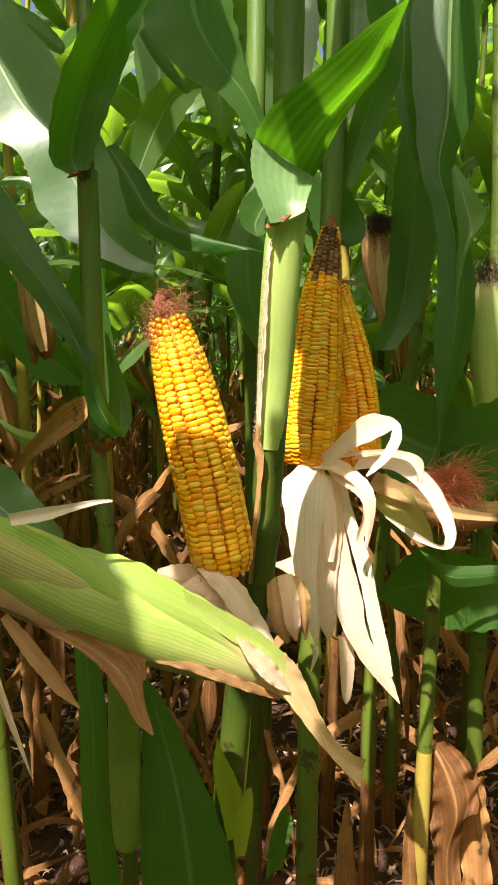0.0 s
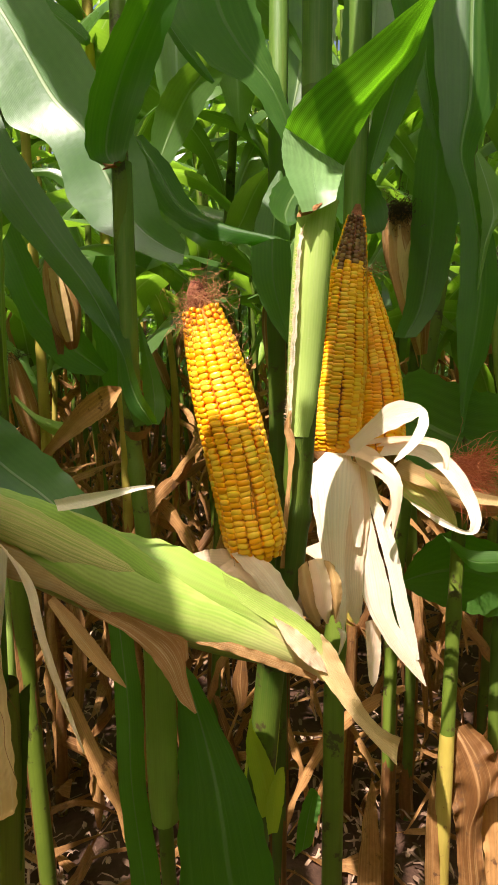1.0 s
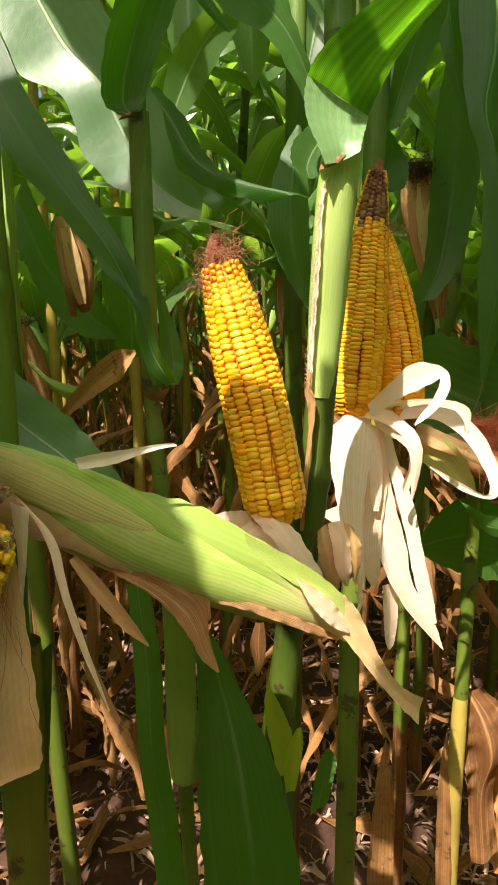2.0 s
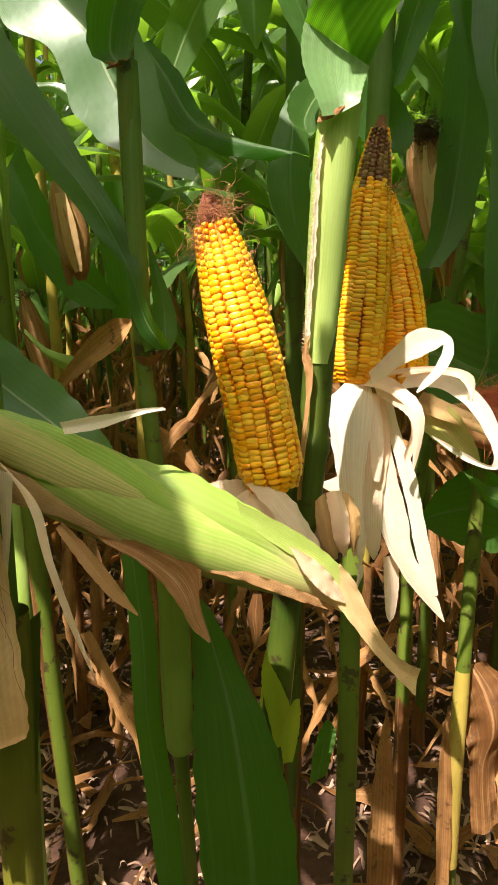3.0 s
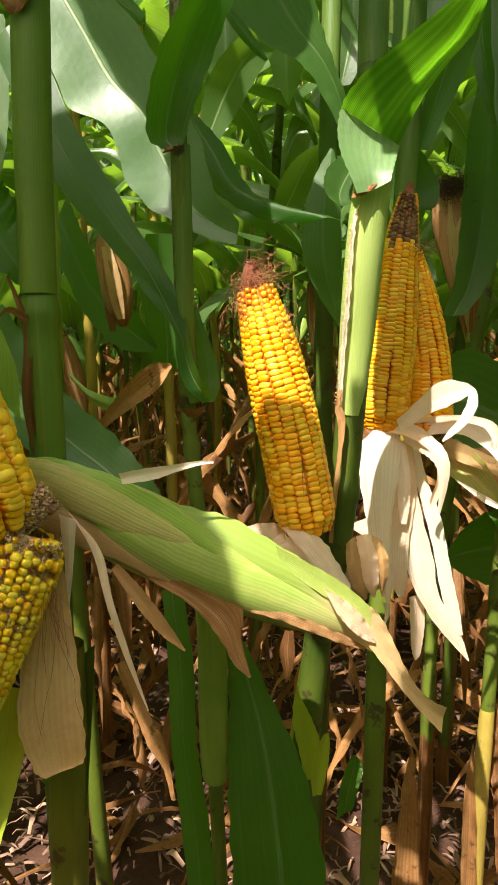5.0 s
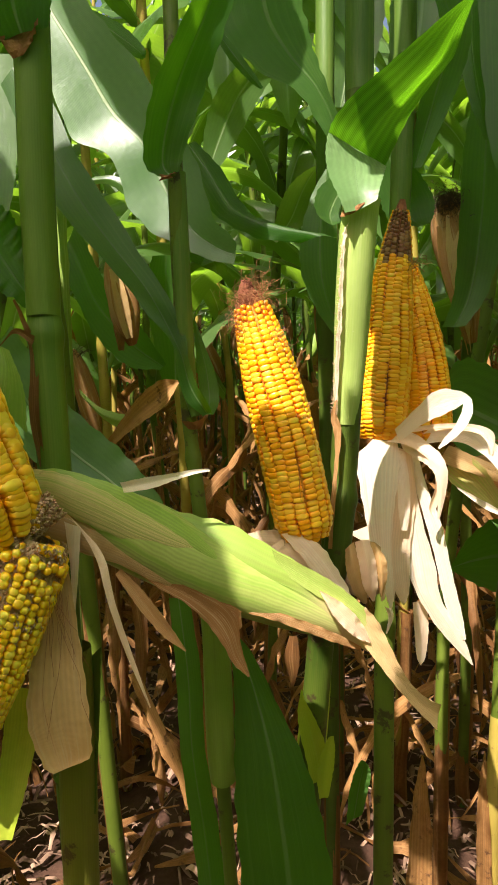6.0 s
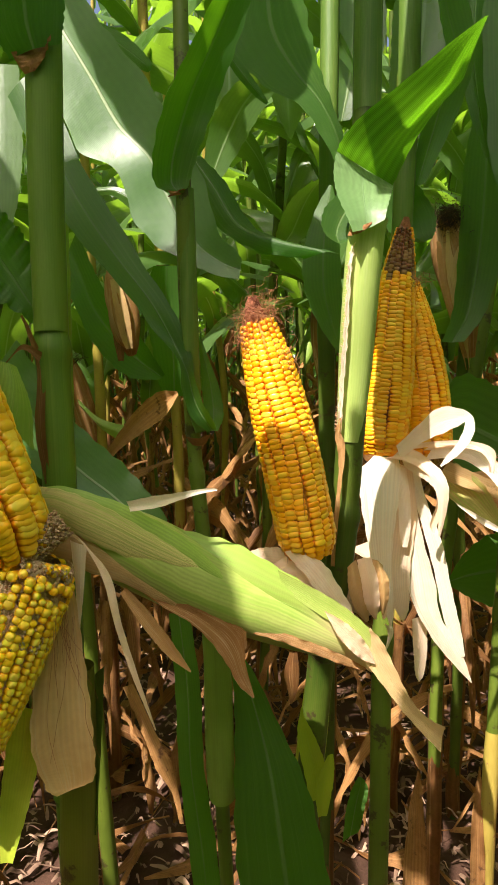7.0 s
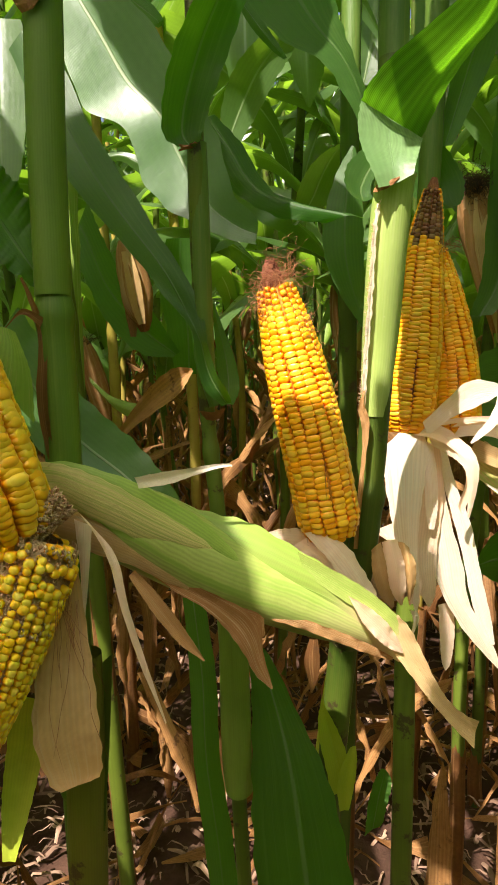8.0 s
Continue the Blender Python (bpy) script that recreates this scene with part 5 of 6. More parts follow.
leaf("husk_leaf", [((-0.1399, 0.375, 1.1878), (0.0013, -0.0006, -0.0034)), ((-0.1221, 0.3771, 1.1905), (0.0026, -0.0005, -0.0036)), ((-0.1078, 0.38, 1.1932), (0.0011, -0.0004, -0.0025)), ((-0.0932, 0.3829, 1.1961), (0.0006, -0.0003, -0.0015)), ((-0.0841, 0.3848, 1.1969), (0.0002, -0.0002, -0.001)), ((-0.0814, 0.385, 1.1965), (-0.0002, -0.0001, -0.0006))], HUSK_DRY, wrapped, "narrow dry husk tip standing out", fold=0.5, ruffle=0.1)
leaf("husk_leaf", [((-0.1852, 0.3525, 1.1793), (0.0044, -0.0026, -0.0028)), ((-0.1655, 0.342, 1.1784), (0.0017, -0.0003, -0.0026)), ((-0.1457, 0.3345, 1.157), (0.0027, 0.0002, 0)), ((-0.1365, 0.3251, 1.129), (0.0022, 0.0002, 0.0003)), ((-0.1269, 0.3201, 1.0993), (0.0017, 0.0003, 0.0008)), ((-0.1137, 0.3143, 1.0646), (0.0003, 0.0001, 0.0003))], HUSK_DRY, wrapped,
     "narrow pale husk strip hanging", fold=0.3)
leaf("husk_leaf", [((-0.1696, 0.3581, 1.168), (0.0054, -0.0001, -0.0018)), ((-0.169, 0.3518, 1.1342), (0.0024, 0.0001, 0)), ((-0.1714, 0.3456, 1.1022), (0.0018, 0.0001, 0)), ((-0.1697, 0.3402, 1.0737), (0.0008, 0, 0))], HUSK_DRY, wrapped, fold=0.3)
# two open ears at its side
upper = cob(near_plant, (-0.2001, 0.3268, 1.1682), (-0.2699, 0.351, 1.3678), 0.02763, 12, 62, (-0.0225, -0.0435, 1.3136), KERNEL_PALE, 21, tip_size=0.6, bulge=0.00477, packed=2.3, plump=0.97, label="golden ear with plump rows of kernels")
lower = cob(near_plant, (-0.1868, 0.3344, 1.1681), (-0.237, 0.2933, 1.038), 0.02655, 28, 32, (-0.0225, -0.0435, 1.3136), KERNEL_LEMON, 22, bulge=0.0036, packed=1.26, plump=1.04, core=CHAFF, scrappy=0.02, gappy=0.32, tip_size=0.7, label="patchy yellow ear with missing kernels")
tagged(part("chaff", scales((-0.1968, 0.323, 1.1705), (-0.1715, 0.3397, 1.1882), 0.0105, 0.0085, 420, 0.0016, 8), CHAFF, lower, "pinkish-brown dry chaff on the bare cob"), kind="stuff")
tagged(part("chaff", scales((-0.1868, 0.3344, 1.1681), (-0.2044, 0.3200, 1.1226), 0.0235, 0.0268, 900, 0.0014, 9), CHAFF, lower, "pinkish-brown dry chaff on the bare cob"), kind="stuff")
leaf("husk_leaf", [((-0.1793, 0.3451, 1.1584), (0.008, 0.0007, -0.0002)), ((-0.1747, 0.3335, 1.1256), (0.0103, 0.0017, -0.0006)), ((-0.1739, 0.3215, 1.0882), (0.0159, 0.0033, 0.0004)), ((-0.1725, 0.3136, 1.0545), (0.0185, 0.0039, 0)), ((-0.1678, 0.3094, 1.0306), (0.0145, 0.0039, 0.0016)), ((-0.1672, 0.3075, 1.0254), (0.0082, 0.0026, 0.0023))], HUSK_TAN, lower,
     "broad tan husk leaf hanging under the ear", fold=-0.25, ruffle=0.05)
# bright yellow material gives this shaded husk leaf its sunlit look
leaf("husk_leaf", [((-0.2047, 0.3375, 1.0613), (0.0102, 0.0005, -0.002)), ((-0.2038, 0.3238, 1.038), (0.0108, 0.0006, -0.002)), ((-0.2073, 0.3129, 1.0076), (0.009, 0.0008, -0.0002)), ((-0.2103, 0.3018, 0.9762), (0.0039, 0.0003, 0))], LEAF_YELLOW_LIT, lower, "yellow-green husk leaf", fold=-0.3)
tuft(lower, (-0.1694, 0.3228, 1.1346), (-0.05, -0.02, -1), 16, 0.075, 0.10, 0.00014, SILK, 25, wild=0.14, wide=0.004)
leaf("husk_leaf", [((-0.2141, 0.3685, 1.2453), (0.0143, 0.0021, -0.019)), ((-0.2114, 0.373, 1.2669), (0.0098, 0.0032, -0.0115)), ((-0.2142, 0.3759, 1.2832), (0.0035, 0.0045, -0.0023))], HUSK_SHADE, upper, "green husk leaf behind the ear", fold=-0.3)
leaf("leaf", [((-0.169, 0.3692, 1.066), (-0.0068, -0.0021, -0.0075)), ((-0.1734, 0.3652, 1.0247), (-0.0079, -0.0007, 0.0002)), ((-0.1751, 0.3552, 0.9511), (-0.004, -0.0004, 0))], STALK, near_plant, "split green sheath", fold=0.5)

# ---------------------------------------------------------------- low leaves
leaf("leaf", [((-0.0929, 0.4998, 1.025), (0.0027, 0, 0)), ((-0.0786, 0.4935, 1.0019), (0.0094, 0.002, -0.0012)), ((-0.0658, 0.4819, 0.9621), (0.0186, 0.0057, -0.0065)), ((-0.0538, 0.4653, 0.9197), (0.03, 0.0056, -0.0071)), ((-0.0458, 0.4498, 0.8706), (0.0365, 0.0078, -0.0075)), ((-0.0389, 0.4345, 0.8101), (0.0385, 0.0076, -0.0086)), ((-0.0396, 0.4246, 0.7281), (0.0303, 0.0037, -0.0049))],
     LEAF, clasp_plant, "broad dark green leaf with a pale midrib", fold=0.25, across=12)
leaf("leaf", [((-0.1421, 0.5379, 1.0336), (0.0098, 0, 0)), ((-0.1326, 0.517, 0.9668), (0.012, 0, 0)), ((-0.1282, 0.4965, 0.9023), (0.0118, 0, 0)), ((-0.1176, 0.4825, 0.823), (0.013, 0, 0)), ((-0.1098, 0.4736, 0.7206), (0.0108, 0, 0)), ((-0.1025, 0.4787, 0.5939), (0.0013, 0, 0))], LEAF, clasp_plant, fold=0.3)
# the lighter glare material stands in for sun on this leaf
leaf("leaf", [((-0.1318, 0.4471, 1.1494), (0.0019, 0.0015, 0.0062)), ((-0.153, 0.4469, 1.1588), (0.0078, 0.01, 0.0151)), ((-0.1748, 0.4484, 1.1771), (0.0103, 0.0129, 0.0178)), ((-0.1976, 0.4479, 1.1959), (0.0116, 0.0131, 0.0184)), ((-0.2215, 0.4485, 1.2206), (0.0116, 0.0131, 0.0185)), ((-0.2394, 0.4506, 1.2496), (0.0108, 0.0131, 0.0185)), ((-0.2559, 0.453, 1.2796), (0.0097, 0.0103, 0.0158))], LEAF_GLARE, clasp_plant, "blue-green leaf with a sunlit upper edge", fold=0.15, ruffle=0.06)

# ---------------------------------------------------------------- plants to the side
right_plant = thing("corn_plant", (0.2570, 0.8402, 0.0), "corn plant with drooping dark leaves and a red-silked ear", "corn plant", "ripe corn plants")
stem("stalk", [(0.2570, 0.8402, -0.0300), (0.2342, 0.7981, 0.6433), (0.2401, 0.8211, 0.8773), (0.2524, 0.8577, 1.1368), (0.2619, 0.9091, 1.4283), (0.2583, 0.9605, 1.7198), (0.2583, 1.0119, 2.0113), (0.2583, 1.0506, 2.5599)], 0.00954, (0.3, 0.5, 0.7), STALK, right_plant)
leaf("leaf", [((0.253, 0.9283, 1.7444), (0.0443, 0, 0)), ((0.2458, 0.9086, 1.6587), (0.0443, 0.0049, 0.0019)), ((0.2414, 0.8818, 1.5585), (0.0373, 0.0048, 0.0015)), ((0.229, 0.8602, 1.4877), (0.0203, 0.0047, 0.001)), ((0.2424, 0.8459, 1.4326), (0.0179, 0, 0)), ((0.2524, 0.8316, 1.3514), (0.023, -0.0024, -0.0135)), ((0.2441, 0.8173, 1.2702), (0.0196, -0.0024, -0.0135)), ((0.2352, 0.8068, 1.2112), (0.0079, -0.0009, -0.0051)), ((0.2311, 0.797, 1.1553), (0.0011, 0, 0))], LEAF, right_plant, "long drooping dark green leaf", fold=0.3, ruffle=0.05)
leaf("leaf", [((0.2444, 0.8418, 1.4869), (0.0021, 0.0006, 0.0034)), ((0.2578, 0.8303, 1.4478), (0.0134, 0.0009, 0.005)), ((0.2652, 0.8245, 1.4147), (0.0161, 0.0021, 0.0116)), ((0.2538, 0.8178, 1.3768), (0.0074, 0.0024, 0.0132)), ((0.2441, 0.8087, 1.3252), (0.001, 0.0002, 0.0013))], LEAF_FAR_LIT, right_plant, fold=-0.4)
leaf("leaf", [((0.2129, 0.9955, 1.7628), (0.0153, 0, 0)), ((0.2051, 0.9665, 1.6503), (0.017, -0.0007, -0.0037)), ((0.2123, 0.9425, 1.5658), (0.015, -0.002, -0.0111)), ((0.225, 0.9232, 1.5085), (0.0074, 0, 0))], LEAF, right_plant, fold=0.3)
leaf("leaf", [((0.1897, 0.9444, 1.2657), (0.0158, 0, 0)), ((0.2155, 0.9618, 1.3126), (0.0241, 0, 0)), ((0.2338, 0.9878, 1.4083), (0.0323, 0, 0)), ((0.2441, 1.017, 1.5219), (0.0326, 0, 0)), ((0.2505, 1.0408, 1.6051), (0.0206, 0, 0))], LEAF, right_plant, fold=0.25)
ear = tube("ear", [(0.1767, 0.8125, 1.0876), (0.2099, 0.8031, 1.0864), (0.2493, 0.792, 1.075), (0.2808, 0.7824, 1.0728), (0.3152, 0.7839, 1.0809)], [0.013, 0.02167, 0.02384, 0.01734, 0.00867], HUSK_BROWN, right_plant, "tan husked ear pointing sideways", uneven=0.05)
tuft(ear, (0.2237, 0.7933, 1.1083), (1.0, -0.25, 0.05), 700, 0.055, 0.16, 0.00030, SILK_RED, 31, "tuft of rusty red silk", wild=0.30, wide=0.009)
leaf("leaf", [((0.1886, 0.9096, 0.9134), (0, -0.0008, -0.004)), ((0.2175, 0.8943, 0.9301), (0.006, -0.0063, -0.0355)), ((0.2561, 0.8698, 0.9463), (0.0078, -0.0098, -0.0556)), ((0.2953, 0.8252, 0.9528), (0.0074, -0.0087, -0.0492)), ((0.3508, 0.8086, 0.9617), (0.0036, -0.0063, -0.0357))], LEAF, right_plant, fold=0.2)
leaf("leaf", [((0.2099, 0.7928, 1.0277), (0.0014, -0.0006, -0.0035)), ((0.2242, 0.7722, 1.015), (-0.0017, 0.0015, 0.0085)), ((0.2444, 0.7523, 1.0058), (-0.0034, 0.0022, 0.0126)), ((0.3012, 0.7359, 1.0163), (0, 0.0017, 0.0096))], LEAF, right_plant, "leaf with pale stripes", fold=0.3)
edge_plant = thing("corn_plant", (0.3894, 0.9063, 0.0), "corn plant with a husk-wrapped ear", "corn plant", "ripe corn plants")
stem("stalk", [(0.3894, 0.9063, -0.0300), (0.3349, 0.8852, 0.619), (0.3432, 0.9289, 0.867), (0.3618, 0.9872, 1.1975), (0.3726, 1.0455, 1.5281), (0.3768, 1.133, 2.024), (0.3787, 1.1717, 2.5726)], 0.01138, (0.3, 0.5, 0.7), STALK, edge_plant)
ear = tube("ear", [(0.3416, 0.8998, 1.1169), (0.3378, 0.9073, 1.1591), (0.3323, 0.9181, 1.2203), (0.3292, 0.9303, 1.2893), (0.3276, 0.9397, 1.343), (0.3292, 0.9465, 1.3812)], [0.00867, 0.01842, 0.02384, 0.02276, 0.01626, 0.0065], HUSK_GREEN, edge_plant, "yellow-green husked ear with a dark tip", uneven=0.05)

tuft(ear, (0.3276, 0.9399, 1.3695), (0, -0.3, 0.4), 500, 0.014, 0.6, 0.00032, SILK_DARK, 33, wide=0.010)
dry_plant = thing("corn_plant", (0.2129, 1.0352, 0.0), "corn plant with a dry brown husked ear", "corn plant", "ripe corn plants")
stem("stalk", [(0.2129, 1.0352, -0.0300), (0.1965, 0.9914, 0.5373), (0.2078, 1.0404, 0.8149), (0.2434, 1.0894, 1.0927), (0.2998, 1.1547, 1.4629), (0.3281, 1.2689, 2.111), (0.3377, 1.3076, 2.6596)], 0.01097, (0.3, 0.5, 0.7), STALK, dry_plant)
ear = tube("ear", [(0.2343, 1.0243, 1.237), (0.2252, 1.0233, 1.2883), (0.2128, 1.0236, 1.3468), (0.2016, 1.0273, 1.3963), (0.1938, 1.028, 1.4289), (0.1905, 1.0324, 1.4537)], [0.00715, 0.01907, 0.0298, 0.03099, 0.02384, 0.00954], HUSK_BROWN, dry_plant, "dry brown husked ear with blackened silk", uneven=0.07)
tuft(ear, (0.1893, 1.0155, 1.4433), (0.1, -0.4, 0.1), 900, 0.014, 0.6, 0.00034, SILK_DARK, 35, wide=0.011)
leaf("husk_leaf", [((0.2151, 1.0035, 1.4042), (0.0103, 0.0004, 0.002)), ((0.2228, 0.9971, 1.3817), (0.0108, 0.0033, 0.0043)), ((0.2326, 0.9881, 1.3591), (0.0038, 0.0028, 0.0021))], HUSK_TAN, ear, fold=0.3)

leaf("husk_leaf", [((0.1948, 1.0026, 1.4273), (0.0091, 0.0002, 0.0017)), ((0.1974, 0.9855, 1.3705), (0.013, 0.0002, 0.0015)), ((0.2072, 0.9783, 1.3065), (0.0089, 0.0002, 0.0015)), ((0.2202, 0.986, 1.2476), (0.0017, 0, 0)), ((0.2253, 0.9919, 1.224), (0.0005, 0, 0))], HUSK_TAN, ear, "papery strip of the dry husk", fold=-0.4, ruffle=0.15)
leaf("husk_leaf", [((0.1798, 1.0079, 1.4145), (0.0069, -0.0019, 0.0037)), ((0.1836, 0.9872, 1.3547), (0.0077, -0.0022, 0.0015)), ((0.1978, 0.9828, 1.2976), (0.0045, -0.0019, 0.0008)), ((0.217, 0.9947, 1.2405), (0.0013, 0, 0)), ((0.2234, 1.0012, 1.2198), (0.0005, 0, 0))], HUSK_BROWN, ear, "papery strip of the dry husk", fold=-0.4, ruffle=0.15)

# leaves of the plants behind
back_plant = thing("corn_plant", (0.0080, 0.8156, 0.0), "corn plant with a broad bluish leaf hanging between others", "corn plant", "ripe corn plants")
stem("stalk", [(0.0080, 0.8156, -0.0300), (0.0065, 0.8023, 0.926), (0.0048, 0.8316, 1.3514), (0.0074, 0.8481, 1.5486), (0.0094, 0.8714, 1.6808), (0.0114, 0.918, 1.9454), (0.0131, 0.9566, 2.494)], 0.01062, (0.3, 0.5, 0.7, 0.86), STALK, back_plant)
leaf("leaf", [((-0.0717, 0.8291, 1.6998), (0.0449, 0.0305, 0.0175)), ((-0.0636, 0.8077, 1.6305), (0.0467, 0.0307, 0.0183)), ((-0.0391, 0.7925, 1.5832), (0.0334, 0.0282, 0.0172)), ((-0.0078, 0.7786, 1.5432), (0.0166, 0.0246, 0.01)), ((0.0113, 0.767, 1.5035), (0.0119, 0.0195, 0.0066)), ((0.0205, 0.7511, 1.4653), (0.0033, 0.0098, 0.0036))], LEAF, back_plant, "broad bluish-green leaf hanging over", fold=0.2, ruffle=0.04)
leaf("leaf", [((-0.1119, 0.7568, 1.6015), (0.0033, 0.0005, 0.0029)), ((-0.0917, 0.7517, 1.5725), (0.0059, 0.0005, 0.0029)), ((-0.0735, 0.7477, 1.5493), (0.0036, 0.0005, 0.0029)), ((-0.0628, 0.7455, 1.5372), (0.0012, 0.0002, 0.0012))], LEAF, back_plant, fold=0.4)
leaf("leaf", [((0.0074, 0.7579, 1.4521), (0.0018, -0.0001, -0.0007)), ((0.0025, 0.7528, 1.423), (0.0128, -0.0003, -0.0021)), ((-0.0029, 0.7404, 1.3783), (0.0206, 0.0041, -0.0024)), ((-0.0023, 0.733, 1.3364), (0.0212, 0.0041, -0.0028)), ((0.0067, 0.7261, 1.2976), (0.0134, 0.0045, -0.0001)), ((0.0206, 0.7198, 1.2618), (0.0031, 0.0045, -0.0003))], LEAF, back_plant, "dark hanging leaf", fold=0.3)
# the paler leaf copy helps these two blades look lit through
leaf("leaf", [((-0.1781, 1.0589, 1.5007), (0.0064, -0.0011, -0.0063)), ((-0.1497, 1.0525, 1.5674), (0.0231, -0.0026, -0.0144)), ((-0.1192, 1.0333, 1.6144), (0.0286, -0.0022, -0.012)), ((-0.0821, 1.0123, 1.6505), (0.0218, -0.0017, -0.0098)), ((-0.0629, 0.9817, 1.6847), (0.005, -0.0002, -0.0015))], LEAF_FAR_LIT, back_plant, "leaf lit through by the sun", fold=0.3)
leaf("leaf", [((-0.0661, 0.9765, 1.3963), (0.0028, -0.0003, -0.0016)), ((-0.0428, 0.9723, 1.4239), (0.0198, -0.0011, -0.0059)), ((-0.0257, 0.9598, 1.4568), (0.0233, -0.0004, -0.0027)), ((-0.0103, 0.9455, 1.4792), (0.0171, -0.0003, -0.0018)), ((0.0067, 0.9296, 1.493), (0.0015, -0.0002, -0.0015))], LEAF_FAR_LIT, back_plant, "leaf lit through by the sun", fold=0.3)


tube("dry_sheath", [(0.2171, 1.0465, -0.1763), (0.1963, 0.9739, 0.381), (0.1965, 0.9914, 0.5373), (0.2002, 1.0143, 0.6669)], [0.01311, 0.01252, 0.01216, 0.01335], LEAF_DRY, dry_plant, "brown papery sheath round the lower stalk", uneven=0.12, sides=12)
tube("dry_sheath", [(0.39, 0.9065, -0.0374), (0.3427, 0.8775, 0.4719), (0.3349, 0.8765, 0.5694), (0.3365, 0.8896, 0.6438)], [0.01355, 0.013, 0.01279, 0.01365], LEAF_DRY, edge_plant, "brown papery sheath round the lower stalk", uneven=0.12, sides=12)
tube("dry_sheath", [(0.0076, 0.8123, 0.2058), (0.0071, 0.8073, 0.5919), (0.0068, 0.8098, 0.7615), (0.0065, 0.8073, 0.9545)], [0.01221, 0.01168, 0.01147, 0.01274], LEAF_DRY, back_plant, "brown papery sheath round the lower stalk", uneven=0.12, sides=12)
tube("sheath", [(-0.1011, 0.4856, 1.0429), (-0.0987, 0.4784, 0.9917), (-0.0972, 0.4733, 0.9259), (-0.0967, 0.4716, 0.8905)], [0.01127, 0.01214, 0.01257, 0.0117], SHEATH_OLIVE, clasp_plant, "pale olive-green leaf sheath with a dark spot", uneven=0.06, sides=16)
tube("dry_sheath", [(-0.2857, 0.7253, 0.2301), (-0.2916, 0.7208, 0.6199), (-0.2929, 0.708, 0.858), (-0.3008, 0.7205, 1.0324)], [0.01184, 0.01132, 0.01112, 0.01235], LEAF_DRY, pale_plant, "brown papery sheath round the lower stalk", uneven=0.12, sides=12)

# ---------------------------------------------------------------- dry leaves low on the plants
leaf("leaf", [((0.2502, 0.8317, 0.7298), (0.0213, 0.0013, 0.0077)), ((0.2682, 0.8134, 0.7042), (0.0286, -0.002, 0.0143)), ((0.2761, 0.7974, 0.6652), (0.0327, -0.0007, 0.0218)), ((0.266, 0.7869, 0.6055), (0.0165, -0.002, 0.0147)), ((0.2713, 0.7704, 0.5121), (0.0165, -0.0026, 0.0114))], LEAF_DRY, right_plant, "crumpled orange-brown dry leaf", fold=0.8, ruffle=0.7, waves=5, across=14)
leaf("leaf", [((0.3136, 0.8484, 0.6697), (0.022, 0.0007, 0.0039)), ((0.3142, 0.8307, 0.621), (0.0198, 0.0007, 0.0039)), ((0.3147, 0.8105, 0.5578), (0.0208, 0.0007, 0.0039)), ((0.3135, 0.7941, 0.4651), (0.0157, 0.0007, 0.0039))], LEAF_DRY, right_plant, "crumpled orange-brown dry leaf", fold=0.7, ruffle=0.7, waves=4, across=14)
leaf("leaf", [((-0.2688, 0.7814, 0.8076), (0.0073, 0.0005, 0.0028)), ((-0.2337, 0.7605, 0.741), (0.0107, -0.0003, -0.0017)), ((-0.2164, 0.7464, 0.7131), (0.0114, 0.0005, 0.0028)), ((-0.2, 0.7399, 0.676), (0.005, 0.0001, 0.0007)), ((-0.1908, 0.7324, 0.6334), (0.0028, 0, 0))], LEAF_DRY, pale_plant, "orange dry leaf hanging", fold=0.4, ruffle=0.2)
leaf("leaf", [((-0.195, 0.8461, 1.2071), (-0.0008, 0.0004, 0.0023)), ((-0.2169, 0.8376, 1.1929), (-0.0053, 0.0026, 0.0157)), ((-0.2477, 0.8219, 1.1684), (-0.0056, 0.0021, 0.013)), ((-0.2751, 0.8056, 1.1391), (-0.0055, 0.0004, 0.0037)), ((-0.3067, 0.7965, 1.101), (-0.0037, 0.0001, 0.0018))], LEAF_DRY, pale_plant, "tan dry leaf", fold=0.5, ruffle=0.3)
leaf("leaf", [((-0.282, 0.888, 1.3337), (0.0054, 0.0018, 0.0076)), ((-0.2783, 0.8711, 1.2917), (0.0089, 0.0012, 0.0037)), ((-0.2732, 0.8543, 1.2504), (0.0038, 0.0002, 0))], LEAF_DRY, pale_plant, fold=0.4)
leaf("leaf", [((-0.0103, 0.509, 0.8605), (0.0082, 0.001, 0.0008)), ((-0.0131, 0.5101, 0.8875), (0.0104, 0.0012, 0.0008)), ((-0.0187, 0.5105, 0.912), (0.0103, 0.0008, -0.001)), ((-0.0229, 0.51, 0.9317), (0.0075, 0.0003, -0.0021)), ((-0.0259, 0.5107, 0.9468), (0.0025, 0, -0.001)), ((-0.0264, 0.5115, 0.956), (0.0005, 0, -0.0003))], LEAF_YELLOW_LIT, main_plant, "yellow-green split sheath", fold=0.35, ruffle=0.12, waves=4, across=12)
# bright yellow tube added where the sun strikes the lower stalk
tube("sheath", [(-0.0266, 0.5619, 0.7948), (-0.0209, 0.561, 0.8445), (-0.0153, 0.5608, 0.8981), (-0.0109, 0.5604, 0.9457)], [0.01149, 0.01447, 0.01447, 0.01287], LEAF_YELLOW_LIT, main_plant, "lower stalk sheath, its sunlit yellow put into the colour", sides=18)
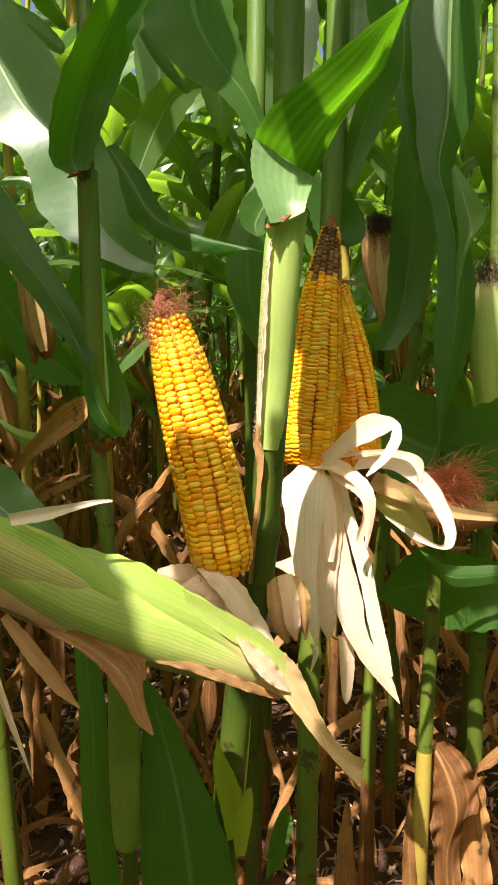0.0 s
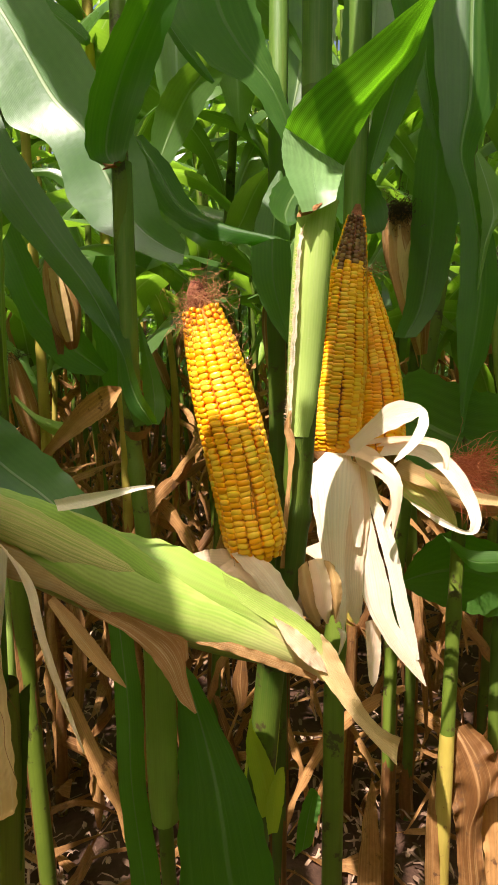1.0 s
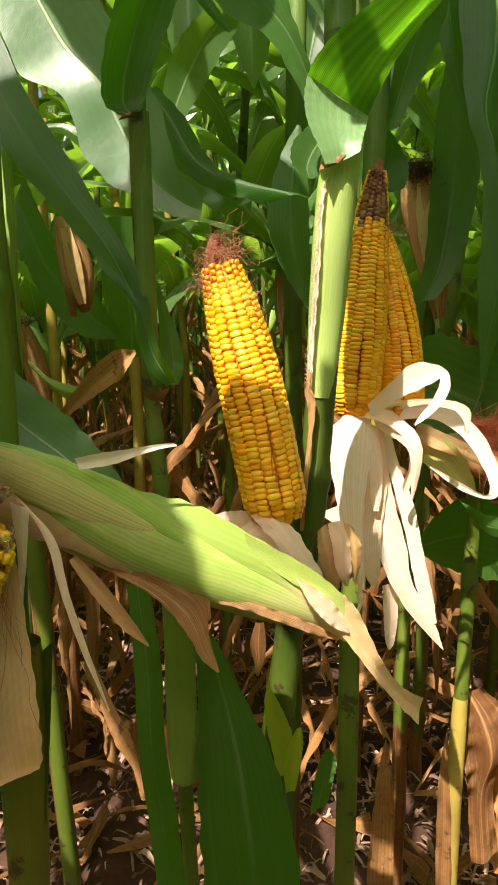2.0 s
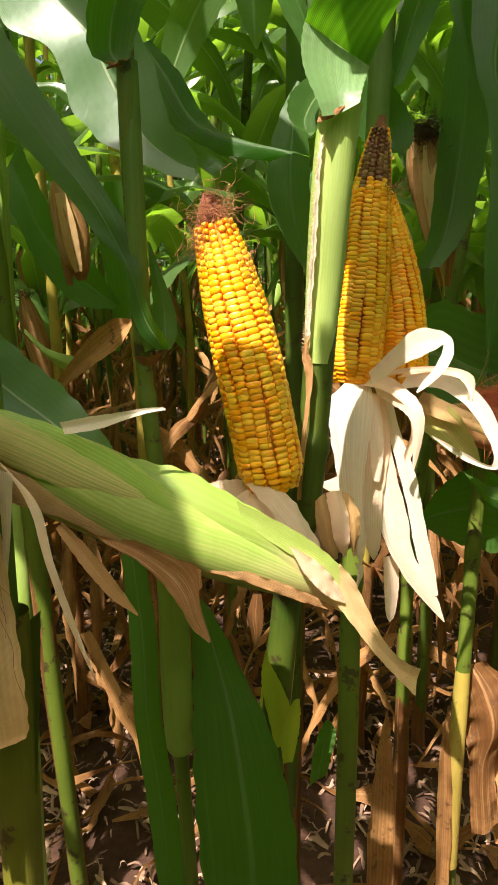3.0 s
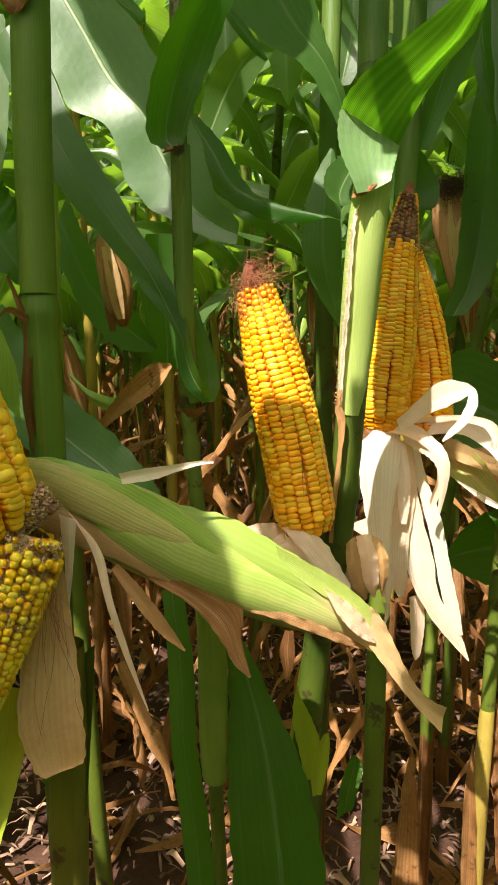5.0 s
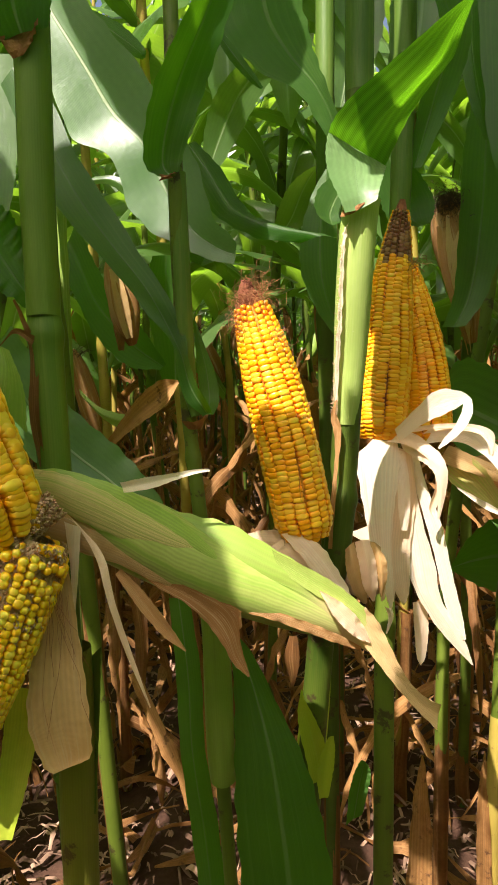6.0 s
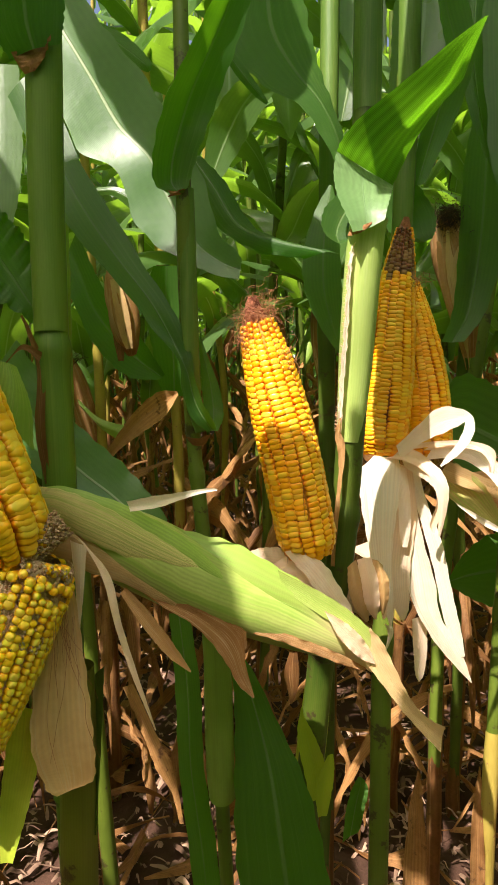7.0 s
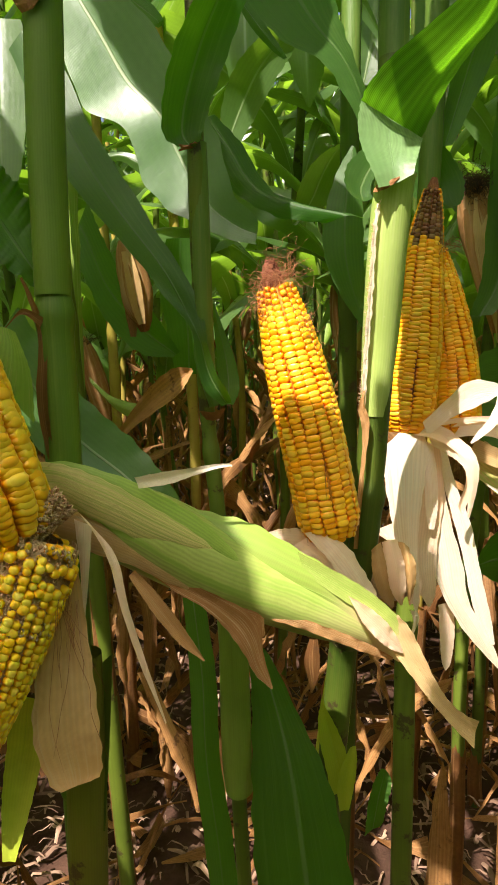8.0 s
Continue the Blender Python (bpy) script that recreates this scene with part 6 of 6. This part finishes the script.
leaf("leaf", [((-0.0074, 0.5037, 0.8481), (0.0041, 0.0005, 0.0004)), ((-0.0059, 0.505, 0.8737), (0.0076, 0.0011, 0.0016)), ((-0.0029, 0.5066, 0.8956), (0.0065, 0.001, 0.0016)), ((0, 0.508, 0.9107), (0.0025, 0.0004, 0.0007))], LEAF_YELLOW_LIT, main_plant, "yellow-green split sheath", fold=0.35, ruffle=0.15)
leaf("leaf", [((-0.0344, 0.5486, 0.9905), (0.0038, 0, 0)), ((-0.036, 0.5451, 0.9707), (0.0073, 0, 0)), ((-0.0352, 0.5422, 0.9541), (0.0046, 0.0001, 0.0008)), ((-0.0367, 0.5398, 0.941), (0.001, 0, 0))], LEAF_DRY, main_plant, fold=0.4)
leaf("leaf", [((-0.3346, 0.6709, 1.5612), (0.0226, 0.0018, 0.0025)), ((-0.3283, 0.651, 1.5027), (0.0246, 0.0019, 0.0024)), ((-0.3231, 0.6298, 1.4377), (0.0198, 0.0011, -0.0002)), ((-0.317, 0.6105, 1.3823), (0.0054, 0.0003, -0.0001))], LEAF_FAR_LIT, pale_plant, "sunlit green leaf", fold=0.3)
# the pale sheath colour on this far stalk stands in for sunlight
stem("far_stem", [(-0.3602, 0.6981, -0.0300), (-0.3344, 0.7203, 0.6104), (-0.3216, 0.7404, 1.0032), (-0.3196, 0.7624, 1.2156), (-0.3218, 0.7919, 1.4202), (-0.326, 0.843, 1.6916)], 0.00921, (0.5, 0.75), SHEATH, pale_plant, "stalk further back, coloured pale green as if sunlit")
leaf("leaf", [((0.1518, 0.8895, 1.1618), (0, -0.0007, -0.0038)), ((0.188, 0.8615, 1.1587), (0.0037, -0.0116, -0.0656)), ((0.2349, 0.84, 1.1401), (0.0036, -0.0126, -0.0714)), ((0.2856, 0.8387, 1.133), (0.0036, -0.0114, -0.0643)), ((0.3396, 0.8602, 1.1514), (0, -0.0103, -0.0583))], LEAF, right_plant, "dark leaf crossing behind the ears", fold=0.2)

leaf("leaf", [((0.1294, 1.1693, 1.608), (0.0186, 0, 0)), ((0.1606, 1.1749, 1.6918), (0.0415, -0.0008, -0.0046)), ((0.1754, 1.1811, 1.7788), (0.0527, -0.0008, -0.0046)), ((0.1776, 1.1978, 1.8734), (0.0412, 0, 0))], LEAF_FAR_LIT, back_plant, fold=0.3)

# sheath in the lightened green, brightening the clasping plant's stalk
tube("sheath", [(-0.1091, 0.5061, 1.2148), (-0.116, 0.5105, 1.2397), (-0.1171, 0.509, 1.283), (-0.1177, 0.5127, 1.3523), (-0.1184, 0.5175, 1.4115)], [0.0062, 0.0066, 0.0070, 0.0072, 0.0070], SHEATH_LIT_GREEN, clasp_plant, "green leaf sheath", sides=18)
tube("sheath", [(-0.1881, 0.3569, 0.8722), (-0.1852, 0.3599, 0.9465), (-0.1832, 0.366, 1.0237), (-0.1824, 0.3696, 1.0739)], [0.01279, 0.01344, 0.01355, 0.01279], SHEATH_YELLOW, near_plant, "yellowing green leaf sheath", sides=18)
leaf("husk_leaf", [((0.0681, 0.6493, 1.1646), (0.0078, 0.002, 0.0033)), ((0.0877, 0.6376, 1.1642), (0.0031, 0.004, 0.0057)), ((0.108, 0.6294, 1.1483), (0.0035, 0.0038, 0.0044)), ((0.1145, 0.6216, 1.1231), (0.0047, 0.0023, 0.0012)), ((0.1069, 0.6172, 1.0975), (0.0036, 0.0009, -0.0015)), ((0.107, 0.6148, 1.0899), (0.0009, 0, -0.0005))], HUSK_DRY, pair_ear, "papery husk strip curled down", fold=-0.5)

leaf("leaf", [((0.0426, 1.2206, 1.6398), (0.0145, 0, 0)), ((0.0592, 1.2268, 1.727), (0.0456, -0.0009, -0.0048)), ((0.0634, 1.2336, 1.8175), (0.0548, -0.0009, -0.0047)), ((0.0563, 1.251, 1.9161), (0.0381, 0, 0))], LEAF_FAR_LIT, back_plant, fold=0.3)

# a husked ear deep between the stalks, and leaves added to darken the gap
ear = tube("ear", [(-0.2636, 0.8753, 1.2578), (-0.2644, 0.87, 1.2766), (-0.2693, 0.8707, 1.3024), (-0.2757, 0.872, 1.3317), (-0.282, 0.8725, 1.3569), (-0.2866, 0.8715, 1.3747)], [0.0065, 0.01517, 0.02059, 0.01951, 0.013, 0.00433], HUSK_BROWN, pale_plant, "brown and yellow husked ear", uneven=0.08)
leaf("husk_leaf", [((-0.2767, 0.8551, 1.3606), (0.0059, 0.0006, 0.0014)), ((-0.2678, 0.8479, 1.3249), (0.0088, 0.0007, 0.0014)), ((-0.2635, 0.8497, 1.2892), (0.0081, 0.0007, 0.0014)), ((-0.2607, 0.8542, 1.2667), (0.0044, 0.0004, 0.0007))], HUSK_TAN, ear, "tan husk leaf", fold=-0.5, ruffle=0.1)
leaf("leaf", [((-0.2405, 0.9598, 1.2173), (0.005, 0.0011, 0.0041)), ((-0.2828, 0.9476, 1.2551), (0.0081, 0.0072, 0.0322)), ((-0.3267, 0.9392, 1.3114), (0.0079, 0.0088, 0.0395)), ((-0.3501, 0.9399, 1.3623), (0.0099, 0.0079, 0.0352)), ((-0.3723, 0.949, 1.4093), (0.0158, 0.0065, 0.0274))], LEAF, pale_plant, "leaf added to darken the gap between stalks", fold=0.3)
leaf("leaf", [((-0.2258, 0.9722, 1.1866), (0.0192, 0.0008, -0.0001)), ((-0.2247, 0.9683, 1.2541), (0.0294, 0.0013, -0.0002)), ((-0.2317, 0.9651, 1.3274), (0.0309, 0.0013, -0.0002)), ((-0.2262, 0.9586, 1.3821), (0.0202, 0.0008, -0.0001))], LEAF, pale_plant, "leaf added to darken the gap between stalks", fold=0.3)
leaf("leaf", [((-0.3357, 0.8579, 1.191), (-0.0038, 0.0014, 0.0075)), ((-0.3023, 0.8444, 1.1642), (-0.0038, 0.0018, 0.0092)), ((-0.2671, 0.839, 1.1536), (0.0037, 0.0021, 0.0091)), ((-0.254, 0.8379, 1.1671), (-0.0046, 0.0006, 0.0037))], HUSK_GREEN, pale_plant, "pale curled leaf end", fold=0.4)

tube("sheath", [(0.236, 0.7994, 0.4175), (0.2312, 0.7903, 0.5472), (0.2289, 0.7862, 0.6276), (0.23, 0.7902, 0.6921), (0.232, 0.7961, 0.746)], [0.01127, 0.01105, 0.01084, 0.01084, 0.00975], STALK_OLD, right_plant, "yellowed sheath of the lower stalk", sides=16)
leaf("dry_sheath", [((0.2256, 0.7828, 0.2456), (0.0065, 0, 0)), ((0.221, 0.7803, 0.4386), (0.0101, 0, 0)), ((0.2156, 0.7777, 0.5531), (0.0088, -0.0032, 0.0075)), ((0.2132, 0.7821, 0.6174), (0.007, -0.0015, 0.0047)), ((0.2142, 0.7878, 0.6628), (0.0046, 0.0004, 0.0022)), ((0.2157, 0.793, 0.6924), (0.0008, 0.0001, 0.0008))], LEAF_DRY, right_plant, "brown dry flap beside the stalk", fold=0.7, ruffle=0.5, waves=4)
leaf("dry_sheath", [((0.1147, 0.7026, 0.3089), (0.0091, 0, 0)), ((0.1151, 0.6977, 0.4885), (0.0161, 0, 0)), ((0.1161, 0.701, 0.611), (0.0151, 0.0006, 0.0034)), ((0.1167, 0.7118, 0.6725), (0.0103, 0.0008, 0.004)), ((0.1188, 0.7189, 0.7124), (0.0055, 0.0006, 0.0034)), ((0.1194, 0.7229, 0.7354), (0.0007, 0.0001, 0.0007))], LEAF_DRY, pair_plant, "brown dry leaf beside the stalk", fold=0.7, ruffle=0.5, waves=4)
leaf("leaf", [((0.0252, 0.5887, 0.7512), (0.0086, 0.001, 0.0056)), ((0.0318, 0.5951, 0.7878), (0.0106, 0.0005, 0.0028)), ((0.0361, 0.5985, 0.8069), (0.008, -0.0001, -0.0005)), ((0.0361, 0.6003, 0.8171), (0.0023, -0.0001, -0.0005))], LEAF, main_plant, "small green leaf with browned edge", fold=0.4, ruffle=0.25)

leaf("leaf", [((-0.1607, 1.3439, 1.9248), (0.0464, 0, 0)), ((-0.1639, 1.3314, 1.8017), (0.0488, -0.0009, -0.0051)), ((-0.1631, 1.3221, 1.6973), (0.0366, -0.0018, -0.0103)), ((-0.1652, 1.3184, 1.6245), (0.0042, -0.0002, -0.0011))], LEAF_FAR_LIT, back_plant, fold=0.3)
leaf("leaf", [((-0.0571, 1.3937, 1.948), (0.0454, 0, 0)), ((-0.0564, 1.3784, 1.8096), (0.0468, -0.001, -0.0053)), ((-0.0542, 1.3708, 1.7145), (0.0314, -0.0014, -0.008)), ((-0.0507, 1.368, 1.647), (0.0027, -0.0002, -0.0011))], LEAF_FAR_LIT, back_plant, fold=0.3)

# lighter tubes added over the dark stalk tops to make them look lit
tube("sheath", [(0.036, 0.6492, 1.7645), (0.0351, 0.6311, 1.662), (0.0341, 0.6146, 1.5686), (0.0326, 0.599, 1.4845)], [0.01304, 0.01304, 0.01283, 0.01263], SHEATH_LIT_GREEN, main_plant, "green leaf sheath", sides=18)
tube("sheath", [(0.1073, 0.894, 1.8713), (0.1037, 0.8461, 1.6097), (0.0984, 0.8231, 1.4796), (0.0947, 0.8112, 1.4017)], [0.01344, 0.01344, 0.01322, 0.01214], SHEATH_LIT_GREEN, pair_plant, "green leaf sheath", sides=18)
tube("sheath", [(0.0107, 0.9063, 1.8793), (0.0094, 0.8704, 1.6805), (0.0074, 0.8471, 1.5484), (0.0054, 0.8364, 1.405)], [0.0117, 0.0117, 0.01149, 0.0104], SHEATH_LIT_GREEN, back_plant, "green leaf sheath", sides=18)

# unseen leaves added over the row, shaped to keep the sun off plants below
leaf("leaf", [((-0.2089, 0.5136, 1.7691), (0.007, 0, 0)), ((-0.2456, 0.3539, 1.801), (0.0059, -0.0006, 0.0012)), ((-0.2436, 0.2463, 1.748), (0.0068, -0.0007, 0.0014)), ((-0.232, 0.2069, 1.7316), (0.0019, 0.0154, 0.0082)), ((-0.2126, 0.1918, 1.7296), (0, 0.034, 0.0169)), ((-0.1845, 0.1832, 1.7333), (0.001, 0.0375, 0.019)), ((-0.1593, 0.188, 1.7427), (0.001, 0.0361, 0.0183)), ((-0.1438, 0.2198, 1.763), (0.0029, 0.0382, 0.0198)), ((-0.1264, 0.2389, 1.7774), (0.0029, 0.0189, 0.0102))], LEAF, near_plant, "unseen upper leaf added to shade the row", fold=0.06)
leaf("leaf", [((-0.2089, 0.5136, 1.7291), (0.007, 0, 0)), ((-0.2872, 0.3142, 2.1498), (0.0087, -0.001, 0.002)), ((-0.3018, 0.2621, 2.1198), (0.0252, 0.0016, 0.0079)), ((-0.3444, 0.2312, 2.0923), (0.0679, -0.0032, 0.0176)), ((-0.3339, 0.1875, 2.0735), (0.0814, -0.0159, 0.0151)), ((-0.3479, 0.1465, 2.0491), (0.0528, -0.0104, 0.0097)), ((-0.3886, 0.0997, 2.0142), (0.046, -0.0074, 0.0093)), ((-0.3998, 0.0472, 1.985), (0.0446, -0.0073, 0.009)), ((-0.4056, 0.0076, 1.9636), (0.0291, -0.0055, 0.0055))], LEAF, near_plant, "unseen upper leaf added to shade the row", fold=0.06)
leaf("leaf", [((-0.2089, 0.5136, 1.6891), (0.007, 0, 0)), ((-0.3877, 0.1491, 2.212), (0.0078, -0.0008, 0.0016)), ((-0.4265, 0.0461, 2.1497), (0.0195, -0.002, 0.0039)), ((-0.4434, -0.0191, 2.1124), (0.0412, -0.0091, 0.0071)), ((-0.4507, -0.0765, 2.0818), (0.0533, -0.006, 0.0121)), ((-0.4517, -0.139, 2.0504), (0.0523, -0.0059, 0.0118)), ((-0.4507, -0.2018, 2.0194), (0.0436, -0.0049, 0.0099)), ((-0.4507, -0.2555, 1.9926), (0.0048, -0.0005, 0.0011))], LEAF, near_plant, "unseen upper leaf added to shade the row", fold=0.06)
leaf("leaf", [((-0.2089, 0.5136, 1.6491), (0.007, 0, 0)), ((-0.3546, 0.1776, 2.1549), (0.0059, -0.0006, 0.0012)), ((-0.3701, 0.0541, 2.0889), (0.0098, -0.001, 0.002)), ((-0.3696, -0.0266, 2.0489), (0.0267, -0.0075, 0.0038)), ((-0.3633, -0.0505, 2.0387), (0.033, -0.0091, 0.0048)), ((-0.3619, -0.0834, 2.0228), (0.0344, -0.0061, 0.0067)), ((-0.3551, -0.1334, 1.9998), (0.0363, -0.0019, 0.0093)), ((-0.3381, -0.1935, 1.9746), (0.0436, 0.0018, 0.0132)), ((-0.3333, -0.2499, 1.9479), (0.0194, 0.0023, 0.0066))], LEAF, near_plant, "unseen upper leaf added to shade the row", fold=0.06)
leaf("leaf", [((0.2583, 1.0119, 2.0113), (0.007, 0, 0)), ((0.0967, 0.4626, 1.9865), (0.0117, -0.0012, 0.0024)), ((0.0386, 0.2454, 1.8618), (0.0195, -0.002, 0.0039)), ((-0.039, 0.0841, 1.7596), (0.0195, -0.002, 0.0039)), ((-0.0952, 0.0524, 1.7279), (0, 0.0157, 0.0078)), ((-0.1223, 0.0385, 1.7133), (0.0019, 0.0208, 0.0109)), ((-0.1485, 0.0351, 1.7042), (0.001, 0.0236, 0.012))], LEAF, right_plant, "unseen upper leaf added to shade the row", fold=0.06)
leaf("leaf", [((0.1086, 0.9055, 1.9365), (0.007, 0, 0)), ((0.0122, 0.6696, 2.0196), (0.0117, -0.0012, 0.0024)), ((-0.0362, 0.5497, 1.9462), (0.039, -0.0039, 0.0079)), ((-0.0483, 0.4795, 1.9078), (0.0606, -0.0158, 0.0093)), ((-0.0571, 0.4335, 1.8824), (0.0644, -0.005, 0.0157)), ((-0.0619, 0.396, 1.8624), (0.0596, -0.0022, 0.0157)), ((-0.0556, 0.3742, 1.8533), (0.0436, -0.0018, 0.0114))], LEAF, pair_plant, "unseen upper leaf added to shade the row", fold=0.06)
leaf("leaf", [((-0.1983, 0.8451, 1.9468), (0.007, 0, 0)), ((-0.2634, 0.727, 2.0165), (0.0195, -0.002, 0.0039)), ((-0.3264, 0.6133, 1.942), (0.0436, 0.0085, 0.0166)), ((-0.2891, 0.5227, 1.9074), (0.0402, 0.0192, 0.0209)), ((-0.2707, 0.4826, 1.8926), (0.0412, 0.0168, 0.02)), ((-0.244, 0.4272, 1.8726), (0.0291, 0.0124, 0.0144)), ((-0.2343, 0.3836, 1.8536), (0.0048, 0.0039, 0.0033))], LEAF, pale_plant, "unseen upper leaf added to shade the row", fold=0.06)
leaf("leaf", [((0.0114, 0.918, 1.9454), (0.007, 0, 0)), ((-0.1466, 0.7586, 2.0652), (0.0195, -0.002, 0.0039)), ((-0.1902, 0.6964, 2.0219), (0.0533, -0.0015, 0.0143)), ((-0.1902, 0.6203, 1.984), (0.063, -0.0071, 0.0143)), ((-0.1951, 0.5627, 1.9539), (0.0485, -0.0099, 0.0087)), ((-0.1951, 0.5224, 1.9338), (0.0194, -0.0022, 0.0044)), ((-0.17, 0.4793, 1.9194), (0.033, -0.0037, 0.0075)), ((-0.1603, 0.4469, 1.906), (0.0252, -0.0028, 0.0057)), ((-0.1603, 0.4218, 1.8935), (0.0136, -0.0015, 0.0031))], LEAF, back_plant, "unseen upper leaf added to shade the row", fold=0.06)
leaf("leaf", [((0.3768, 1.133, 2.024), (0.007, 0, 0)), ((0.1394, 0.8158, 2.1745), (0.0195, -0.002, 0.0039)), ((0.0667, 0.6987, 2.0957), (0.0436, -0.0049, 0.0099)), ((0.057, 0.6103, 2.0489), (0.0533, -0.006, 0.0121)), ((0.0521, 0.5213, 2.0032), (0.0581, -0.0066, 0.0132)), ((0.0424, 0.4508, 1.9653), (0.0581, -0.0066, 0.0132)), ((0.0327, 0.3803, 1.9274), (0.0388, -0.0044, 0.0088)), ((0.0376, 0.335, 1.9062), (0.0145, -0.0016, 0.0033))], LEAF, edge_plant, "unseen upper leaf added to shade the row", fold=0.06)
leaf("leaf", [((-0.3383, 0.8451, 1.9868), (0.007, 0, 0)), ((-0.3873, 0.7452, 2.0136), (0.0145, 0.0028, 0.0055)), ((-0.4503, 0.6897, 1.9681), (0.0485, -0.001, 0.0132)), ((-0.4769, 0.63, 1.9309), (0.0606, -0.0024, 0.0159)), ((-0.4794, 0.5811, 1.9058), (0.0485, -0.0055, 0.011)), ((-0.4794, 0.5453, 1.8879), (0.0097, -0.0011, 0.0022))], LEAF, pale_plant, "unseen upper leaf added to shade the row", fold=0.06)
leaf("leaf", [((0.0375, 0.6722, 1.8851), (0.007, 0, 0)), ((-0.0456, 0.3911, 1.7693), (0.0147, 0.0067, -0.0035)), ((-0.0344, 0.3835, 1.7879), (0.0144, 0.0072, -0.0011)), ((-0.0194, 0.3742, 1.8063), (0.0131, 0.0075, 0.0012)), ((-0.0063, 0.3634, 1.8231), (0.0096, 0.0062, 0.0018)), ((0.0056, 0.3512, 1.8394), (0.0056, 0.004, 0.002))], LEAF, main_plant, "unseen upper leaf added to shade the row", fold=0.06)


def crown(plant, low, high, seed):
    """Unseen upper leaves added to both sides of a stalk to shade the field."""
    rng = random.Random(seed)
    low, high = Vector(low), Vector(high)
    for i in range(6):
        p = low.lerp(high, (i + 0.3) / 6) - plant.location
        m = pose(p.x, p.y, p.z, 0, 0, 90 + 180 * (i % 2) + rng.gauss(0, 38)) @ Matrix.Diagonal((0.9, 0.9, 0.9, 1))
        child("leaf", FIELD_LEAVES[(2, 4, 6, 2, 4, 0)[i]], plant, m, "unseen upper leaf added to shade the row")


crown(pair_plant, (0.1086, 0.9055, 1.9965), (0.1118, 0.9442, 2.4851), 60)
crown(pale_plant, (-0.3383, 0.8451, 2.0068), (-0.3401, 0.8838, 2.4954), 61)
crown(right_plant, (0.2583, 1.0119, 2.0713), (0.2583, 1.0506, 2.5599), 62)
crown(edge_plant, (0.3768, 1.133, 2.084), (0.3787, 1.1717, 2.5726), 63)
crown(dry_plant, (0.3281, 1.2689, 2.171), (0.3377, 1.3076, 2.6596), 64)
crown(back_plant, (0.0114, 0.918, 2.0054), (0.0131, 0.9566, 2.494), 65)
